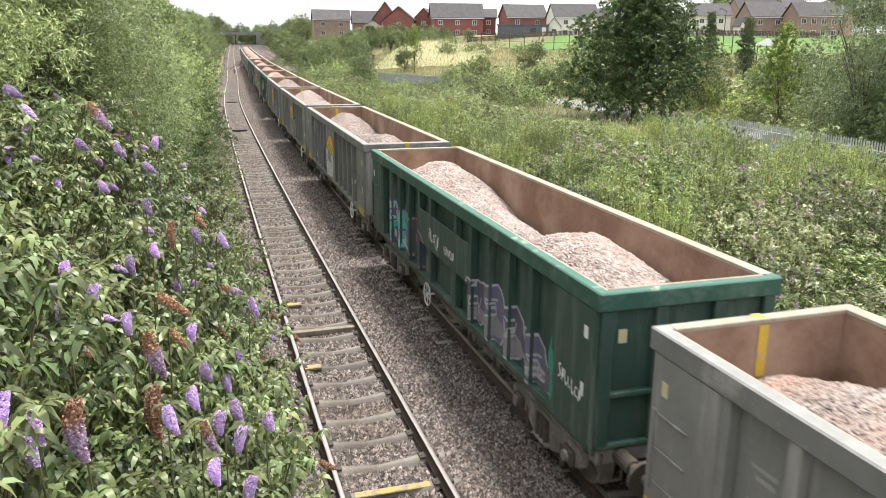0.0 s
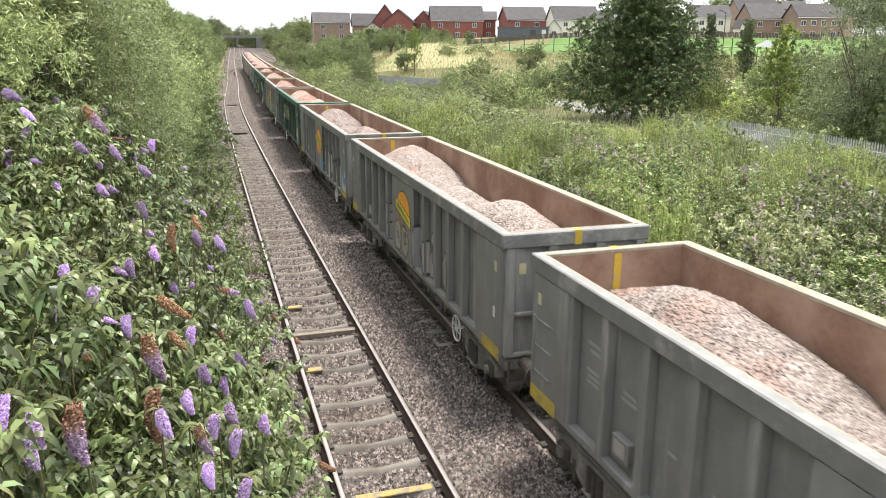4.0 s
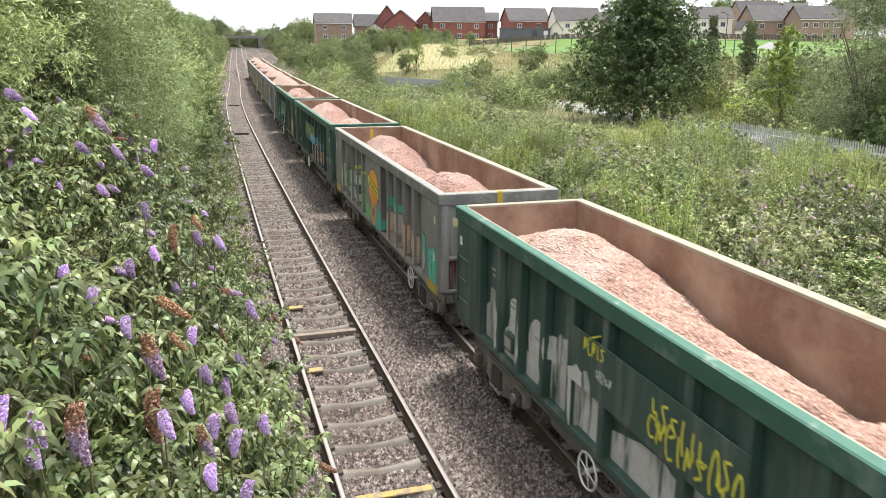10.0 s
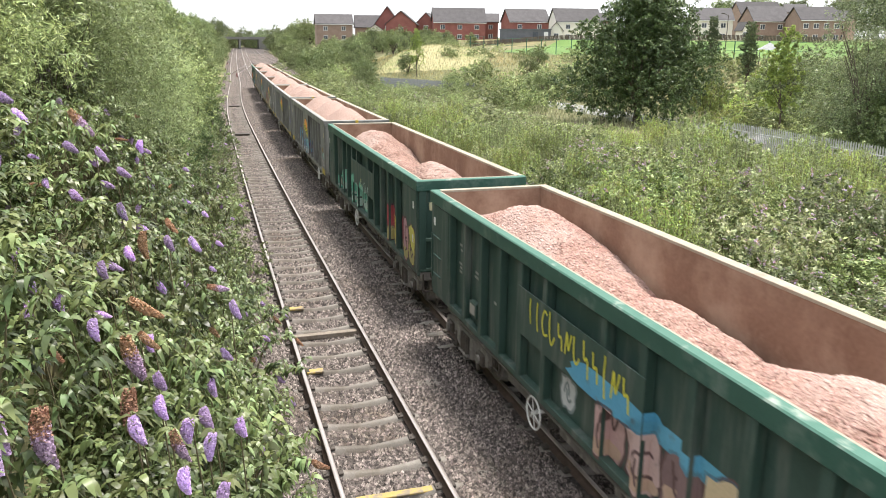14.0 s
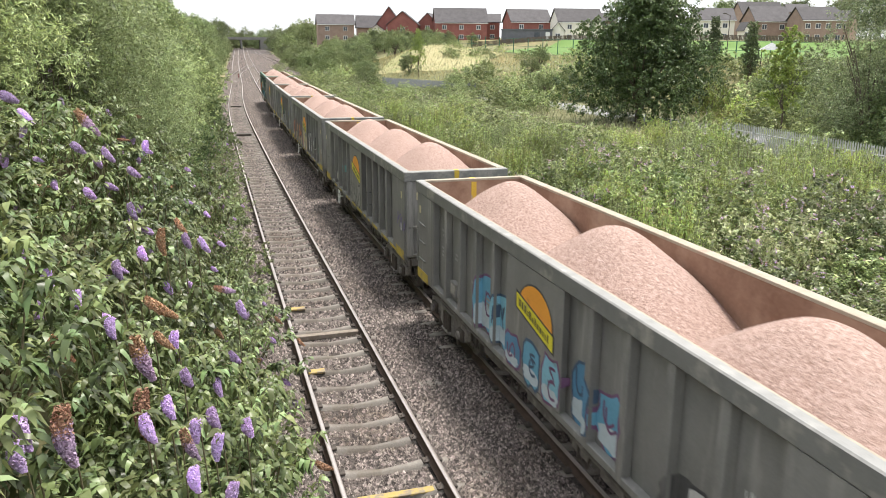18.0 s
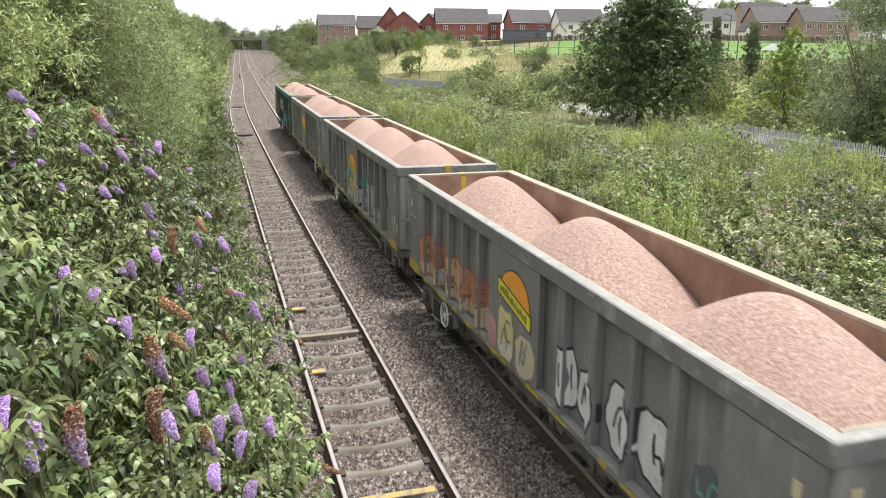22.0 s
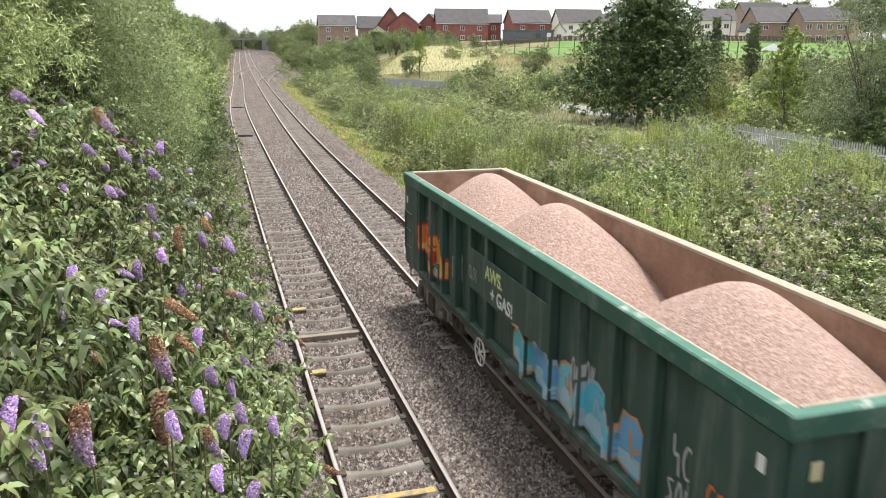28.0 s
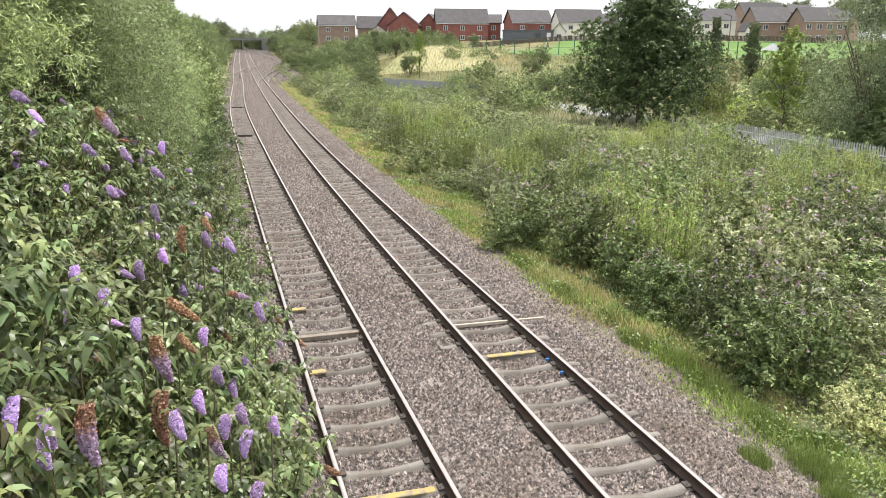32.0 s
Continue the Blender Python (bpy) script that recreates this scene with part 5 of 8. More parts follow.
strokes(BY[0], 7, -5.55, 1.72, 0.24, white, 7, -0.02)
bay_paint(BY[0], 50, (7, 8), 1.04, 1.6, [(0.20, 0.21, 0.20)])
# a white figure on the sign panel and dark tags
blob(BY[1], 70, -0.5, 1.1, 1.05, 1.62, (0.52, 0.52, 0.53))
letter(BY[1], 71, 0.55, 1.1, 1.2, 2.0, (0.58, 0.58, 0.58), (0.30, 0.30, 0.32))
letter(BY[1], 72, -0.6, -0.1, 1.2, 1.95, (0.54, 0.54, 0.56), (0.30, 0.30, 0.32))
blob(BY[1], 73, 1.42, 1.9, 1.1, 2.0, (0.08, 0.07, 0.15), worn=True)
strokes(BY[1], 12, -4.4, 1.65, 0.45, (0.42, 0.42, 0.40), 3)
strokes(BY[1], 46, -5.4, 1.95, 0.5, (0.05, 0.05, 0.09), 5, -0.03)
strokes(BY[1], 47, -4.35, 2.0, 0.28, ink, 4)
# pale letters with black edges running off the sign panel
for i, (y0, y1, z0, z1) in enumerate(((1.9, 1.2, 1.1, 1.98), (0.75, 0.2, 1.1, 1.8), (0.1, -0.5, 1.1, 1.75), (-0.85, -1.7, 1.08, 2.05), (-1.75, -2.5, 1.08, 2.0), (-2.8, -3.5, 1.08, 1.85))):
    letter(BY[2], 80 + i, y0, y1, z0, z1, (smoke, (0.33, 0.32, 0.30), (0.30, 0.27, 0.22))[i % 3], ink)
strokes(BY[2], 86, 0.6, 1.8, 0.5, (0.50, 0.24, 0.05), 3)
bay_paint(BY[2], 52, (9, 10, 11), 1.04, 1.45, [(0.33, 0.33, 0.31)])
# whitewashed bays with black outlines, blue at the end
for i, (y0, y1, z1) in enumerate(((-1.3, -2.05, 2.16), (-2.25, -2.75, 2.12), (-2.85, -3.55, 2.2), (-3.7, -4.45, 2.18), (-4.55, -5.5, 2.12))):
    blob(BY[3], 90 + i, y0, y1, 1.05, z1, (0.54, 0.535, 0.52), worn=i % 2 == 0)
    cling(BY[3], *ribbon([(y0 + 0.05, 1.75), (y0 - 0.02, z1 - 0.04), ((y0 + y1) / 2, z1 + 0.02), (y1, z1 - 0.1), (y1 - 0.02, 1.7)], 0.07), 0.004, ink)
blob(BY[3], 96, -5.75, -6.45, 1.0, 1.75, (0.42, 0.46, 0.50), 0.0)
blob(BY[3], 97, -5.9, -6.45, 1.35, 1.9, (0.17, 0.33, 0.50), 0.002, worn=True)
blob(BY[3], 98, -0.35, -1.04, 1.06, 1.55, (0.20, 0.40, 0.55), 0.002, worn=True)
blob(BY[3], 99, 0.2, 1.0, 1.06, 1.6, (0.26, 0.22, 0.34), 0.0, worn=True)
blob(BY[3], 100, -3.65, -3.95, 1.85, 2.05, (0.10, 0.38, 0.46), 0.004)
blob(BY[3], 101, -4.75, -4.95, 1.5, 1.8, (0.50, 0.34, 0.05), 0.005)
part("graffiti", boxed(-1.0, -0.5, -HALF + 0.07, -HALF + 0.085, 1.15, 1.62, 0.004), worn_paint((0.30, 0.03, 0.03), False), BY[3], "dark red paint patch on the end")
# green wagon rolled over with dirty white, yellow-green tags
bay_paint(BY[4], 16, range(1, 12), 1.04, 1.85, [(0.58, 0.57, 0.545), (0.66, 0.65, 0.62), (0.50, 0.49, 0.46)])
for i, y in enumerate((5.1, 4.2, 3.4, 2.6, 1.8)):
    blob(BY[4], 110 + i, y, y - 0.7, 1.05, 2.0 + 0.12 * (i % 2), (0.60, 0.595, 0.57), worn=True)
blob(BY[4], 116, -5.5, -6.45, 1.0, 1.72, (0.62, 0.61, 0.58), worn=True)
strokes(BY[4], 41, 1.35, 2.38, 0.26, yellowg, 5)
strokes(BY[4], 17, -0.25, 2.2, 0.42, yellowg, 9, -0.01)
strokes(BY[4], 18, -0.2, 2.02, 0.42, yellowg, 8, -0.01)
strokes(BY[4], 19, -5.85, 2.05, 0.34, yellowg, 5, -0.05)
strokes(BY[4], 118, -5.8, 1.85, 0.30, (0.46, 0.44, 0.05), 5, -0.04)
strokes(BY[4], 119, 1.0, 2.1, 0.16, (0.46, 0.46, 0.44), 6)
strokes(BY[4], 120, -2.0, 2.0, 0.2, (0.46, 0.46, 0.44), 3)
# grey wagon with teal and cream figures
for i, (y0, y1) in enumerate(((5.4, 4.6), (4.5, 3.8), (3.7, 3.0), (2.9, 2.2), (2.1, 1.4))):
    letter(BY[5], 130 + i, y0, y1, 1.15, 2.05, ((0.40, 0.42, 0.36), (0.20, 0.38, 0.18), (0.36, 0.36, 0.34))[i % 3], ((0.14, 0.26, 0.12), ink)[i % 2])
cling(BY[5], *ribbon([(3.3, 2.2), (2.6, 2.3), (2.0, 2.22), (1.5, 2.28)], 0.1), 0.004, yellowg)
blob(BY[5], 135, -0.05, -1.05, 1.05, 1.6, (0.07, 0.38, 0.28))
letter(BY[5], 136, -0.35, 0.3, 1.05, 1.8, (0.50, 0.28, 0.14), ink)
blob(BY[5], 141, 0.35, 1.1, 1.05, 1.5, (0.14, 0.36, 0.16))
blob(BY[5], 137, -1.75, -2.7, 1.9, 2.2, (0.07, 0.36, 0.27), 0.002)
for i, (y0, y1, z1) in enumerate(((-1.55, -2.2, 1.75), (-2.25, -2.95, 1.95), (-3.0, -3.7, 1.9), (-3.75, -4.6, 1.8))):
    letter(BY[5], 138 + 3 * i, y0, y1, 1.06, z1, ((0.46, 0.36, 0.27), (0.40, 0.36, 0.33), (0.50, 0.34, 0.22))[i % 3], (0.20, 0.15, 0.13), (0.34, 0.27, 0.22))
letter(BY[5], 150, -4.85, -5.55, 1.2, 2.1, (0.08, 0.40, 0.31), ink, (0.34, 0.34, 0.33))
letter(BY[5], 151, -5.8, -6.4, 1.0, 1.85, (0.08, 0.42, 0.33), (0.05, 0.20, 0.16))
blob(BY[5], 152, -2.55, -2.95, 1.95, 2.12, (0.07, 0.42, 0.26), 0.006)
part("graffiti", boxed(-1.05, -0.5, -HALF + 0.07, -HALF + 0.085, 1.1, 1.68, 0.004), worn_paint((0.14, 0.03, 0.05), False), BY[5], "dark red paint patch on the end")
# green wagon: a sky-blue scene with pink and cream figures
blob(BY[6], 160, 0.0, -2.0, 1.72, 2.12, (0.08, 0.30, 0.46))
blob(BY[6], 161, -1.6, -4.2, 1.75, 2.02, (0.10, 0.33, 0.47))
for i, (y0, y1, z1, c) in enumerate(((-0.6, -1.3, 1.75, (0.46, 0.30, 0.29)), (-1.35, -2.05, 1.82, (0.50, 0.36, 0.34)), (-2.1, -2.8, 1.85, (0.20, 0.13, 0.13)), (-2.85, -3.5, 1.95, (0.55, 0.44, 0.28)), (-3.55, -4.4, 1.9, (0.60, 0.48, 0.30)))):
    letter(BY[6], 162 + 3 * i, y0, y1, 1.05, z1, c, (0.12, 0.07, 0.07), (0.46, 0.32, 0.24))
blob(BY[6], 178, -4.4, -4.75, 1.1, 1.8, (0.03, 0.08, 0.14), worn=True)
strokes(BY[6], 42, 1.4, 2.24, 0.6, yellowg, 12, -0.01)
strokes(BY[6], 24, -4.95, 1.62, 0.65, (0.45, 0.46, 0.46), 3, -0.05)
letter(BY[6], 179, 0.45, 0.05, 1.15, 1.6, (0.48, 0.50, 0.50), (0.20, 0.24, 0.24))
# green wagon with mint letters
for i, (y0, y1, z0, z1) in enumerate(((4.55, 3.75, 1.1, 1.55), (3.6, 2.7, 1.1, 2.02), (1.9, 1.25, 1.08, 1.98), (1.2, 0.55, 1.08, 1.8), (0.5, -0.3, 1.08, 1.9))):
    letter(BY[7], 180 + 3 * i, y0, y1, z0, z1, ((0.14, 0.44, 0.33), (0.22, 0.46, 0.36))[i % 2], ((0.03, 0.15, 0.12), ink)[i % 2], (0.36, 0.46, 0.42))
strokes(BY[7], 48, 0.2, 1.85, 0.6, (0.36, 0.48, 0.45), 5, -0.02)
strokes(BY[7], 196, 0.25, 1.95, 0.3, yellowg, 2)
for i, (y0, y1, c) in enumerate(((-3.2, -3.8, (0.30, 0.05, 0.06)), (-3.9, -4.5, (0.55, 0.50, 0.08)), (-4.6, -5.2, (0.28, 0.06, 0.08)), (-5.3, -5.8, (0.40, 0.22, 0.25)), (-5.85, -6.4, (0.50, 0.46, 0.10)))):
    letter(BY[7], 197 + 3 * i, y0, y1, 1.06, 2.0, c, (0.08, 0.04, 0.05), (0.34, 0.30, 0.12))
# grey wagon with blue and white letters
for i, (y0, y1, z0, z1) in enumerate(((2.7, 1.95, 1.1, 2.1), (1.85, 1.2, 1.1, 1.95), (1.05, 0.45, 1.08, 1.6), (0.3, -0.3, 1.08, 1.7), (-0.4, -1.0, 1.08, 1.75), (-1.1, -1.8, 1.06, 2.0), (-1.85, -2.6, 1.06, 1.85))):
    letter(BY[8], 220 + 3 * i, y0, y1, z0, z1, ((0.12, 0.33, 0.47), (0.20, 0.44, 0.55), (0.08, 0.22, 0.36))[i % 3], ((0.15, 0.07, 0.15), (0.05, 0.09, 0.15))[i % 2], (0.44, 0.52, 0.56))
blob(BY[8], 245, -3.5, -4.3, 1.1, 1.62, (0.09, 0.09, 0.09), worn=True)
letter(BY[8], 242, -3.85, -4.3, 1.1, 1.6, (0.48, 0.48, 0.47), ink)
for z in (2.0, 1.85, 1.7, 1.55):
    strokes(BY[8], 27 + int(z * 20), -4.7, z, 0.15, (0.50, 0.50, 0.48), 10)
strokes(BY[8], 243, -5.75, 1.68, 0.42, (0.08, 0.36, 0.32), 4)
strokes(BY[8], 247, -5.75, 1.45, 0.42, (0.36, 0.37, 0.36), 4)
blob(BY[8], 244, -5.7, -6.1, 1.75, 2.0, (0.32, 0.24, 0.13), worn=True)
# grey wagon with black scrawls and a violet tag
graffiti(BY[9], 29, -0.8, 1.0, 1.1, 1.75, [(0.20, 0.20, 0.19), (0.26, 0.26, 0.24)], ink, 4)
for i, (y, z) in enumerate(((-1.5, 1.6), (-2.3, 1.75), (-3.2, 1.6), (-4.0, 1.8), (-4.7, 1.55))):
    strokes(BY[9], 250 + i, y, z, 0.5, ((0.09, 0.09, 0.09), (0.31, 0.31, 0.29))[i % 2], 2, -0.02)
strokes(BY[9], 256, -5.85, 1.9, 0.5, (0.12, 0.09, 0.25), 4, -0.04)
strokes(BY[9], 31, 2.6, 1.8, 0.4, (0.14, 0.30, 0.28), 3)
# grey wagon: rust-orange letters, a cream figure under the badge, white letters with black edges
for i, (y0, y1) in enumerate(((5.55, 4.75), (4.65, 3.9), (3.8, 3.05), (2.95, 2.2), (2.1, 1.3))):
    letter(BY[10], 260 + 3 * i, y0, y1, 1.08, 1.95, ((0.44, 0.20, 0.11), (0.36, 0.15, 0.11), (0.50, 0.32, 0.20))[i % 3], (0.22, 0.11, 0.09), (0.44, 0.36, 0.24))
letter(BY[10], 276, 0.6, -0.1, 1.06, 1.9, (0.55, 0.49, 0.26), (0.20, 0.18, 0.12), (0.55, 0.52, 0.42))
letter(BY[10], 279, -0.2, -0.9, 1.06, 1.75, (0.50, 0.46, 0.32), (0.20, 0.18, 0.16))
blob(BY[10], 281, 1.1, 0.65, 1.06, 1.6, (0.46, 0.24, 0.25))
for i, (y0, y1, z1) in enumerate(((-1.6, -2.05, 1.97), (-2.1, -2.7, 1.9), (-2.9, -3.6, 2.05), (-3.65, -4.35, 2.02))):
    letter(BY[10], 282 + 3 * i, y0, y1, 1.2, z1, (0.62, 0.62, 0.61), (0.03, 0.03, 0.035))
blob(BY[10], 295, -4.7, -5.3, 1.3, 1.95, (0.12, 0.15, 0.15), worn=True)
strokes(BY[10], 35, -4.75, 1.6, 0.5, (0.14, 0.34, 0.32), 3)
blob(BY[10], 296, -5.75, -6.4, 1.25, 1.8, (0.36, 0.31, 0.26), worn=True)
# grey wagon: a many-coloured panel and silver letters
for i, (y0, y1, z1, c) in enumerate(((1.05, 0.5, 2.05, (0.10, 0.34, 0.34)), (0.45, -0.1, 1.8, (0.50, 0.38, 0.14)), (-0.2, -0.65, 1.95, (0.52, 0.47, 0.32)), (-0.65, -1.05, 1.7, (0.40, 0.40, 0.40)))):
    letter(BY[11], 300 + 3 * i, y0, y1, 1.08, z1, c, ink, (0.34, 0.36, 0.35))
for i, (y0, y1, z0, z1) in enumerate(((-1.5, -2.15, 1.15, 2.03), (-2.25, -2.95, 1.1, 2.02), (-3.05, -3.75, 1.06, 1.5))):
    letter(BY[11], 313 + 3 * i, y0, y1, z0, z1, (0.40, 0.40, 0.40), (0.16, 0.15, 0.16), (0.30, 0.30, 0.30))
letter(BY[11], 327, 1.75, 1.3, 1.15, 1.85, (0.27, 0.27, 0.27), (0.12, 0.05, 0.06))
letter(BY[11], 328, 1.15, 0.7, 1.1, 1.6, (0.28, 0.28, 0.28), (0.14, 0.05, 0.06))
blob(BY[11], 329, 2.5, 2.3, 1.95, 2.12, (0.34, 0.07, 0.09), worn=True)
blob(BY[11], 330, 2.05, 1.85, 1.05, 1.55, (0.08, 0.38, 0.42))
strokes(BY[11], 331, 4.75, 2.05, 0.22, (0.10, 0.34, 0.30), 4)
blob(BY[11], 322, -1.7, -2.1, 1.75, 2.1, (0.06, 0.27, 0.22), 0.004)
blob(BY[11], 323, -3.05, -3.3, 1.75, 1.95, (0.42, 0.08, 0.12), 0.004)
blob(BY[11], 324, -3.1, -3.5, 1.45, 1.75, (0.05, 0.30, 0.30), 0.004)
blob(BY[11], 325, -4.9, -5.6, 1.9, 2.2, (0.10, 0.15, 0.36), worn=True)
strokes(BY[11], 326, -6.0, 1.6, 0.55, (0.34, 0.42, 0.30), 3)
# grey wagon with mauve-grey outlined letters
for i, (y0, y1, z1) in enumerate(((3.7, 3.0, 1.6), (2.9, 2.1, 1.55), (2.0, 1.3, 1.5), (0.9, 0.2, 1.6), (0.1, -0.6, 1.55))):
    letter(BY[12], 330 + 3 * i, y0, y1, 1.1, z1, (0.24, 0.225, 0.22), (0.14, 0.11, 0.12), (0.32, 0.28, 0.28))
for i, (y0, y1, z1) in enumerate(((-1.55, -2.2, 1.95), (-2.25, -2.85, 1.85), (-3.15, -3.65, 1.85), (-3.7, -4.25, 1.75), (-4.3, -5.25, 1.8))):
    letter(BY[12], 346 + 3 * i, y0, y1, 1.12, z1, (0.27, 0.25, 0.25), (0.34, 0.27, 0.28), (0.20, 0.18, 0.18))
for z in (1.95, 1.8, 1.65):
    strokes(BY[12], 362 + int(z * 20), -5.85, z, 0.15, (0.12, 0.12, 0.12), 8)
strokes(BY[12], 43, 5.0, 1.8, 0.3, teal, 5)
# the last, green wagon: a red and orange flame, blue letters, white tags
for i, (y0, y1, z0, z1, c) in enumerate(((5.35, 4.75, 1.5, 2.15, (0.60, 0.16, 0.04)), (4.7, 4.1, 1.25, 2.05, (0.62, 0.26, 0.05)), (4.0, 3.45, 1.3, 1.9, (0.60, 0.30, 0.06)), (4.9, 4.3, 1.3, 1.7, (0.55, 0.22, 0.12)))):
    letter(BY[13], 370 + 3 * i, y0, y1, z0, z1, c, (0.40, 0.05, 0.03), (0.62, 0.36, 0.12))
for i, (y0, y1, z1) in enumerate(((-0.2, -1.0, 1.72), (-1.05, -1.9, 1.72), (-1.95, -2.65, 1.78), (-2.7, -3.6, 1.78), (-3.6, -4.3, 1.74))):
    letter(BY[13], 383 + 3 * i, y0, y1, 1.06, z1, ((0.08, 0.40, 0.52), (0.12, 0.30, 0.50), (0.16, 0.46, 0.54))[i % 3], ((0.44, 0.24, 0.12), (0.30, 0.36, 0.44))[i % 2], (0.30, 0.46, 0.54))
lettering(BY[13], "AWS.", 0.82, 2.16, 0.34, (0.5, 0.56, 0.25), 0)
lettering(BY[13], "+ GAS!", 0.55, 1.84, 0.34, (0.6, 0.6, 0.6), 0)
strokes(BY[13], 53, -4.75, 1.8, 0.5, silver, 3)
strokes(BY[13], 400, -4.7, 1.35, 0.4, silver, 3)
strokes(BY[13], 401, -2.4, 1.9, 0.35, silver, 4)
strokes(BY[13], 402, 2.9, 1.85, 0.6, (0.44, 0.46, 0.45), 2)
strokes(BY[13], 403, 1.7, 2.05, 0.28, (0.34, 0.37, 0.36), 4)
strokes(BY[13], 54, -5.6, 1.8, 0.35, orange, 2)
# stencilled data, too small to read, and the ticket holder at the far end of each side
for k, w in WAGONS:
    for y, z, ln in ((4.9, 2.32, 0.34), (4.87, 2.22, 0.26), (4.9, 1.95, 0.36), (4.89, 1.87, 0.30), (4.9, 1.79, 0.34), (4.0, 2.02, 0.30), (4.02, 1.93, 0.34), (3.1, 1.75, 0.16), (2.2, 1.68, 0.36), (2.22, 1.6, 0.30)):
        if not GREENS[w] or y > 3:
            part("stencil", boxed(-SIDE + 0.120, -SIDE + 0.127, y - ln / 2, y + ln / 2, z - 0.022, z + 0.022), paint((0.27, 0.27, 0.255)), w, "faded stencil line")
    part("ticket_holder", boxed(-SIDE + 0.02, -SIDE + 0.125, 3.82, 4.18, 1.22, 1.5, 0.01), M["grey"] if not GREENS[w] else M["green"], w, "small framed ticket holder")
    part("ticket", boxed(-SIDE + 0.014, -SIDE + 0.021, 3.88, 4.12, 1.27, 1.45), paint((0.30, 0.29, 0.26)), w)
# ---------- plants ----------


def leaf_cloud(name, centres, out, length, width, rng, mat, droop=0.3, up=0.35, mats=None, share=None, along=None):
    """Leaves as folded four-cornered blades round the given centres, turned outwards, upwards and at random."""
    n = len(centres)
    nrm = out * 0.6 + rng.normal(0, 0.55, (n, 3)) + np.array((0, 0, up))
    nrm /= np.linalg.norm(nrm, axis=1)[:, None] + 1e-9
    ax = np.cross(nrm, rng.normal(0, 1, (n, 3)))
    if along is not None:
        ax = ax * 0.75 + along * 0.9
    ax[:, 2] -= droop
    ax -= nrm * (ax * nrm).sum(1)[:, None]
    ax /= np.linalg.norm(ax, axis=1)[:, None] + 1e-9
    side = np.cross(nrm, ax)
    L = (length * rng.uniform(0.6, 1.3, n))[:, None]
    W = (width * rng.uniform(0.7, 1.25, n))[:, None]
    a = centres - ax * L * 0.5
    b = centres + ax * L * 0.5 - nrm * L * 0.12
    l, r = centres - side * W * 0.5 + nrm * W * 0.18, centres + side * W * 0.5 + nrm * W * 0.18
    v = np.stack([a, r, b, l], 1).reshape(-1, 3)
    f = np.arange(4 * n).reshape(-1, 4)
    idx = None
    if mats:
        idx = rng.choice(len(mats), n, p=share)
    return mesh_arrays(name, v, f, mats or [mat], idx)


def lobes_points(rng, lobes, n, shell=0.55):
    """Points in a set of ellipsoids (x, y, z, rx, ry, rz), more of them near the surface, and the ways outwards."""
    w = np.array([l[3] * l[4] * l[5] for l in lobes]) ** 0.67
    pick = rng.choice(len(lobes), n, p=w / w.sum())
    L = np.array(lobes)[pick]
    d = rng.normal(0, 1, (n, 3))
    d /= np.linalg.norm(d, axis=1)[:, None]
    r = shell + (1 - shell) * rng.random(n) ** 0.55
    r *= 1 + 0.18 * np.sin(d[:, 0] * 5 + pick) * np.sin(d[:, 1] * 4 + 2 * pick) + rng.normal(0, 0.06, n)
    p = L[:, :3] + d * r[:, None] * L[:, 3:]
    return p, d


def sprays(rng, lobes, n, shell, twig, per=24, lift=0.5):
    """Leaves set along short twigs that stand out from the lobes: places, ways outwards and ways along the twig."""
    m = max(1, n // per)
    p, d = lobes_points(rng, lobes, m, shell)
    way = d * 0.8 + np.array((0, 0, lift)) + rng.normal(0, 0.38, (m, 3))
    way /= np.linalg.norm(way, axis=1)[:, None]
    ln = twig * rng.uniform(0.5, 1.35, m)
    u = rng.random((m, per)) ** 0.8
    q = p[:, None] + way[:, None] * (u * ln[:, None])[..., None]
    q[..., 2] -= 0.28 * ln[:, None] * u * u
    q += rng.normal(0, 1, q.shape) * (0.16 * ln[:, None] * (1.05 - 0.75 * u))[..., None]
    return q.reshape(-1, 3), np.repeat(d, per, 0), np.repeat(way, per, 0)


def limb(bm, pts, r0, r1, sides=6):
    n = len(pts) - 1
    for i in range(n):
        a, b = r0 + (r1 - r0) * i / n, r0 + (r1 - r0) * (i + 1) / n
        tube(bm, pts[i], pts[i + 1], a, b, sides, caps=False)


def stems(rng, n, height, reach, r0, trunk=0.0):
    """Several limbs that rise from the base and spread, each with a side branch."""
    bm = bmesh.new()
    if trunk:
        limb(bm, [(0, 0, -0.3), (0.02, 0.03, trunk * 0.5), (0, 0.05, trunk)], r0 * 1.5, r0 * 1.1, 8)
    for i in range(n):
        a = 6.28 * i / n + rng.uniform(-0.4, 0.4)
        c, s = math.cos(a), math.sin(a)
        q = reach * rng.uniform(0.5, 1.0)
        h = height * rng.uniform(0.7, 1.0)
        z0 = trunk or -0.25
        pts = [(0.06 * c, 0.06 * s, z0), (0.3 * q * c, 0.3 * q * s, z0 + (h - z0) * 0.4), (0.65 * q * c, 0.65 * q * s, z0 + (h - z0) * 0.75), (q * c, q * s, h)]
        limb(bm, pts, r0 * rng.uniform(0.6, 1), r0 * 0.2)
        m = pts[1]
        b = a + rng.uniform(-1.2, 1.2)
        limb(bm, [m, (m[0] + 0.4 * q * math.cos(b), m[1] + 0.4 * q * math.sin(b), m[2] + h * 0.35)], r0 * 0.45, r0 * 0.15)
    return bm


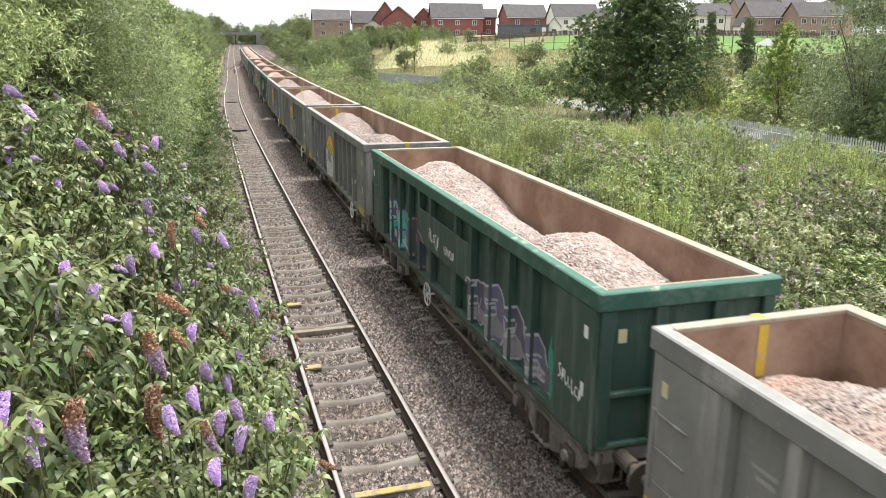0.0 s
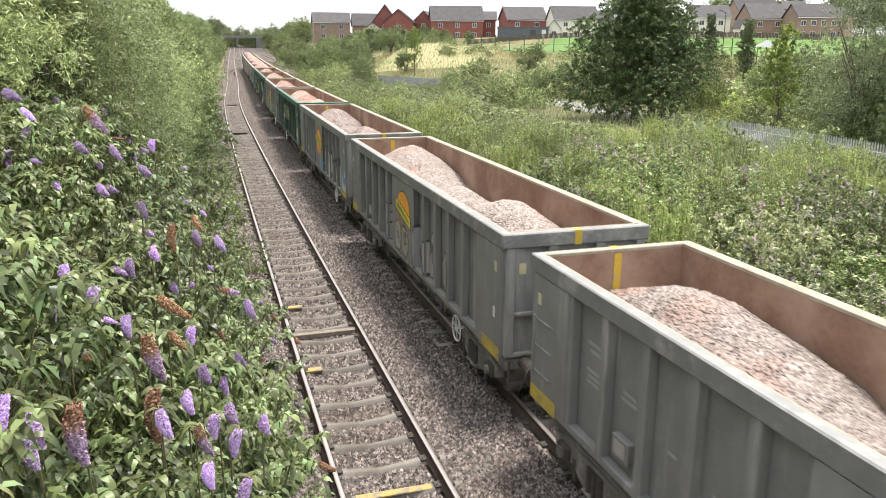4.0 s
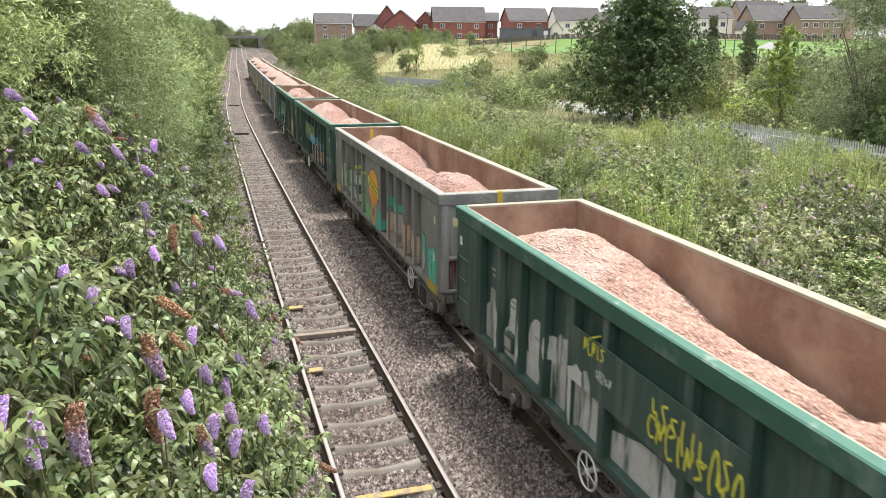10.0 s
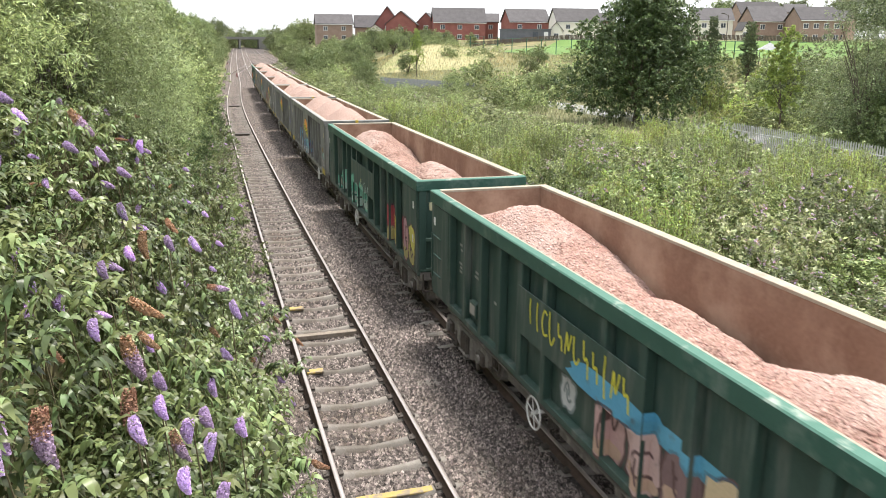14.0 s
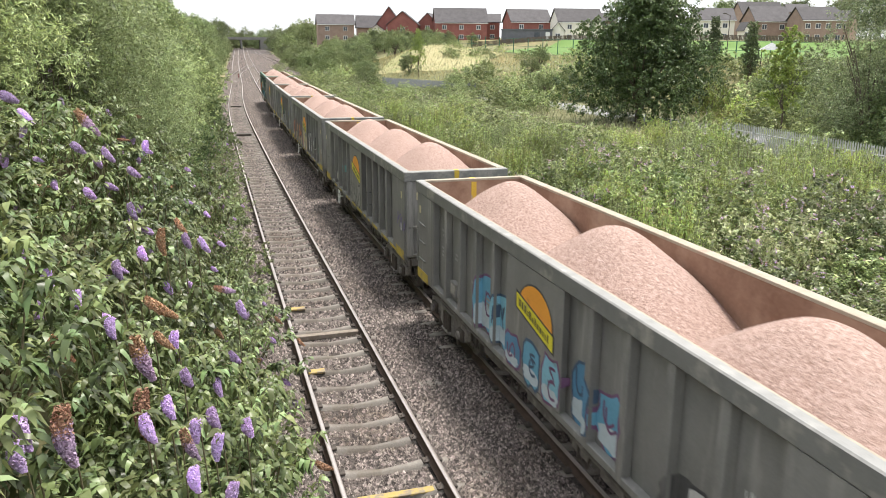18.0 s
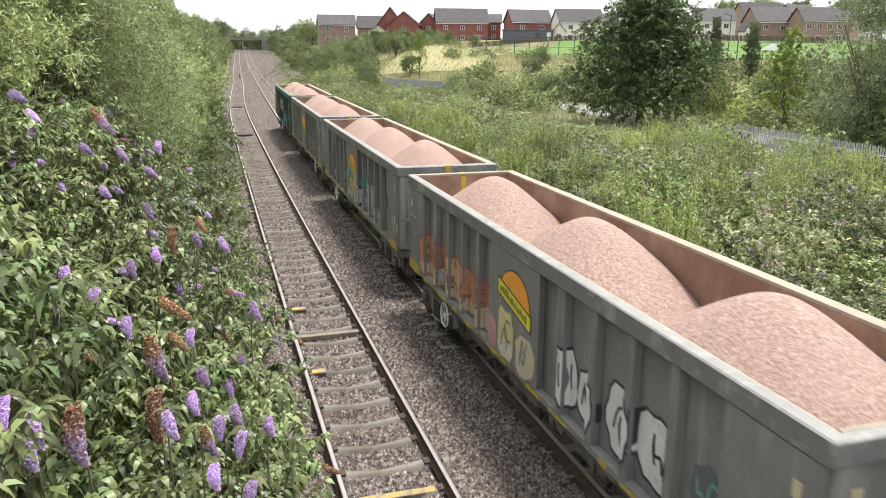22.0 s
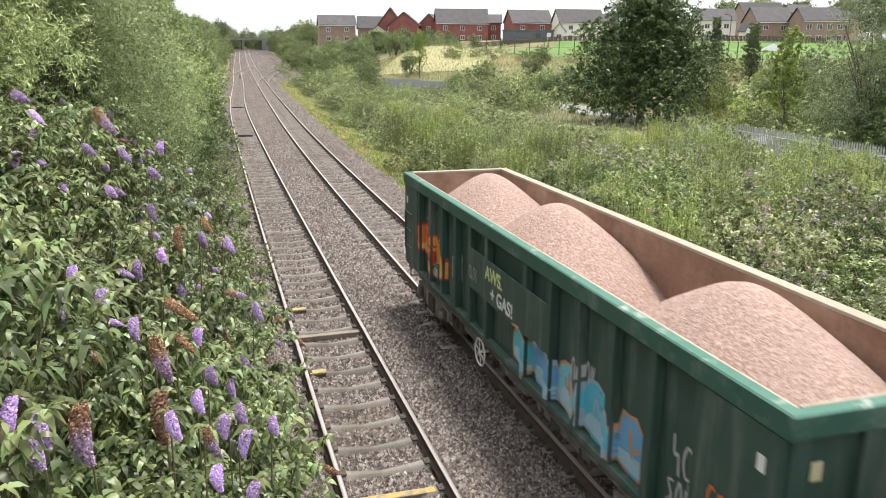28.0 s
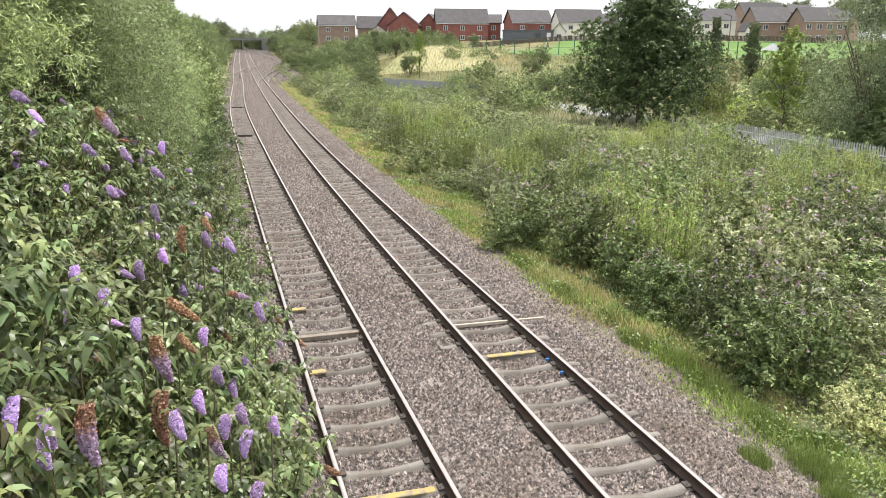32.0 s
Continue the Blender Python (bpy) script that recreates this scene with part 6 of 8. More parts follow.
def shrub(name, label, category, group, seed, w, h, leaves, size, mats, share=None, wood="stem", many=7, tall=False, slim=0.42, heads=0, twig=0.13):
    """A bush: thin stems and an uneven crown of small leaves in several clumps."""
    rng = np.random.default_rng(seed)
    root = thing(name, label, category, group)
    part("branch_frame", stems(rng, many, h * 0.8, w * 0.36, 0.03 if not tall else 0.05), M[wood], root)
    lobes = []
    for i in range(11):
        a, q = rng.uniform(0, 6.28), w * 0.33 * rng.uniform(0.1, 1.0)
        r = w * rng.uniform(0.14, 0.26)
        lobes.append((q * math.cos(a), q * math.sin(a), h * rng.uniform(0.28, 0.80), r, r, r * rng.uniform(0.7, 1.25)))
    for i in range(5):
        a, q = rng.uniform(0, 6.28), w * rng.uniform(0.28, 0.42)
        r = w * rng.uniform(0.08, 0.13)
        lobes.append((q * math.cos(a), q * math.sin(a), h * rng.uniform(0.2, 0.45), r, r, r * 1.1))
    for i in range(6):
        a, q = rng.uniform(0, 6.28), w * 0.3 * rng.uniform(0.1, 1.0)
        lobes.append((q * math.cos(a), q * math.sin(a), h * rng.uniform(0.80, 1.02), w * 0.05, w * 0.05, h * 0.14))
    p, d, a = sprays(rng, lobes, leaves, 0.68, twig * w, 26)
    p[:, 2] = np.maximum(p[:, 2], -0.1)
    part("crown", leaf_cloud("crown", p, d, size, size * slim, rng, None, mats=[M[m] for m in mats], share=share, along=a), None, root)
    if heads:
        # withered flower spikes standing out of the crown
        c = p[np.argsort(-(p[:, 2] + rng.normal(0, 0.45 * h, len(p))))[:heads]]
        way = np.stack([rng.normal(0, 0.7, heads), rng.normal(0, 0.7, heads), rng.uniform(-0.1, 0.9, heads)], 1)
        way /= np.linalg.norm(way, axis=1)[:, None]
        u = rng.random((heads, 34))
        q = c[:, None] + way[:, None] * (0.05 + 0.2 * u)[..., None] + rng.normal(0, 0.013, (heads, 34, 3))
        tagged(part("withered_bloom", leaf_cloud("withered_bloom", q.reshape(-1, 3), np.repeat(way, 34, 0), 0.036, 0.028, rng, None, droop=0, mats=[M["dull"], M["spent"], M["purple"]], share=(0.5, 0.3, 0.2)), None, root, "dull mauve and brown flower spikes"), kind="stuff")
    return root


def tree(name, label, category, group, seed, w, h, base, leaves, size, mats, share=None, trunk_r=0.14, lobes=22, wide=0.42, shell=0.5, drop=0.0, clump=(0.10, 0.19), slim=0.5, twig=0.11, lift=0.4):
    """A tree: tapered trunk, spreading limbs and a crown of many leaf clumps with gaps."""
    rng = np.random.default_rng(seed)
    root = thing(name, label, category, group)
    part("trunk", stems(rng, 8, h * 0.62, w * 0.27, trunk_r, trunk=max(0.4, base)), M["bark"], root)
    ls = []
    for i in range(lobes):
        a, u = rng.uniform(0, 6.28), rng.random()
        z = base + (h - base) * (0.1 + 0.82 * u)
        prof = math.sin(math.pi * min(1, 0.18 + 0.82 * u) ** 0.8) ** 0.7
        q = w * wide * prof * rng.uniform(0.15, 1.0) ** 0.6
        r = w * rng.uniform(*clump)
        ls.append((q * math.cos(a), q * math.sin(a), z, r, r, r * rng.uniform(0.7, 1.1)))
    p, d, al = sprays(rng, ls, leaves, shell, twig * w, 26, lift)
    part("crown", leaf_cloud("crown", p, d, size, size * slim, rng, None, mats=[M[m] for m in mats], share=share, droop=0.3 + drop, along=al), None, root)
    return root


def plant(src, x, y, s, turn, dz=0.0, tall=1.0):
    ob = copy_thing(src, pose(x, y, ground_z(x, y) + dz, 0, 0, turn))
    ob.scale = (s, s, s * tall)
    return ob


# --- scrub on the low land beyond the train ---
SCRUB = [shrub("scrub_bush", "dense green bramble and buddleia bush beside the line", "bush", "lineside scrub", 20 + i, 3.0, 2.3 + 0.12 * i, 5600, 0.13,
               [("scrub", "scrub2", "scrub4"), ("scrub2", "scrub", "scrub3"), ("scrub3", "scrub", "scrub4"), ("scrub4", "scrub", "scrub2"), ("scrub4", "scrub2", "scrub"), ("scrub", "scrub4", "scrub3")][i], (0.55, 0.25, 0.20), heads=(14, 6, 34, 20, 10, 40)[i]) for i in range(6)]
FARSCRUB = [shrub("scrub_bush", "rough green scrub bush on low ground", "bush", "lineside scrub", 40 + i, 4.4, 2.3, 3900, 0.21,
                  [("scrub", "scrub3", "scrub2"), ("scrub3", "scrub2", "scrub"), ("scrub4", "scrub", "scrub3"), ("scrub2", "scrub", "scrub3")][i], (0.5, 0.3, 0.2), heads=(8, 16, 6, 4)[i], twig=0.10) for i in range(4)]


# close to the ballast: dense small-leaved bramble, front shade put into the dark leaf mix
NEARSCRUB = [shrub("scrub_bush", "dense bramble and buddleia thicket beside the ballast, front shade put into its dark leaves", "bush", "lineside scrub", 50 + i, 3.1, 2.3 + 0.15 * i, 9500, 0.13,
                   [("bud", "scrub4", "scrub2"), ("bud", "scrub4", "scrub"), ("bud", "scrub4", "scrub2")][i], (0.52, 0.33, 0.15), heads=(26, 44, 30)[i]) for i in range(3)]

def scatter_scrub():
    rng = random.Random(8)
    used = set()

    def place(src, x, y, s, tall=1.0):
        if src not in used:
            used.add(src)
            src.matrix_basis = pose(x, y, ground_z(x, y) - 0.1, 0, 0, rng.uniform(0, 360))
            src.scale = (s, s, s * tall)
        else:
            plant(src, x, y, s, rng.uniform(0, 360), -0.1, tall)

    y = 8.0
    while y < 205:
        near_row = y < 36
        edge = t2x(y) + 5.25 - 0.4 * (1 - smooth(18, 24, y)) + 0.55 * math.sin(y * 0.45) + 0.1 * (1 - smooth(14, 22, y)) + 1.5 * (1 - smooth(10, 13, y)) + 0.5 * smooth(60, 90, y)
        x, row = edge, 0
        while x < edge + (19 if y < 116 else 11):
            near = near_row and x < 19
            src = rng.choice(NEARSCRUB if near and row == 0 and y < 27 else SCRUB if near else FARSCRUB)
            if src in SCRUB:
                # patches of one kind
                src = SCRUB[int(3 + 1.5 * (math.sin(0.42 * x + 1) + math.sin(0.31 * y)) + rng.uniform(-0.8, 0.8)) % 6]
            s = rng.uniform(0.66, 0.95) if row == 0 else rng.uniform(0.8, 1.2) if near else rng.uniform(0.75, 1.1) * (1 if y < 116 else 1.35)
            low = 1.0 - 0.22 * smooth(19, 24, x) * (y < 45) - 0.12 * (y >= 36) - 0.3 * smooth(13, 16, x - edge) * (y >= 38) - 0.2 * smooth(44, 54, y) * smooth(21, 26, x) * (y < 90)
            place(src, x + rng.uniform(-0.5, 0.5), y + rng.uniform(-0.6, 0.6), s, low * rng.uniform(0.52, 1.08))
            x += rng.uniform(2.1, 2.7) if near else 3.6 if y < 116 else 4.6
            row += 1
        y += 2.2 if near_row else 3.4 if y < 70 else 4.6 if y < 116 else 7.0


scatter_scrub()
for _x, _y, _s in ((27.9, 41.2, 0.9), (28.2, 39.0, 0.85), (27.6, 36.6, 0.7), (27.7, 31.0, 0.6), (27.2, 27.4, 0.75), (26.8, 24.6, 0.8)):
    plant(FARSCRUB[3 if _y > 30 else 1], _x, _y, _s, 40 * _x, -0.1, 1.25)



def herb(seed, mats, share):
    """A clump of tall upright weeds: thin stems set with narrow leaves all the way up."""
    rng = np.random.default_rng(seed)
    root = thing("willowherb_clump", "tall upright light green weeds among the scrub", "weeds", "tall weeds in the scrub")
    bm = bmesh.new()
    P, D = [], []
    for i in range(34):
        a, q = rng.uniform(0, 6.28), 0.85 * math.sqrt(rng.random())
        x, y, h = q * math.cos(a), q * math.sin(a), rng.uniform(1.5, 2.2) * (1.05 - 0.25 * q)
        lx, ly = rng.normal(0, 0.1, 2)
        tube(bm, (x, y, -0.1), (x + lx, y + ly, h), 0.008, 0.004, 4, caps=False)
        m = 95
        t = 0.25 + 0.78 * rng.random(m) ** 0.8
        g = rng.uniform(0, 6.28, m)
        r = 0.13 * (1.1 - 0.85 * t)
        P.append(np.stack([x + lx * t + r * np.cos(g), y + ly * t + r * np.sin(g), h * t], 1))
        D.append(np.stack([np.cos(g), np.sin(g), 0.3 + 0 * g], 1))
    tagged(part("stem", bm, M["stem"], root), kind="stuff")
    part("foliage", leaf_cloud("foliage", np.concatenate(P), np.concatenate(D), 0.11, 0.028, rng, None, droop=-0.4, mats=[M[m] for m in mats], share=share), None, root)
    return root


# the grey and willow leaves put pale glints into the colour mix
HERBS = [herb(86, ("scrub2", "lime", "scrub3"), (0.5, 0.15, 0.35)), herb(87, ("scrub", "willow", "scrub3"), (0.4, 0.3, 0.3)), herb(88, ("lime", "scrub2", "straw"), (0.4, 0.4, 0.2))]


def scatter_herbs():
    rng = random.Random(31)
    fresh = list(HERBS)
    spots = [(13.8, 23.6), (13.0, 21.3), (12.3, 19.4), (12.4, 21.2), (18.5, 28.3), (20.9, 30.2), (23.7, 32.5), (26.0, 33.8), (23.4, 34.9), (26.6, 37.9), (23.4, 27.0), (25.6, 28.2), (24.2, 25.3), (26.3, 26.3), (20.2, 23.7), (23.5, 22.8), (13.0, 67.2), (14.0, 60.8), (15.5, 57.8), (16.2, 52.8), (17.4, 50.4), (12.5, 47.7), (16.4, 43.4), (16.9, 40.3), (18.0, 38.6), (12.4, 40.1), (12.9, 34.3), (13.4, 31.2), (14.6, 29.3), (18.8, 36.0), (21.8, 37.7), (25.6, 40.2), (16.2, 23.5), (18.3, 24.2), (22.3, 27.3), (28.0, 31.0)]
    for x, y in spots:
        for k in range(3):
            xx, yy, s = x + rng.uniform(-1.1, 1.1), y + rng.uniform(-1.1, 1.1), rng.uniform(1.0, 1.3)
            src = HERBS[(0, 0, 1, 2)[int(3.99 * rng.random())]]
            if fresh:
                src = fresh.pop()
                src.matrix_basis = pose(xx, yy, ground_z(xx, yy))
                src.scale = (s, s, s)
            else:
                plant(src, xx, yy, s, rng.uniform(0, 360), 0.0, rng.uniform(0.95, 1.15))


scatter_herbs()

# --- the oak, and the trees beyond the scrub ---
oak = tree("oak_tree", "dark green spreading oak tree by the road", "tree", "", 61, 14.6, 12.6, 1.1, 80000, 0.26, ("oakleaf", "scrub4"), (0.93, 0.07), 0.26, 90, 0.44, clump=(0.08, 0.15), twig=0.07)
oak.matrix_basis = pose(37.9, 63.8, ground_z(37.9, 63.8))
oak.scale = (0.96, 0.96, 0.96)
POPLAR = tree("lineside_tree", "pale green willow tree on the cutting side", "tree", "trees along the cutting", 62, 4.6, 6.4, 0.8, 32000, 0.115, ("willow", "scrub2", "scrub4"), (0.6, 0.25, 0.15), 0.035, 60, 0.42, clump=(0.05, 0.12), slim=0.17, twig=0.12)
SALLOW = tree("lineside_tree", "grey-green sallow tree on the cutting side", "tree", "trees along the cutting", 63, 5.2, 5.4, 0.5, 32000, 0.115, ("willow", "scrub2", "scrub4"), (0.5, 0.2, 0.3), 0.035, 60, 0.43, clump=(0.05, 0.12), slim=0.17, twig=0.12)
LEFT = tree("lineside_tree", "pale green willow tree on the cutting side", "tree", "trees along the cutting", 69, 5.0, 6.2, 0.4, 13000, 0.17, ("willow", "scrub2", "scrub4"), (0.38, 0.2, 0.42), 0.07, 30, 0.42, clump=(0.07, 0.16), slim=0.36)
LEFT2 = tree("lineside_tree", "grey-green sallow tree on the cutting side", "tree", "trees along the cutting", 70, 5.4, 5.2, 0.3, 13000, 0.17, ("scrub", "oakleaf", "scrub4"), (0.3, 0.3, 0.4), 0.07, 28, 0.44, clump=(0.07, 0.16), slim=0.36)
HEDGE = tree("far_tree", "far mixed green tree", "tree", "far trees", 64, 8.0, 7.5, 0.6, 11000, 0.26, ("far", "scrub", "scrub4"), (0.5, 0.2, 0.3), 0.16, 46, 0.42, shell=0.3, clump=(0.06, 0.14))
HEDGE2 = tree("far_tree", "far mixed green tree", "tree", "far trees", 65, 9.0, 6.0, 0.4, 11000, 0.26, ("scrub", "far", "scrub4"), (0.3, 0.4, 0.3), 0.16, 46, 0.44, shell=0.3, clump=(0.06, 0.14))
LIME = tree("young_tree", "young yellow-green tree with thin pale stems", "tree", "", 66, 3.6, 6.8, 1.9, 6000, 0.19, ("lime", "scrub2"), (0.9, 0.1), 0.05, 34, 0.36, shell=0.2, clump=(0.08, 0.15))
SPIRE = tree("conifer_tree", "narrow dark conifer by the field", "tree", "conifers by the field", 67, 3.4, 8.2, 0.2, 15000, 0.19, ("conifer", "scrub4"), (0.7, 0.3), 0.12, 70, 0.24, shell=0.3, clump=(0.10, 0.20))

BIRCH = tree("grey_tree", "tall grey-green tree beside the palisade fence", "tree", "", 68, 9.0, 12.5, 0.8, 40000, 0.15, ("willow", "birch", "scrub3"), (0.45, 0.35, 0.2), 0.10, 80, 0.42, shell=0.35, clump=(0.06, 0.13), slim=0.36)
THICKET = tree("dark_tree", "dense dark green broadleaf tree behind the palisade fence", "tree", "", 71, 5.6, 5.4, 0.3, 20000, 0.15, ("oakleaf", "scrub4"), (0.6, 0.4), 0.08, 50, 0.42, shell=0.5, clump=(0.08, 0.16), twig=0.08)
HILL = shrub("hillside_shrub", "rough grey-green shrub on the slope below the field", "bush", "shrubs on the slope", 81, 6.0, 3.2, 1900, 0.36, ("scrub", "scrub2", "scrub3"), (0.45, 0.3, 0.25))
HILL2 = shrub("hillside_shrub", "rough olive shrub on the slope below the field", "bush", "shrubs on the slope", 82, 6.5, 2.6, 1900, 0.36, ("scrub", "scrub4", "scrub2"), (0.5, 0.3, 0.2))
GORSE = shrub("roadside_bush", "rough yellow-green bush at the edge of the road", "bush", "bushes by the road", 83, 4.4, 2.4, 3200, 0.24, ("lime", "scrub2", "straw"), (0.4, 0.4, 0.2))

_first = set()


def put(src, x, y, s=1.0, turn=0.0, dz=-0.1, tall=1.0):
    if src not in _first:
        _first.add(src)
        src.matrix_basis = pose(x, y, ground_z(x, y) + dz, 0, 0, turn)
        src.scale = (s, s, s * tall)
        return src
    return plant(src, x, y, s, turn, dz, tall)


def place_trees():
    rng = random.Random(12)
    # left side of the cutting
    for x, y, s in ((-1.7, 24.5, 0.5), (-1.2, 29.0, 0.45), (-0.8, 34.0, 0.45), (-0.4, 40.0, 0.5), (0.0, 47.0, 0.5), (0.2, 55.0, 0.55), (0.4, 64.0, 0.55)):
        put(THICKET, x, y, s, rng.uniform(0, 360), -0.2)
    for x, y, s in ((-3.4, 12.0, 0.9), (-4.8, 10.5, 1.0), (-2.5, 15.5, 0.8), (-4.2, 14.0, 1.0), (-2.2, 19.0, 0.85), (-6.0, 12.5, 1.15), (-6.5, 16.5, 1.3), (-7.8, 14.0, 1.3), (-3.0, 18.0, 1.0), (-2.0, 23.0, 0.9)):
        put(SALLOW if rng.random() < 0.5 else POPLAR, x, y, s, rng.uniform(0, 360), -0.2)
    y = 17.5
    i = 0
    while y < 300:
        x = t1x(y) - (3.4 if y < 30 else 2.7 if y < 44 else 2.5) - 0.4 * math.sin(y * 0.4)
        near_src = (POPLAR, SALLOW) if y < 44 else (LEFT, LEFT2)
        put(near_src[i % 2], x - 1.5 + rng.uniform(-0.5, 0.5), y, rng.uniform(0.62, 1.1), rng.uniform(0, 360), -0.2)
        put(near_src[1 - i % 2], x - 5.2 + rng.uniform(-0.8, 0.8), y + 1.5, rng.uniform(1.0, 1.3), rng.uniform(0, 360), -0.2)
        if y < 45:
            put(POPLAR, x - 9 + rng.uniform(-1, 1), y + 1.0, rng.uniform(1.2, 1.5), rng.uniform(0, 360), -0.2)
        y += 3.4 if y < 50 else 6.5 if y < 120 else 12
        i += 1
    # far trees on the other side of the line and along the hill
    for k in range(16):
        y = 150 + 17 * k
        x = t2x(y) + 13 + rng.uniform(-1.5, 2.5)
        put(HEDGE if k % 2 else HEDGE2, x, y, rng.uniform(0.9, 1.3) * (0.8 if y < 270 else 1), rng.uniform(0, 360))
        put(HEDGE2 if k % 2 else HEDGE, x + 9, y + 6, rng.uniform(1.1, 1.5) * (0.55 if y < 270 else 1), rng.uniform(0, 360))
    for x, y, s in ((34, 176, 0.85), (40, 168, 0.7), (46, 186, 0.8), (30, 150, 0.7), (27, 136, 0.6), (36, 140, 0.55), (52, 190, 0.6), (58, 196, 0.55), (64, 203, 0.5), (70, 205, 0.5), (24, 118, 0.6), (44, 122, 0.55), (50, 118, 0.5), (56, 128, 0.5), (60, 112, 0.5), (48, 100, 0.6), (54, 96, 0.6), (42, 93, 0.55), (33, 104, 0.5)):
        put(HEDGE if rng.random() < 0.5 else HEDGE2, x, y, s, rng.uniform(0, 360))
    for x, y, s in ((45, 46, 0.9), (48, 52, 0.9), (52, 58, 0.9), (43, 40, 0.85), (40, 33, 0.8), (46, 36, 1.0), (38, 28, 0.75), (50, 44, 1.05), (37, 24, 0.8), (56, 66, 0.8), (60, 72, 0.8), (64, 78, 0.7), (50, 70, 0.7)):
        put(HEDGE2 if rng.random() < 0.5 else HEDGE, x, y, s, rng.uniform(0, 360))
    for k in range(12):
        put(HEDGE if k % 2 else HEDGE2, -12 + 7 * k, 400 + 9 * (k % 3), rng.uniform(1.2, 1.55), rng.uniform(0, 360))
    for x, y, s in ((36.6, 33.4, 0.85), (38.8, 37.0, 0.9), (34.6, 28.6, 0.85)):
        put(THICKET, x, y, s, rng.uniform(0, 360))
    for x, y, s in ((39.3, 39.2, 0.92), (43.5, 43.5, 1.1)):
        put(BIRCH, x, y, s, rng.uniform(0, 360))
    for k in range(34):
        y = rng.uniform(20, 64)
        x = 30.6 + 12 * rng.random() + 0.12 * (y - 20)
        if y > 46 and x < 42:
            continue
        put(HILL if k % 2 else HILL2, x, y, rng.uniform(0.45, 0.75), rng.uniform(0, 360), -0.15)
    for k in range(70):
        y = rng.uniform(168, 270)
        x = t2x(y) + 9.0 + 34 * rng.random() ** 1.3
        if abs(x - 47) < 13 and abs(y - 156) < 19 or 0.75 * x + 0.66 * y > 186:
            continue
        put(HEDGE if k % 2 else HEDGE2, x, y, rng.uniform(0.42, 0.72), rng.uniform(0, 360))
    for k in range(9):
        put(HILL if k % 2 else HILL2, 36 + 24 * rng.random(), 142 + 30 * rng.random(), rng.uniform(0.4, 0.75), rng.uniform(0, 360), -0.1, 0.8)
    # rough growth on the slope between the road and the field
    for k in range(120):
        x, y = rng.uniform(40, 104), rng.uniform(52, 160)
        r = 0.75 * x + 0.66 * y
        if not (90 < r < 146 - 0.06 * x) or (abs(x - 46) < 13 and abs(y - 156) < 20):
            continue
        put(HILL if k % 3 else HILL2, x, y, rng.uniform(0.7, 1.25), rng.uniform(0, 360), -0.15, rng.uniform(0.6, 1.0))
    for x, y, s in ((126, 214, 1.6), (134, 218, 1.65), (152, 212, 1.7), (161, 208, 1.8), (170, 202, 1.7), (178, 190, 1.75), (182, 176, 1.7), (176, 164, 1.6), (44, 262, 1.0), (62, 256, 1.1), (35, 214, 0.8), (40, 212, 0.75), (45, 213, 0.8), (50, 214, 0.7), (55, 212, 0.62), (61, 207, 0.5)):
        put(HEDGE if s > 1.5 or y < 190 else HEDGE2, x, y, s, rng.uniform(0, 360))
    for k in range(13):
        put(HEDGE if k % 3 else HEDGE2, 33 + 2.6 * k + rng.uniform(-0.8, 0.8), 214 - 0.35 * k + rng.uniform(-3, 3), rng.uniform(0.6, 0.85), rng.uniform(0, 360), -0.2, rng.uniform(0.75, 1.05))
    for k in range(16):
        put(HEDGE if k % 2 else HEDGE2, -6 + 3.6 * k, 402 + 5 * (k % 3), rng.uniform(0.9, 1.2), rng.uniform(0, 360), -0.2, rng.uniform(0.9, 1.15))
    for k in range(22):
        x, y = 31 + 15 * rng.random(), 76 + 32 * rng.random()
        if y > 90 or x < 36:
            put(HILL if k % 3 else HILL2, x, y, rng.uniform(0.5, 0.85), rng.uniform(0, 360), -0.15)
    for x, y, s in ((33.2, 76.5, 0.7), (35.6, 80.0, 0.65), (31.6, 80.5, 0.8), (36.0, 86.5, 0.8), (46.0, 92.0, 0.9), (45.6, 84.0, 0.7), (29.8, 74.0, 0.55)):
        put(HILL2 if s > 0.68 else HILL, x, y, s, rng.uniform(0, 360), -0.15)
    for x, y, s, tall in ((43.2, 57.4, 0.9, 0.8), (45.6, 59.0, 1.0, 0.9), (47.4, 56.2, 1.0, 0.8), (41.6, 55.0, 0.8, 0.7), (49.6, 61.0, 1.1, 0.9), (44.4, 62.5, 0.8, 1.9), (36.2, 58.6, 0.55, 0.8)):
        put(GORSE, x, y, s, rng.uniform(0, 360), -0.1, tall)
    put(LIME, 39.9, 47.4, 1.2, 20)
    put(LIME, 36.4, 135.2, 0.9, 130, -0.1, 1.35)
    put(SPIRE, 78.0, 110.0, 1.0, 10)
    put(SPIRE, 73.0, 94.5, 1.05, 80)


place_trees()
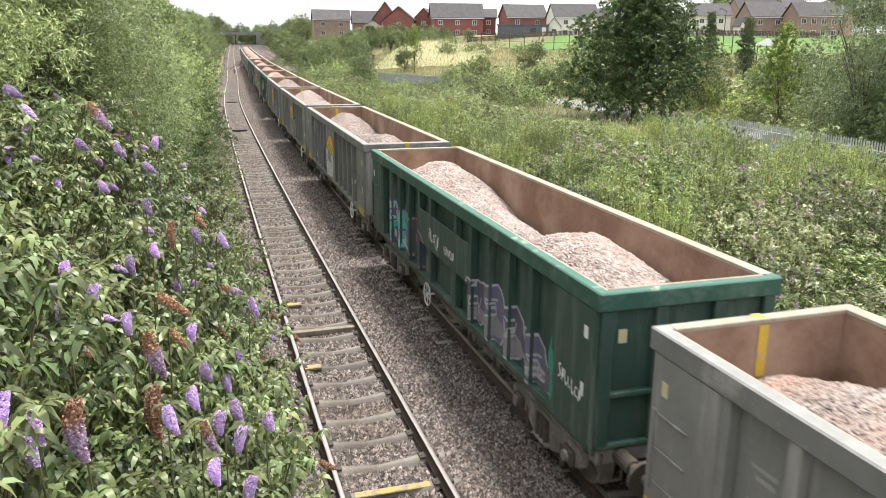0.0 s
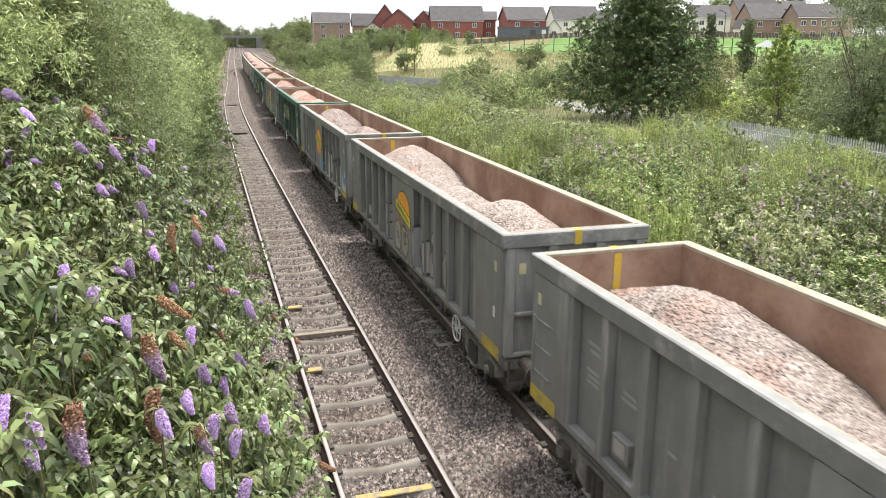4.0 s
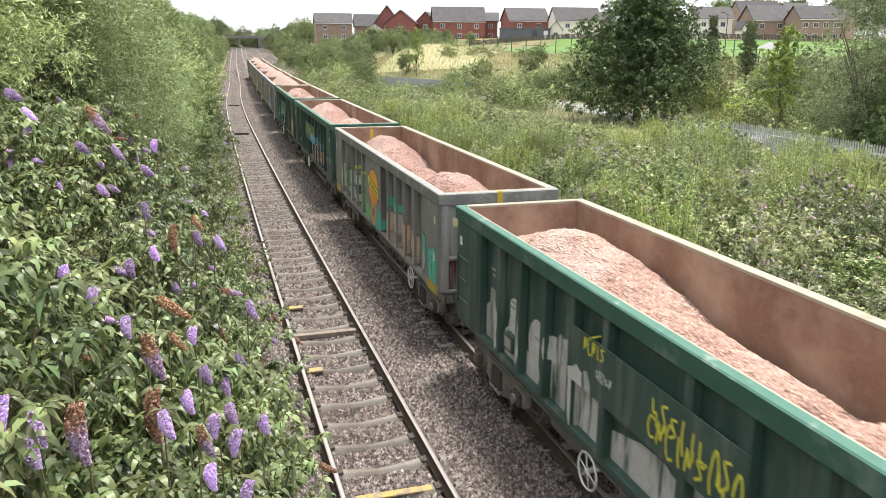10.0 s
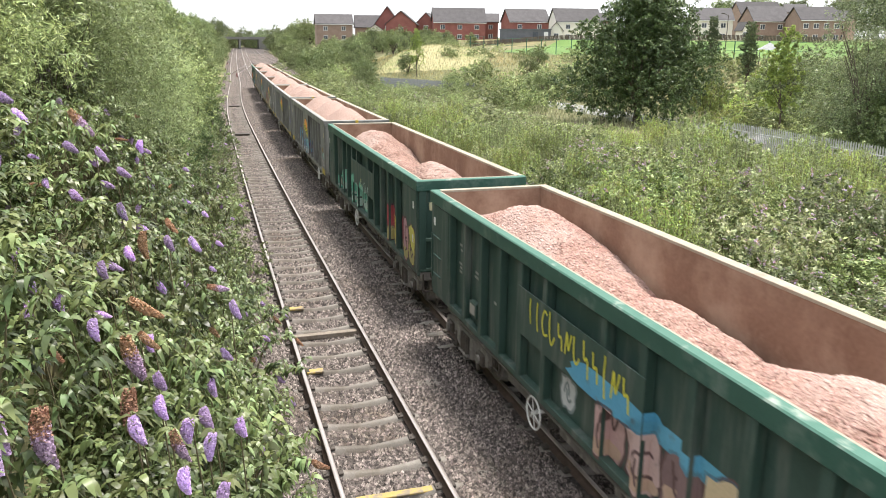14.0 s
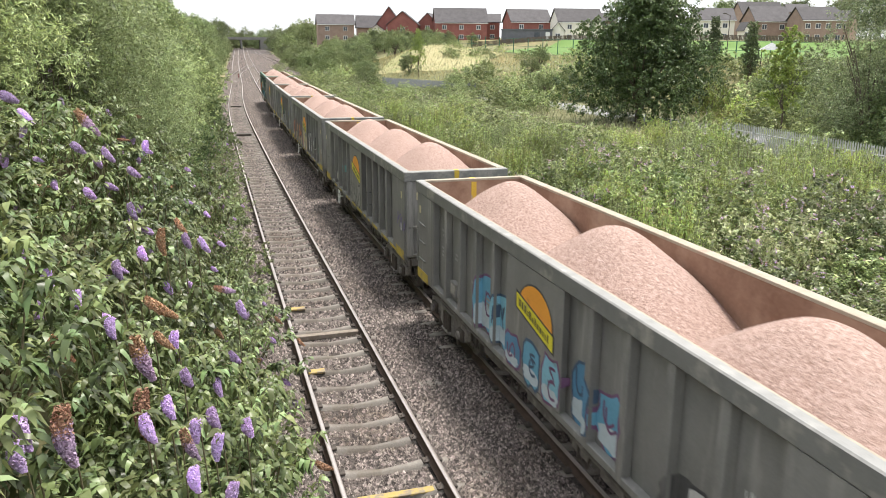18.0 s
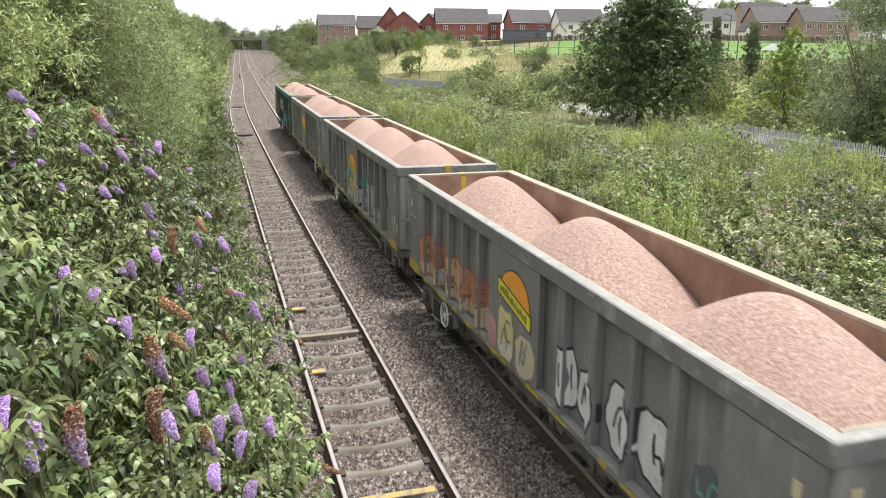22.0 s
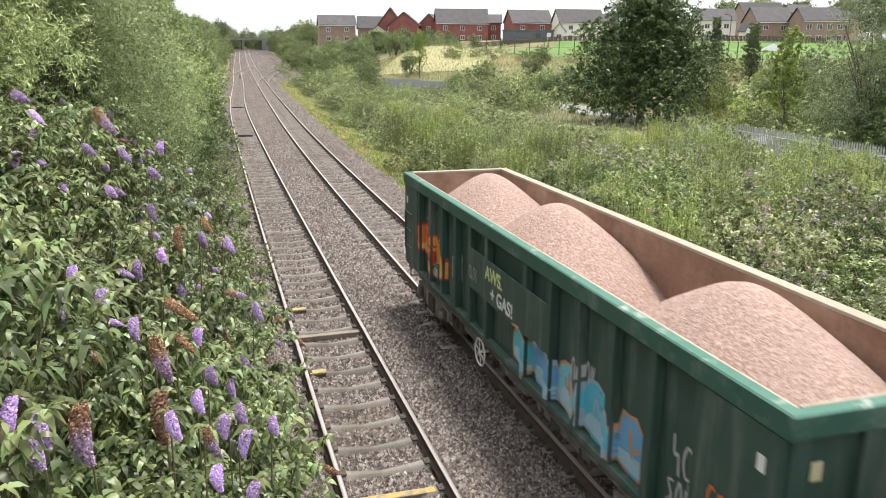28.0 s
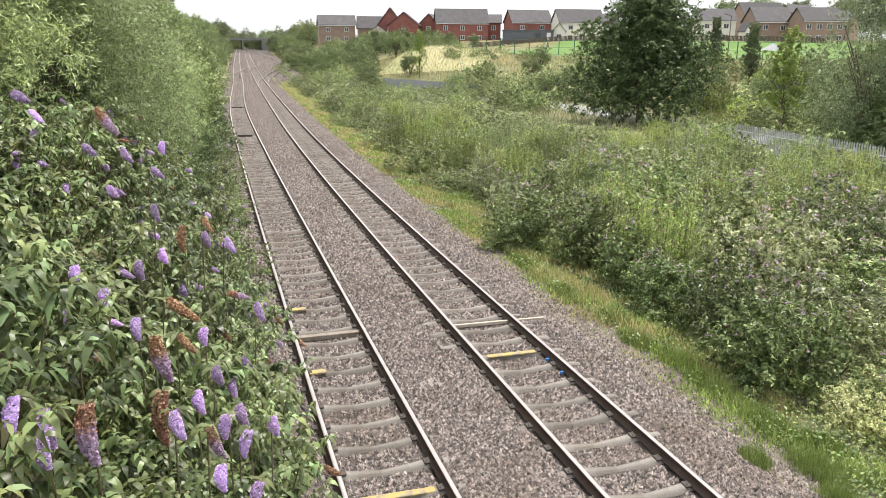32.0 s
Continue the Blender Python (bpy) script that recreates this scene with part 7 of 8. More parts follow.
# ---------- houses, field, fences, bridge ----------


def house(label, x, y, w, d, eaves, roof_h, turn, wall, gable_front=False, windows=2):
    z = ground_z(x, y) - 0.2
    wall_h = max(1.8, eaves - z)
    root = thing("house", label, "house", "houses on the hill", at=pose(x, y, z, 0, 0, turn))
    a, b = w / 2, d / 2
    bm = bmesh.new()
    v = [bm.verts.new(p) for p in ((-a, -b, -1), (a, -b, -1), (a, b, -1), (-a, b, -1), (-a, -b, wall_h), (a, -b, wall_h), (a, b, wall_h), (-a, b, wall_h))]
    for f in ((0, 1, 5, 4), (1, 2, 6, 5), (2, 3, 7, 6), (3, 0, 4, 7)):
        bm.faces.new([v[i] for i in f])
    if gable_front:
        r = [bm.verts.new((0, -b, wall_h + roof_h)), bm.verts.new((0, b, wall_h + roof_h))]
        bm.faces.new((v[4], v[5], r[0]))
        bm.faces.new((v[6], v[7], r[1]))
    else:
        r = [bm.verts.new((-a, 0, wall_h + roof_h)), bm.verts.new((a, 0, wall_h + roof_h))]
        bm.faces.new((v[7], v[4], r[0]))
        bm.faces.new((v[5], v[6], r[1]))
    part("wall", bm, M[wall], root)
    o, t = 0.35, 0.18
    for s in (-1, 1):
        bm = bmesh.new()
        if gable_front:
            k = (roof_h / a)
            q = [(0, -b - o, wall_h + roof_h), (0, b + o, wall_h + roof_h), (s * (a + o), b + o, wall_h - o * k), (s * (a + o), -b - o, wall_h - o * k)]
        else:
            k = (roof_h / b)
            q = [(-a - o, 0, wall_h + roof_h), (a + o, 0, wall_h + roof_h), (a + o, s * (b + o), wall_h - o * k), (-a - o, s * (b + o), wall_h - o * k)]
        lo = [bm.verts.new(Vector(p) + Vector((0, 0, 0.02))) for p in q]
        hi = [bm.verts.new(Vector(p) + Vector((0, 0, t))) for p in q]
        bm.faces.new(lo)
        bm.faces.new(hi)
        for i in range(4):
            bm.faces.new((lo[i], lo[(i + 1) % 4], hi[(i + 1) % 4], hi[i]))
        bmesh.ops.recalc_face_normals(bm, faces=bm.faces)
        part("roof", bm, M["tile"], root)
    rows = [wall_h - 1.5] + ([wall_h - 4.1] if wall_h > 4.2 else [])
    for zz in rows:
        for i in range(windows):
            wx = -a + w * (i + 0.5) / windows
            fr = part("window", boxed(wx - 0.65, wx + 0.65, -b - 0.05, -b + 0.02, zz - 0.62, zz + 0.62), M["white"], root, "white-framed window")
            for p in (-1, 1):
                part("pane", boxed(wx + p * 0.3 - 0.25, wx + p * 0.3 + 0.25, -b - 0.075, -b - 0.045, zz - 0.52, zz + 0.52), M["glass"], fr)
    if not gable_front and w > 9:
        part("fascia", boxed(-a - 0.3, a + 0.3, -b - o - 0.02, -b - o + 0.06, wall_h - o * (roof_h / b) - 0.12, wall_h - o * (roof_h / b) + 0.06), M["white"], root)
    return root


# x, y, height of the eaves, length, depth, height of the roof, turn, wall, gable to the front, windows in a row
HOUSES = [
    ("B", 40.5, 248.7, 12.01, 10.9, 7, 2.66, -4, "buff", False, 2),
    ("B", 52.7, 256.6, 11.31, 7.8, 7, 3.48, -8, "buff", False, 1),
    ("W", 50.9, 236.6, 9.63, 5.7, 5, 1.94, -12, "render", True, 1),
    ("R", 55.6, 239.6, 12.02, 7.2, 8, 4.72, -17, "brick", True, 1),
    ("R", 57.3, 228.9, 11.65, 8.6, 8, 3.44, -20, "brick", True, 1),
    ("R", 66.2, 232.7, 12.34, 5.3, 8, 2.57, -26, "brick", True, 1),
    ("R", 72.5, 223.4, 12.37, 14.6, 8, 3.74, -11, "brick", False, 3),
    ("R", 83.8, 226.9, 12.62, 4.2, 7, 2.25, -20, "brick", False, 1),
    ("R", 90.5, 216.8, 12.63, 11.7, 8, 3.25, -3, "brick", False, 2),
    ("C", 101.1, 206.5, 12.53, 12.5, 8, 3.31, -8, "render", False, 2),
    ("P", 93.7, 202.3, 10.11, 3.3, 5, 1.92, -25, "render", True, 1),
    ("B", 113.7, 211.3, 12.99, 4.3, 7, 2.03, -28, "buff", False, 1),
    ("C", 128.6, 183.3, 12.79, 9.6, 8, 2.82, -21, "render", False, 2),
    ("B", 150.8, 194.2, 14.78, 11.6, 8, 3.33, -12, "buff", False, 2),
    ("B", 137.2, 173.1, 12.38, 9.1, 8, 3.40, -11, "buff", False, 2),
    ("P", 128.5, 169.8, 10.43, 1.3, 5, 1.33, -17, "render", True, 1),
    ("B", 143.3, 162.8, 12.47, 10.0, 8, 2.88, -14, "buff", False, 4),
    ("B", 152.0, 161.7, 12.57, 2.6, 7, 2.24, -59, "buff", False, 1),
    ("B", 161.0, 191.0, 15.46, 5.3, 8, 2.12, -30, "buff", False, 1),
]


def houses():
    words = {"R": "red brick house with grey tiled roof", "B": "buff brick house with grey tiled roof", "C": "cream rendered house with grey tiled roof", "W": "white gabled annexe below a red house", "P": "cream gabled porch of a rendered house"}
    for kind, x, y, eaves, w, d, roof_h, turn, wall, gable, windows in HOUSES:
        house(words[kind], x, y, w, d, eaves, roof_h, turn, wall, gable, windows)
    # the low dark building in front of the red house
    z = ground_z(85.7, 204.8)
    low = thing("flat_roofed_building", "low dark grey flat-roofed building with a white door", "building", at=pose(85.7, 204.8, z, 0, 0, -23))
    part("wall", boxed(-6.8, 6.8, -3, 3, -1, 2.6), M["slate"], low)
    part("roof", boxed(-7.0, 7.0, -3.2, 3.2, 2.6, 2.85), M["slate"], low)
    part("door", boxed(5.0, 6.1, -3.06, -2.98, 0, 2.1), M["white"], low, "white door")
    part("window", boxed(2.0, 3.4, -3.06, -2.98, 0.4, 2.0), M["glass"], low)


houses()


def sheet(name, corners, mat, label, category, n=24, lift=0.06):
    """A patch of the ground with its own surface, draped over the ground."""
    (ax, ay), (bx, by), (cx, cy), (dx, dy) = corners
    v, f = [], []
    for j in range(n + 1):
        for i in range(n + 1):
            u, w = i / n, j / n
            x = (ax * (1 - u) + bx * u) * (1 - w) + (dx * (1 - u) + cx * u) * w
            y = (ay * (1 - u) + by * u) * (1 - w) + (dy * (1 - u) + cy * u) * w
            v.append((x, y, ground_z(x, y) + lift))
    for j in range(n):
        for i in range(n):
            f.append((j * (n + 1) + i, j * (n + 1) + i + 1, (j + 1) * (n + 1) + i + 1, (j + 1) * (n + 1) + i))
    return tagged(new(name, mesh_arrays(name, v, f, mat, smooth=True)), label, category, kind="structure")


sheet("playing_field", [(62, 166), (101, 92), (154, 124), (92, 196)], M["lawn"], "bright mown playing field on the hill", "lawn", lift=0.12)
sheet("dry_bank", [(31, 150), (46, 132), (62, 158), (46, 176)], M["drybank"], "bank of dry yellow grass", "grass bank", lift=0.12)
sheet("road", [(22, 128), (37.4, 84), (42.6, 87), (27, 131)], M["asphalt"], "pale asphalt road behind the scrub", "road", lift=0.05)
sheet("road", [(37.4, 84), (38.6, 40), (44.0, 40), (42.6, 87)], M["asphalt"], "pale asphalt road behind the scrub", "road", lift=0.05)


def line_fence(name, label, pts, gap, post, pale_w, pale_h, mat, rails, posts_every, cat="fence", point=True, base=None):
    """A fence along a line of points: posts, rails and pales, each of its own."""
    root = thing(name, label, cat)
    pale = bmesh.new()
    if pale_w:
        box(pale, -pale_w / 2, pale_w / 2, -0.012, 0.012, 0.06, pale_h)
        if point:
            v = [pale.verts.new(p) for p in ((-pale_w / 2, 0, pale_h), (pale_w / 2, 0, pale_h), (0.0, 0, pale_h + 0.1))]
            pale.faces.new(v)
    pale_me = bpy.data.meshes.new("pale")
    pale.to_mesh(pale_me)
    pale.free()
    pale_me.materials.append(mat)
    post_me = bpy.data.meshes.new("post")
    b = boxed(-post, post, -post, post, -0.4, pale_h)
    b.to_mesh(post_me)
    b.free()
    post_me.materials.append(mat)
    for (x0, y0), (x1, y1) in zip(pts, pts[1:]):
        L = math.hypot(x1 - x0, y1 - y0)
        n = max(1, int(L / posts_every))
        turn = math.degrees(math.atan2(y1 - y0, x1 - x0))
        for i in range(n):
            xa, ya = x0 + (x1 - x0) * i / n, y0 + (y1 - y0) * i / n
            xb, yb = x0 + (x1 - x0) * (i + 1) / n, y0 + (y1 - y0) * (i + 1) / n
            za, zb = (ground_z(xa, ya), ground_z(xb, yb)) if base is None else (base, base)
            part("post", post_me, None, root).matrix_basis = pose(xa, ya, za, 0, 0, turn)
            for r in rails:
                part("fence_rail", tube(bmesh.new(), (xa, ya, za + r), (xb, yb, zb + r), 0.03, sides=4), mat, root)
            if pale_w:
                k = int(L / n / gap)
                for q in range(k):
                    w = (q + 0.5) / k
                    part("pale", pale_me, None, root).matrix_basis = pose(xa + (xb - xa) * w, ya + (yb - ya) * w, za + (zb - za) * w, 0, 0, turn)
    return root


line_fence("palisade_fence", "grey galvanised steel palisade fence with pointed pales", [(29.74, 40.3), (28.9, 25.5)], 0.16, 0.05, 0.07, 2.25, M["galv"], (0.4, 1.9), 2.75, base=-0.55)
line_fence("palisade_fence", "grey steel palisade fence along the road", [(27.5, 124.0), (36.5, 104.5)], 0.13, 0.05, 0.09, 1.6, M["greysteel"], (0.4, 1.3), 2.75)
line_fence("mesh_fence", "tall green steel mesh fence round the playing field", [(55.6, 172.0), (64, 160), (78.0, 146.0), (96, 110)], 0.4, 0.07, 0.0, 3.2, M["greenfence"], (0.2, 1.6, 3.1), 3.0)
line_fence("garden_fence", "dark timber garden fence behind the playing field", [(70, 205), (84, 200), (100, 192), (118, 172), (132, 146)], 0.3, 0.06, 0.24, 1.3, M["bark"], (0.4, 1.1), 3.0, point=False)


def street_lamp(x, y):
    root = thing("street_lamp", "dark slender street lamp post by the field", "street lamp", at=pose(x, y, ground_z(x, y)))
    part("post", tube(bmesh.new(), (0, 0, -0.3), (0, 0, 7.6), 0.09, 0.06), M["iron"], root)
    part("arm", tube(bmesh.new(), (0, 0, 7.5), (-0.9, 0, 7.8), 0.04), M["iron"], root)
    part("lamp_head", boxed(-1.4, -0.8, -0.12, 0.12, 7.75, 7.9, 0.03), M["iron"], root)


street_lamp(88.5, 121)


def pavilion(x, y):
    z = ground_z(x, y) + 0.4
    root = thing("pavilion_tent", "small white pavilion with a pointed roof on the field", "pavilion", at=pose(x, y, z, 0, 0, -30))
    for a in (-1.6, 1.6):
        for b in (-1.6, 1.6):
            part("post", tube(bmesh.new(), (a, b, -0.3), (a, b, 2.1), 0.06), M["iron"], root)
    bm = bmesh.new()
    bmesh.ops.create_cone(bm, cap_ends=True, segments=4, radius1=2.4, radius2=0.05, depth=1.1, matrix=Matrix.Translation((0, 0, 2.75)) @ Matrix.Rotation(math.pi / 4, 4, 'Z'))
    part("roof", bm, M["canvas"], root)


pavilion(86.0, 106.5)


def bridge():
    root = thing("road_bridge", "far grey concrete road bridge over the railway", "bridge")
    y, z = 384.0, rise(384)
    x = t2x(y)
    con = M["bridgecon"]
    part("deck", boxed(x - 26, x + 22, y, y + 9, z + 4.1, z + 4.6), con, root)
    part("parapet", boxed(x - 26, x + 22, y - 0.3, y, z + 4.2, z + 5.3), con, root)
    for a, b in ((x - 26, x - 8), (x + 7, x + 22)):
        part("abutment", boxed(a, b, y - 0.2, y + 9, z - 1, z + 4.1), con, root)
    part("pier", boxed(x - 1.9, x - 1.1, y, y + 8, z - 1, z + 4.1), con, root)


bridge()
# ---------- buddleia on the cutting side by the camera ----------


def blades(base, way, length, width, droop, rng):
    """Lance-shaped leaves: a midrib that bends down, two halves folded up from it."""
    n = len(base)
    way = way / (np.linalg.norm(way, axis=1)[:, None] + 1e-9)
    upv = np.array((0, 0, 1.0)) + rng.normal(0, 0.35, (n, 3))
    side = np.cross(way, upv)
    side /= np.linalg.norm(side, axis=1)[:, None] + 1e-9
    nrm = np.cross(side, way)
    L, W = length[:, None], width[:, None]
    dr = droop[:, None] * L
    down = np.array((0, 0, 1.0))
    p1 = base + way * L * 0.28 - down * dr * 0.06
    p2 = base + way * L * 0.64 - down * dr * 0.42
    tip = base + way * L * 0.93 - down * dr
    l1, r1 = p1 - side * W * 0.5 + nrm * W * 0.1, p1 + side * W * 0.5 + nrm * W * 0.1
    l2, r2 = p2 - side * W * 0.42 + nrm * W * 0.12, p2 + side * W * 0.42 + nrm * W * 0.02
    v = np.stack([base, l1, r1, l2, r2, tip], 1).reshape(-1, 3)
    k = 6 * np.arange(n)[:, None]
    f = np.stack([k + np.array((0, 1, 2)), k + np.array((1, 3, 2)), k + np.array((2, 3, 4)), k + np.array((3, 5, 4))], 1).reshape(-1, 3)
    return v, f


def panicle_mesh(name, mat, other, seed, length=0.22, r=0.043, n=1500, floret=0.014, split=0.0):
    """A tapered flower spike of many tiny florets, hanging from its stalk along -z."""
    rng = np.random.default_rng(seed)
    u = rng.random(n) ** 0.85
    a = rng.uniform(0, 6.28, n)
    rad = r * np.sin(np.pi * (0.14 + 0.78 * u)) ** 0.7 * (1.1 - 0.35 * u) * rng.uniform(0.45, 1.1, n) ** 0.5
    d = np.stack([np.cos(a), np.sin(a), np.full(n, -0.25)], 1)
    p = np.stack([rad * np.cos(a) + 0.02 * np.sin(u * 3), rad * np.sin(a), -u * length], 1)
    me = leaf_cloud(name, p, d, floret, floret * 0.85, rng, None, droop=0.1, up=0, mats=[mat, other], share=(0.93, 0.07) if other is not mat else (0.5, 0.5))
    if split:
        # withered from the stalk down to about the middle, still in flower at the tip
        me.polygons.foreach_set("material_index", (u + rng.normal(0, 0.08, n) < split).astype(np.int32))
    return me


PANICLE = {"p": [panicle_mesh("flower_panicle", M["purple"], M["fading"], 70 + i, 0.165 + 0.025 * i) for i in range(3)],
           "s": [panicle_mesh("flower_panicle", M["spent"], M["spent"], 75 + i, 0.22 + 0.03 * i, 0.034) for i in range(2)],
           "f": [panicle_mesh("flower_panicle", M["fading"], M["spent"], 79 + i, 0.24 + 0.03 * i, 0.037, split=0.4) for i in range(2)]}
FLOWER_LABEL = {"p": "fresh purple flower spike", "s": "withered brown flower spike", "f": "fading purple and brown flower spike"}


def buddleia(seed, h=2.3, w=1.9, n_stems=30, flowers=6):
    rng = np.random.default_rng(seed)
    root = thing("buddleia_bush", "buddleia bush with drooping leaves and purple flower spikes", "bush", "buddleia by the line")
    bm = bmesh.new()
    B, D, Ls, tips = [], [], [], []
    for i in range(n_stems):
        a = 6.283 * (i * 0.618 % 1) + rng.uniform(-0.2, 0.2)
        q = w * 0.5 * (0.12 + 0.95 * ((i + 0.5) / n_stems) ** 0.6)
        hh = h * (1.04 - 0.42 * (q / (w * 0.5)) ** 2) * rng.uniform(0.86, 1.08)
        c, s = math.cos(a), math.sin(a)
        pts = np.array([(0.08 * c, 0.08 * s, -0.3), (0.34 * q * c, 0.34 * q * s, 0.42 * hh), (0.72 * q * c, 0.72 * q * s, 0.80 * hh), (q * c, q * s, hh), (q * 1.17 * c, q * 1.17 * s, hh * 0.97)])
        pts[1:, :2] += rng.normal(0, 0.04, (4, 2))
        limb(bm, [tuple(p) for p in pts], 0.014, 0.004, 5)
        tips.append((pts[-1], pts[-1] - pts[-2]))
        runs = [(pts, 0.40, 24)]
        for k in range(4):
            t0 = rng.uniform(0.45, 0.9)
            j = min(3, int(t0 * 4))
            st = pts[j] + (pts[j + 1] - pts[j]) * (t0 * 4 - j)
            b = rng.uniform(0, 6.283)
            ln = rng.uniform(0.22, 0.42)
            en = st + np.array((math.cos(b) * ln * 0.8, math.sin(b) * ln * 0.8, ln * rng.uniform(0.1, 0.7)))
            runs.append((np.array([st, (st + en) / 2 + (0, 0, 0.03), en]), 0.1, 12))
        for pl, t0, cnt in runs:
            m = len(pl) - 1
            for k in range(cnt):
                t = t0 + (1 - t0) * (k // 2 + 0.5) / (cnt / 2)
                j = min(m - 1, int(t * m))
                p = pl[j] + (pl[j + 1] - pl[j]) * (t * m - j)
                g = 1.57 * (k // 2) + (3.14159 if k % 2 else 0) + rng.uniform(-0.5, 0.5)
                B.append(p)
                D.append((math.cos(g), math.sin(g), rng.uniform(-0.05, 0.65)))
                Ls.append(rng.uniform(0.095, 0.18) * (1.05 - 0.35 * t))
    part("branch_frame", bm, M["stem"], root)
    B, D, Ls = np.array(B), np.array(D), np.array(Ls)
    n = len(B)
    v, f = blades(B, D, Ls, Ls * rng.uniform(0.36, 0.52, n), rng.uniform(0.4, 1.3, n), rng)
    idx = np.repeat((rng.random(n) < 0.16).astype(int), 4)
    part("crown", mesh_arrays("crown", v, f, [M["bud"], M["budpale"]], idx, smooth=True), None, root)
    order = sorted(range(n_stems), key=lambda q: -tips[q][0][2])
    for q in range(flowers):
        p, d = tips[order[(q * 3 + seed) % n_stems]]
        kind = "ppsppf"[q % 6]
        ob = part("flower_panicle", PANICLE[kind][q % len(PANICLE[kind])], None, root, FLOWER_LABEL[kind])
        d = Vector(d).normalized() + Vector((0, 0, rng.uniform(-0.9, 0.1)))
        ob.matrix_basis = Matrix.Translation(Vector(p)) @ (-d).to_track_quat('Z', 'Y').to_matrix().to_4x4()
    return root


BUDS = [buddleia(90 + i, n_stems=(30, 20, 20, 20, 30)[i], flowers=(0, 5, 3, 6, 0)[i]) for i in range(5)]
SWAYING = []
_budfirst = set()


def put_bud(i, x, y, s, turn, top=None):
    src = BUDS[i]
    z = ground_z(x, y)
    tall = 1.0 if top is None else max(0.6, (top - z) / (2.35 * s))
    m = pose(x, y, z - 0.08, 0, 0, turn)
    if src not in _budfirst:
        _budfirst.add(src)
        ob = src
        ob.matrix_basis = m
    else:
        ob = copy_thing(src, m)
    ob.scale = (s, s, s * tall)
    return ob


def canopy_top(x, y):
    """Height to which the buddleias reach: a rounded bank that climbs away from the track."""
    return 2.15 + 3.25 * smooth(0.95, -2.3, x) + 0.25 * math.sin(1.9 * x + 1.1 * y) - 0.85 * smooth(9, 16, y) * smooth(-2.5, 0.5, x) - 1.3 * math.exp(-((x + 0.9) / 0.5) ** 2 - ((y - 3.7) / 0.6) ** 2)


def plant_buddleias():
    rng = random.Random(4)
    y = 2.6
    while y < 17:
        x = 0.08 if y > 4 else -0.05
        while x > -4.6 - 0.1 * y:
            xx, yy = x + rng.uniform(-0.2, 0.2), y + rng.uniform(-0.25, 0.25)
            if math.hypot(xx, yy) > 2.3:
                i = rng.choice((1, 2, 3) if yy > 6.8 else (0, 4))
                ob = put_bud(i, xx, yy, rng.uniform(0.72, 0.95), rng.uniform(0, 360), canopy_top(xx, yy) + rng.uniform(-0.15, 0.12))
                if yy < 11:
                    SWAYING.append((ob, xx, yy))
            x -= rng.uniform(0.75, 0.95) if y < 10 else rng.uniform(1.0, 1.3)
        y += 0.82 if y < 9 else 1.1
    # looser growth farther down the slope
    while y < 60:
        for k in range(3):
            xx = t1x(y) - 2.0 - 1.7 * k + rng.uniform(-0.4, 0.4)
            src = SCRUB[(int(y * 7) + k) % len(SCRUB)]
            if rng.random() < 0.4:
                put_bud(rng.choice((1, 2, 3)), xx, y, rng.uniform(0.8, 1.0), rng.uniform(0, 360))
            else:
                plant(src, xx, y, rng.uniform(0.5, 0.75), rng.uniform(0, 360), -0.15)
        y += 1.5 if y < 30 else 2.2


plant_buddleias()


def hang(flowers):
    """Large flower spikes at the outside of the bushes, each on the bush that stands nearest; x, y, z of the stalk, its lean and kind."""
    for i, (x, y, z, dx, dz, kind) in enumerate(flowers):
        ob, bx, by = min(SWAYING, key=lambda o: math.hypot(o[1] - x, o[2] - y))
        length = math.hypot(dx, dz)
        me = PANICLE[kind][i % len(PANICLE[kind])]
        full = max(0.8, min(1.35, length / 0.19))
        way = Vector((dx, -0.03, dz)).normalized()
        m = Matrix.Translation((x, y, z)) @ (-way).to_track_quat('Z', 'Y').to_matrix().to_4x4() @ Matrix.Diagonal((full * 1.12, full * 1.12, full * 1.06, 1))
        inv = (ob.matrix_basis @ Matrix.Identity(4)).inverted()
        part("flower_panicle", me, None, ob, FLOWER_LABEL[kind]).matrix_basis = inv @ m
        # its leafy stalk
        rng = np.random.default_rng(200 + i)
        bm = bmesh.new()
        limb(bm, [(x - dx * 0.5, y + 0.22, z - 0.7), (x - dx * 0.3, y + 0.12, z - 0.25), (x - dx * 0.2, y + 0.05, z - 0.02), (x, y, z)], 0.006, 0.004, 5)
        part("stalk", bm, M["stem"], ob).matrix_basis = inv
        b = np.array([(x - dx * 0.2, y + 0.05, z - 0.02)] * 8)
        g = rng.uniform(0, 6.28, 8)
        d = np.stack([np.cos(g), np.sin(g), rng.uniform(0.1, 0.7, 8)], 1)
        v, f = blades(b, d, rng.uniform(0.09, 0.15, 8), rng.uniform(0.03, 0.045, 8), rng.uniform(0.3, 1.0, 8), rng)
        part("leaf_whorl", mesh_arrays("leaf_whorl", v, f, M["bud"], smooth=True), None, ob).matrix_basis = inv


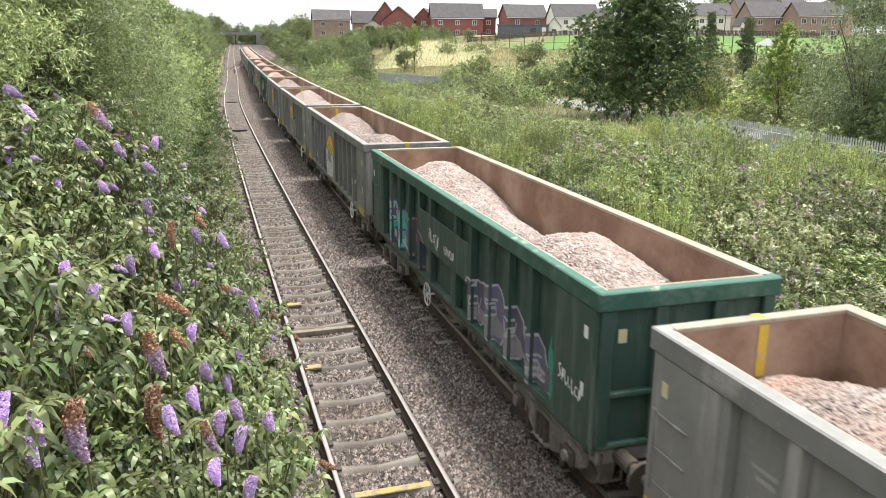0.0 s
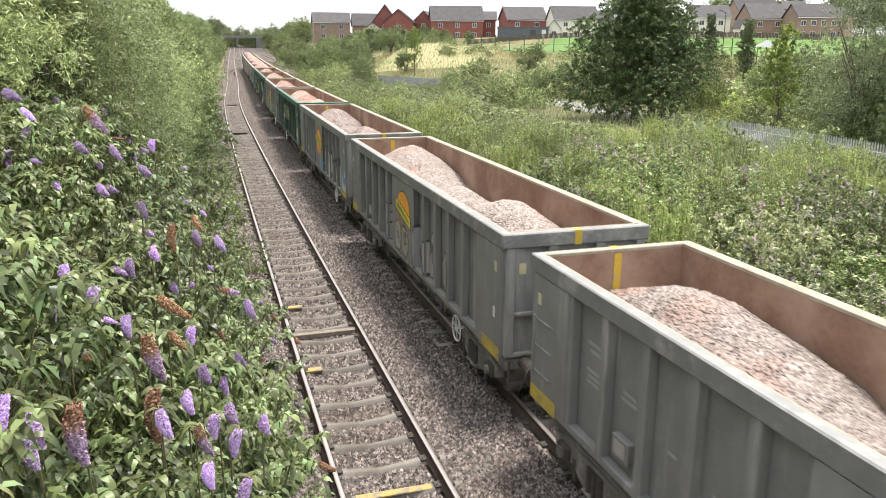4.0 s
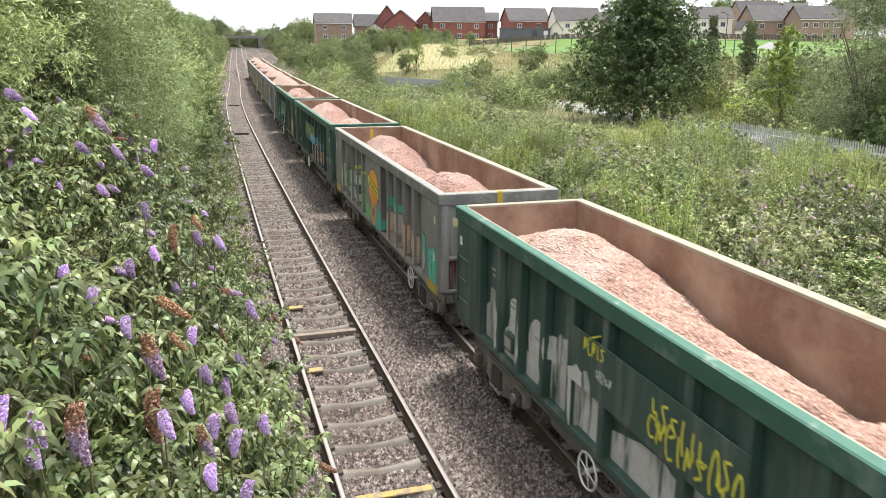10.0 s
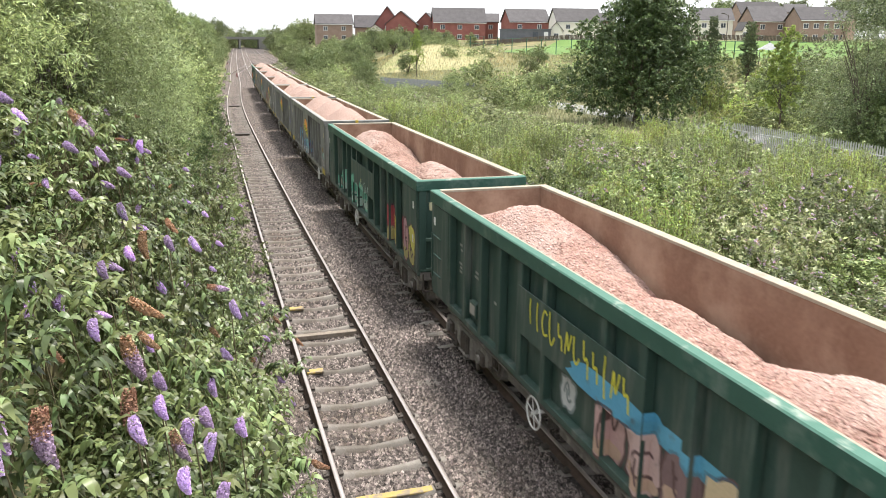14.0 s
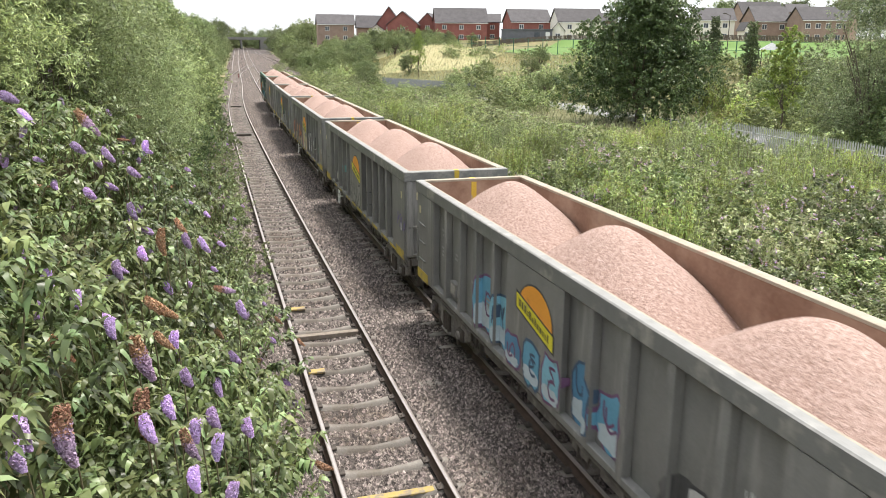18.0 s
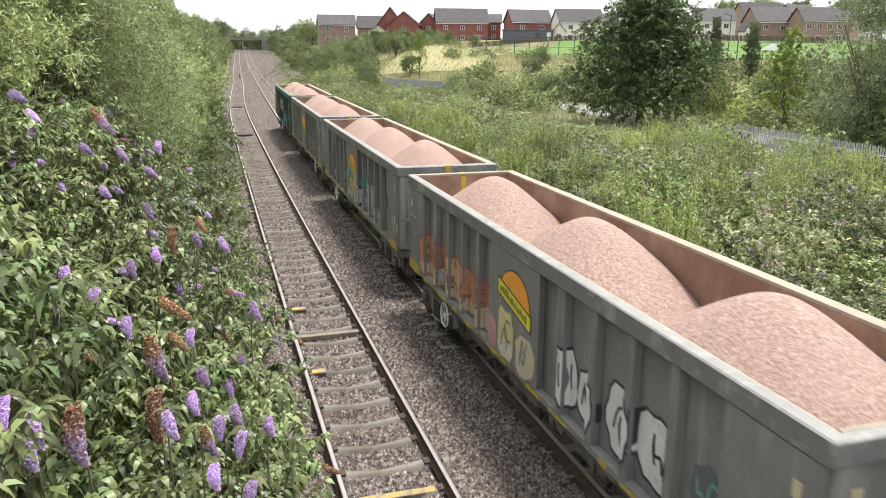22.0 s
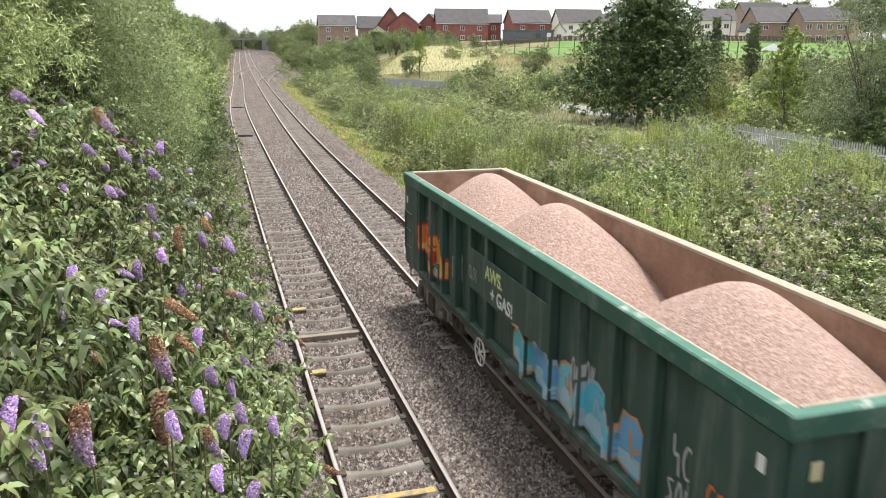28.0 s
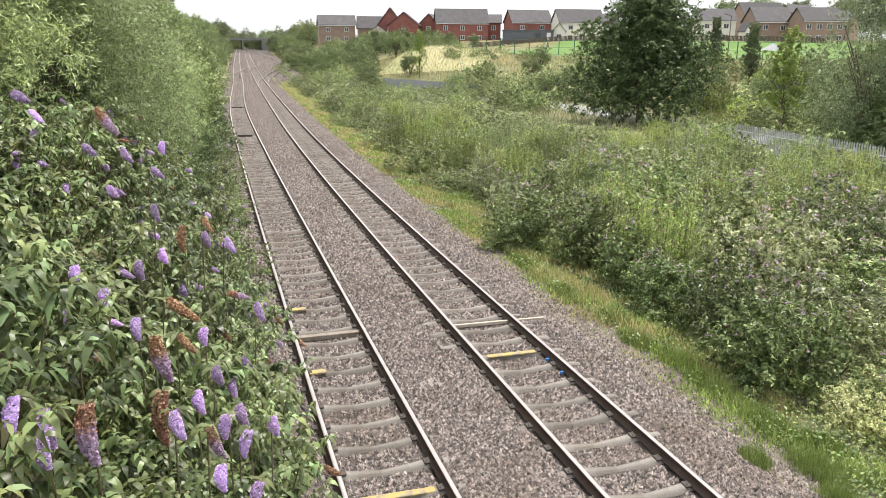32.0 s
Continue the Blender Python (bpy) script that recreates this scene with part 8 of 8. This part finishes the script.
hang([(-0.68, 3.92, 4.30, 0.01, -0.23, 'f'), (-0.37, 4.69, 3.99, 0.01, -0.24, 's'), (0.13, 4.80, 3.60, -0.03, -0.13, 'p'), (0.0, 4.79, 3.73, -0.02, -0.17, 'p'), (-0.06, 4.34, 3.64, 0.01, -0.11, 'p'), (0.16, 4.43, 3.44, -0.03, -0.10, 'p'), (-0.45, 5.51, 4.05, 0.06, -0.25, 'f'), (-0.12, 4.58, 3.77, 0.06, -0.14, 'f'), (-0.85, 3.84, 4.33, 0.01, -0.09, 'p'), (-0.84, 3.66, 4.27, 0.01, -0.09, 'p')])
hang([(-0.99, 5.96, 4.48, 0.03, -0.16, 'p'), (-1.26, 6.21, 4.56, 0.0, -0.12, 'p'), (-1.0, 5.48, 4.40, 0.0, -0.11, 'p'), (-0.79, 5.81, 4.34, 0.01, -0.12, 'p'), (-0.62, 6.64, 4.31, 0.03, -0.14, 'p'), (-0.40, 6.26, 4.08, 0.16, -0.14, 's'), (-0.31, 7.91, 4.30, 0.0, -0.22, 's'), (-0.12, 8.02, 4.20, 0.06, -0.13, 'p'), (0.10, 8.14, 4.10, 0.09, -0.12, 'p'), (-0.47, 7.13, 4.28, 0.04, -0.10, 'p')])
hang([(-1.99, 9.61, 5.51, 0.18, -0.12, 'p'), (-1.77, 9.21, 5.34, 0.13, -0.15, 'p'), (-1.17, 9.48, 5.33, 0.21, -0.21, 'f'), (-1.72, 8.19, 5.04, -0.01, -0.17, 'p'), (-1.18, 8.46, 5.06, 0.09, -0.11, 'p'), (-0.89, 8.91, 4.96, 0.10, -0.10, 'p'), (-0.51, 9.76, 4.92, 0.01, -0.16, 'p'), (-0.61, 8.81, 4.75, 0.12, -0.09, 'p'), (-0.57, 8.05, 4.51, 0.04, -0.14, 'p'), (-0.93, 7.79, 4.74, 0.07, -0.07, 'p')])
hang([(-0.15, 6.07, 3.88, 0.0, -0.12, 'p'), (-0.58, 5.66, 4.15, 0.01, -0.08, 'p'), (-0.31, 5.76, 3.96, 0.07, -0.09, 's'), (-0.09, 5.45, 3.80, 0.05, -0.12, 'p'), (0.08, 4.99, 3.70, 0.03, -0.10, 'p'), (0.32, 7.06, 3.73, 0.04, -0.09, 'p'), (-0.11, 8.37, 4.28, 0.07, -0.09, 's'), (-0.85, 4.92, 4.32, 0.06, -0.09, 's'), (-0.31, 4.46, 3.96, 0.03, -0.08, 'p'), (0.30, 5.08, 3.54, 0.02, -0.09, 'p'), (-0.18, 4.95, 3.85, 0.02, -0.08, 'p'), (-1.0, 4.0, 4.35, 0.0, -0.08, 'p')])

def pale_plant(x, y, seed):
    ob = shrub("flowering_weed", "low weed with pale yellow flower heads beside the ballast", "wild flower", "", seed, 1.5, 0.85, 4200, 0.06, ("pale_flower", "scrub2", "grass"), (0.74, 0.16, 0.10), many=5)
    ob.matrix_basis = pose(x, y, ground_z(x, y) - 0.05)


pale_plant(10.7, 10.0, 310)
pale_plant(10.9, 9.2, 311)
pale_plant(11.6, 10.3, 312)

# ---------- grass beside the line ----------


def grass(name, label, n, xa, xb, y0, y1, h, mat, seed, patch, power=1.5):
    rng = np.random.default_rng(seed)
    y = y0 + (y1 - y0) * rng.random(n) ** power
    ta = np.array([t2x(v) for v in y])
    x = ta + xa + (xb - xa) * rng.random(n)
    keep = patch(x, y, rng.random(n))
    x, y, ta = x[keep], y[keep], ta[keep]
    n = len(x)
    z = np.array([max(ground_z(a, b), bed_z(a, b) if a < t2x(b) + 2.85 else -9) for a, b in zip(x, y)])
    L = h * rng.uniform(0.4, 1.2, n) * (0.35 + 0.65 * np.clip((x - ta - xa) / 0.9, 0, 1))
    a = rng.uniform(0, 6.28, n)
    lean = rng.uniform(0.1, 0.6, n) * L
    w = (0.003 + 0.0008 * y) * rng.uniform(0.7, 1.4, n)
    b = np.stack([x, y, z - 0.03], 1)
    sd = np.stack([-np.sin(a) * w, np.cos(a) * w, 0 * a], 1)
    m = b + np.stack([np.cos(a) * lean * 0.35, np.sin(a) * lean * 0.35, L * 0.65], 1)
    t = b + np.stack([np.cos(a) * lean, np.sin(a) * lean, L], 1)
    v = np.stack([b - sd, b + sd, m + sd * 0.7, t, m - sd * 0.7], 1).reshape(-1, 3)
    k = 5 * np.arange(n)[:, None]
    f = np.stack([k + np.array((0, 1, 2)), k + np.array((0, 2, 4)), k + np.array((4, 2, 3))], 1).reshape(-1, 3)
    tagged(new(name, mesh_arrays(name, v, f, mat)), label, "grass", kind="stuff")


def clumpy(lo, seed):
    def f(x, y, r):
        s = np.sin(x * 1.9 + seed) * np.sin(y * 0.8 + 2 * seed) + 0.6 * np.sin(x * 3.7 + y * 1.7 + seed)
        return s + 0.7 * (r - 0.5) > lo
    return f


grass("lineside_grass", "green grass along the edge of the ballast", 110000, 2.6, 5.6, 7.0, 150, 0.26, M["grass"], 31, clumpy(-0.1, 1.0), 1.6)
grass("dry_lineside_grass", "straw-coloured dry grass beside the track", 60000, 2.6, 5.2, 12.0, 150, 0.30, M["straw"], 32, clumpy(0.0, 3.4), 1.3)


def tufts(name, label, spots, per, h, mat, seed):
    """Dense round patches of fine grass: x, y, radius across, radius along."""
    rng = np.random.default_rng(seed)
    V, F, n0 = [], [], 0
    for cx, cy, rx, ry in spots:
        n = int(per * rx * ry)
        a, r = rng.uniform(0, 6.28, n), np.sqrt(rng.random(n)) * rng.uniform(0.8, 1.15, n)
        x, y = cx + rx * r * np.cos(a), cy + ry * r * np.sin(a)
        z = np.array([max(ground_z(p, q), bed_z(p, q) if p < t2x(q) + 2.85 else -9) for p, q in zip(x, y)])
        L = h * rng.uniform(0.5, 1.15, n) * (1.05 - 0.6 * r * r)
        g = rng.uniform(0, 6.28, n)
        lean = rng.uniform(0.1, 0.55, n) * L
        w = 0.0036 * rng.uniform(0.7, 1.4, n)
        b = np.stack([x, y, z - 0.03], 1)
        sd = np.stack([-np.sin(g) * w, np.cos(g) * w, 0 * g], 1)
        m = b + np.stack([np.cos(g) * lean * 0.35, np.sin(g) * lean * 0.35, L * 0.65], 1)
        t = b + np.stack([np.cos(g) * lean, np.sin(g) * lean, L], 1)
        V.append(np.stack([b - sd, b + sd, m + sd * 0.7, t, m - sd * 0.7], 1).reshape(-1, 3))
        k = n0 + 5 * np.arange(n)[:, None]
        F.append(np.stack([k + np.array((0, 1, 2)), k + np.array((0, 2, 4)), k + np.array((4, 2, 3))], 1).reshape(-1, 3))
        n0 += 5 * n
    tagged(new(name, mesh_arrays(name, np.concatenate(V), np.concatenate(F), mat)), label, "grass", kind="stuff")


tufts("grass_tufts", "bright green tufts of fine grass beside the ballast", [(9.3, 16.1, 0.5, 0.75), (9.35, 13.3, 0.4, 0.8), (9.25, 12.0, 0.45, 0.9), (9.25, 10.7, 0.4, 0.8), (8.1, 9.4, 0.25, 0.35), (9.0, 8.9, 0.5, 0.7), (9.9, 8.3, 0.7, 0.5), (9.6, 9.6, 0.5, 0.6), (8.6, 8.0, 0.3, 0.5), (9.0, 14.6, 0.35, 0.7), (8.95, 18.2, 0.3, 1.0), (9.1, 21.5, 0.3, 1.3)], 11000, 0.32, M["grass"], 41)
tufts("dry_grass_tufts", "tall straw-coloured grass beside the ballast", [(10.0, 11.2, 0.35, 0.6), (9.7, 10.2, 0.25, 0.4), (9.3, 19.6, 0.6, 1.6), (9.5, 23.6, 0.6, 2.2), (9.7, 18.0, 0.4, 0.8), (10.0, 28.5, 0.6, 2.5), (9.1, 14.6, 0.3, 0.4), (9.5, 12.6, 0.3, 1.0)], 2600, 0.42, M["straw"], 42)


def ground_cover(name, label, n, xa, xb, y0, y1, size, mats, share, seed, high=0.2):
    """Low creeping leaves over the ground between the ballast and the bushes."""
    rng = np.random.default_rng(seed)
    y = y0 + (y1 - y0) * rng.random(n) ** 1.5
    x = np.array([t2x(v) for v in y]) + xa + (xb - xa) * rng.random(n) ** 0.8
    lump = 0.5 + 0.5 * np.sin(2.1 * x + 1.3 * y) * np.sin(1.7 * y - 0.9 * x)
    z = np.array([ground_z(p, q) for p, q in zip(x, y)]) + high * rng.random(n) * (0.3 + lump)
    keep = (x - np.array([t2x(v) for v in y]) - xa + 0.5 * lump) > 0.45
    p = np.stack([x, y, z], 1)[keep]
    up = np.tile(np.array((0.0, 0.0, 1.0)), (len(p), 1))
    tagged(new(name, leaf_cloud(name, p, up, size, size * 0.6, rng, None, mats=[M[m] for m in mats], share=share)), label, "undergrowth", kind="stuff")


# mostly dark leaves: the shade of the hollows is put into the colour
ground_cover("undergrowth", "low creeping bramble and ivy under the bushes", 105000, 2.8, 12.5, 6.5, 45, 0.08, ("scrub4", "scrub", "grass"), (0.8, 0.1, 0.1), 51, 0.3)


def meadow(name, label, n, area, h, mat, seed, where):
    """Tall rough grass over an area given by its limits."""
    rng = np.random.default_rng(seed)
    x, y = rng.uniform(area[0], area[1], n), rng.uniform(area[2], area[3], n)
    keep = where(x, y)
    x, y = x[keep], y[keep]
    n = len(x)
    z = np.array([ground_z(p, q) for p, q in zip(x, y)])
    g = rng.uniform(0, 6.28, n)
    L = h * rng.uniform(0.5, 1.3, n)
    w = 0.035 * rng.uniform(0.6, 1.5, n)
    b = np.stack([x, y, z - 0.05], 1)
    sd = np.stack([np.cos(g) * w, np.sin(g) * w, 0 * g], 1)
    t = b + np.stack([np.sin(g) * L * 0.4, np.cos(g) * L * 0.4, L], 1)
    v = np.stack([b - sd, b + sd, t], 1).reshape(-1, 3)
    tagged(new(name, mesh_arrays(name, v, np.arange(3 * n).reshape(-1, 3), mat)), label, "grass", kind="stuff")


def slope(x, y):
    r = 0.75 * x + 0.66 * y
    return (r > 62) & (r < 150) & (np.abs(0.82 * (x - 43) + 0.57 * (y - 88)) > 3.2)


meadow("rough_grass", "rough green grass on the low ground and slope", 60000, (24, 100, 30, 165), 0.75, M["scrub3"], 61, slope)
meadow("rough_dry_grass", "tall dry grass on the slope below the field", 30000, (30, 100, 50, 178), 0.6, M["straw"], 62, lambda x, y: slope(x, y) & ((x > 46) | (y > 92)) & ((np.abs(x - 46) > 15) | (np.abs(y - 155) > 22)))
meadow("bank_grass", "short dry grass on the pale bank", 30000, (32, 62, 134, 176), 0.28, M["straw"], 63, slope)
# ---------- what moves ----------


def motions():
    times = [i * 1.0 for i in range(33)]
    for k, w in WAGONS:
        walk(w, [(t, wagon_pose(k, t)) for t in times])
    for k, ld in LOADS:
        walk(ld, [(t, wagon_pose(k, t)) for t in times])

    # wheels roll with the way gone
    for k, w in WAGONS:
        for ob in w.children_recursive:
            if ob.name.startswith("wheelset"):
                loc = ob.matrix_basis.translation.copy()
                rows = []
                for i in range(321):
                    t = i * 0.1
                    rows.append((t, Matrix.Translation(loc) @ Matrix.Rotation(gone(t) / 0.43, 4, 'X')))
                walk(ob, rows)
    # wind in the buddleias: the gusts, and each bush's own tremble
    gust = {0: 0.0, 4: -0.1, 7: -0.05, 8.5: -0.25, 9: -0.3, 9.5: -0.1, 10.5: -0.1, 11: -0.45, 11.5: -0.9, 12: -1.0, 12.5: -0.75, 13: -0.85, 14: -1.0, 14.5: -0.8,
            15.5: -0.6, 16.5: -0.5, 17: -0.4, 17.5: -0.5, 18.5: -0.75, 19: -0.6, 19.5: -0.3, 20: -0.15, 21: -0.25, 22: -0.15, 22.5: -0.25, 23: -0.25, 23.5: -0.05, 24: 0.1, 25: 0.0, 28: 0.0, 29: 0.1, 30: 0.1, 32: 0.1}
    ts = sorted(gust)
    rng = random.Random(3)
    for ob, x, y in SWAYING:
        base, size = ob.matrix_basis.copy(), tuple(ob.scale)
        loc, turn, _ = base.decompose()
        ph, amp = rng.uniform(0, 6.28), rng.uniform(0.7, 1.15)
        rows = []
        for i in range(65):
            t = i * 0.5
            g = float(np.interp(t, ts, [gust[q] for q in ts])) * amp
            a = 4.6 * g + 0.35 * math.sin(2.3 * t + ph) * (0.5 + abs(g))
            b = 0.8 * g + 0.25 * math.sin(1.7 * t + 2 * ph) * (0.5 + abs(g))
            rows.append((t, Matrix.Translation(loc) @ pose(0, 0, 0, b, a, 0) @ turn.to_matrix().to_4x4()))
        walk(ob, rows)
        ob.scale = size


motions()
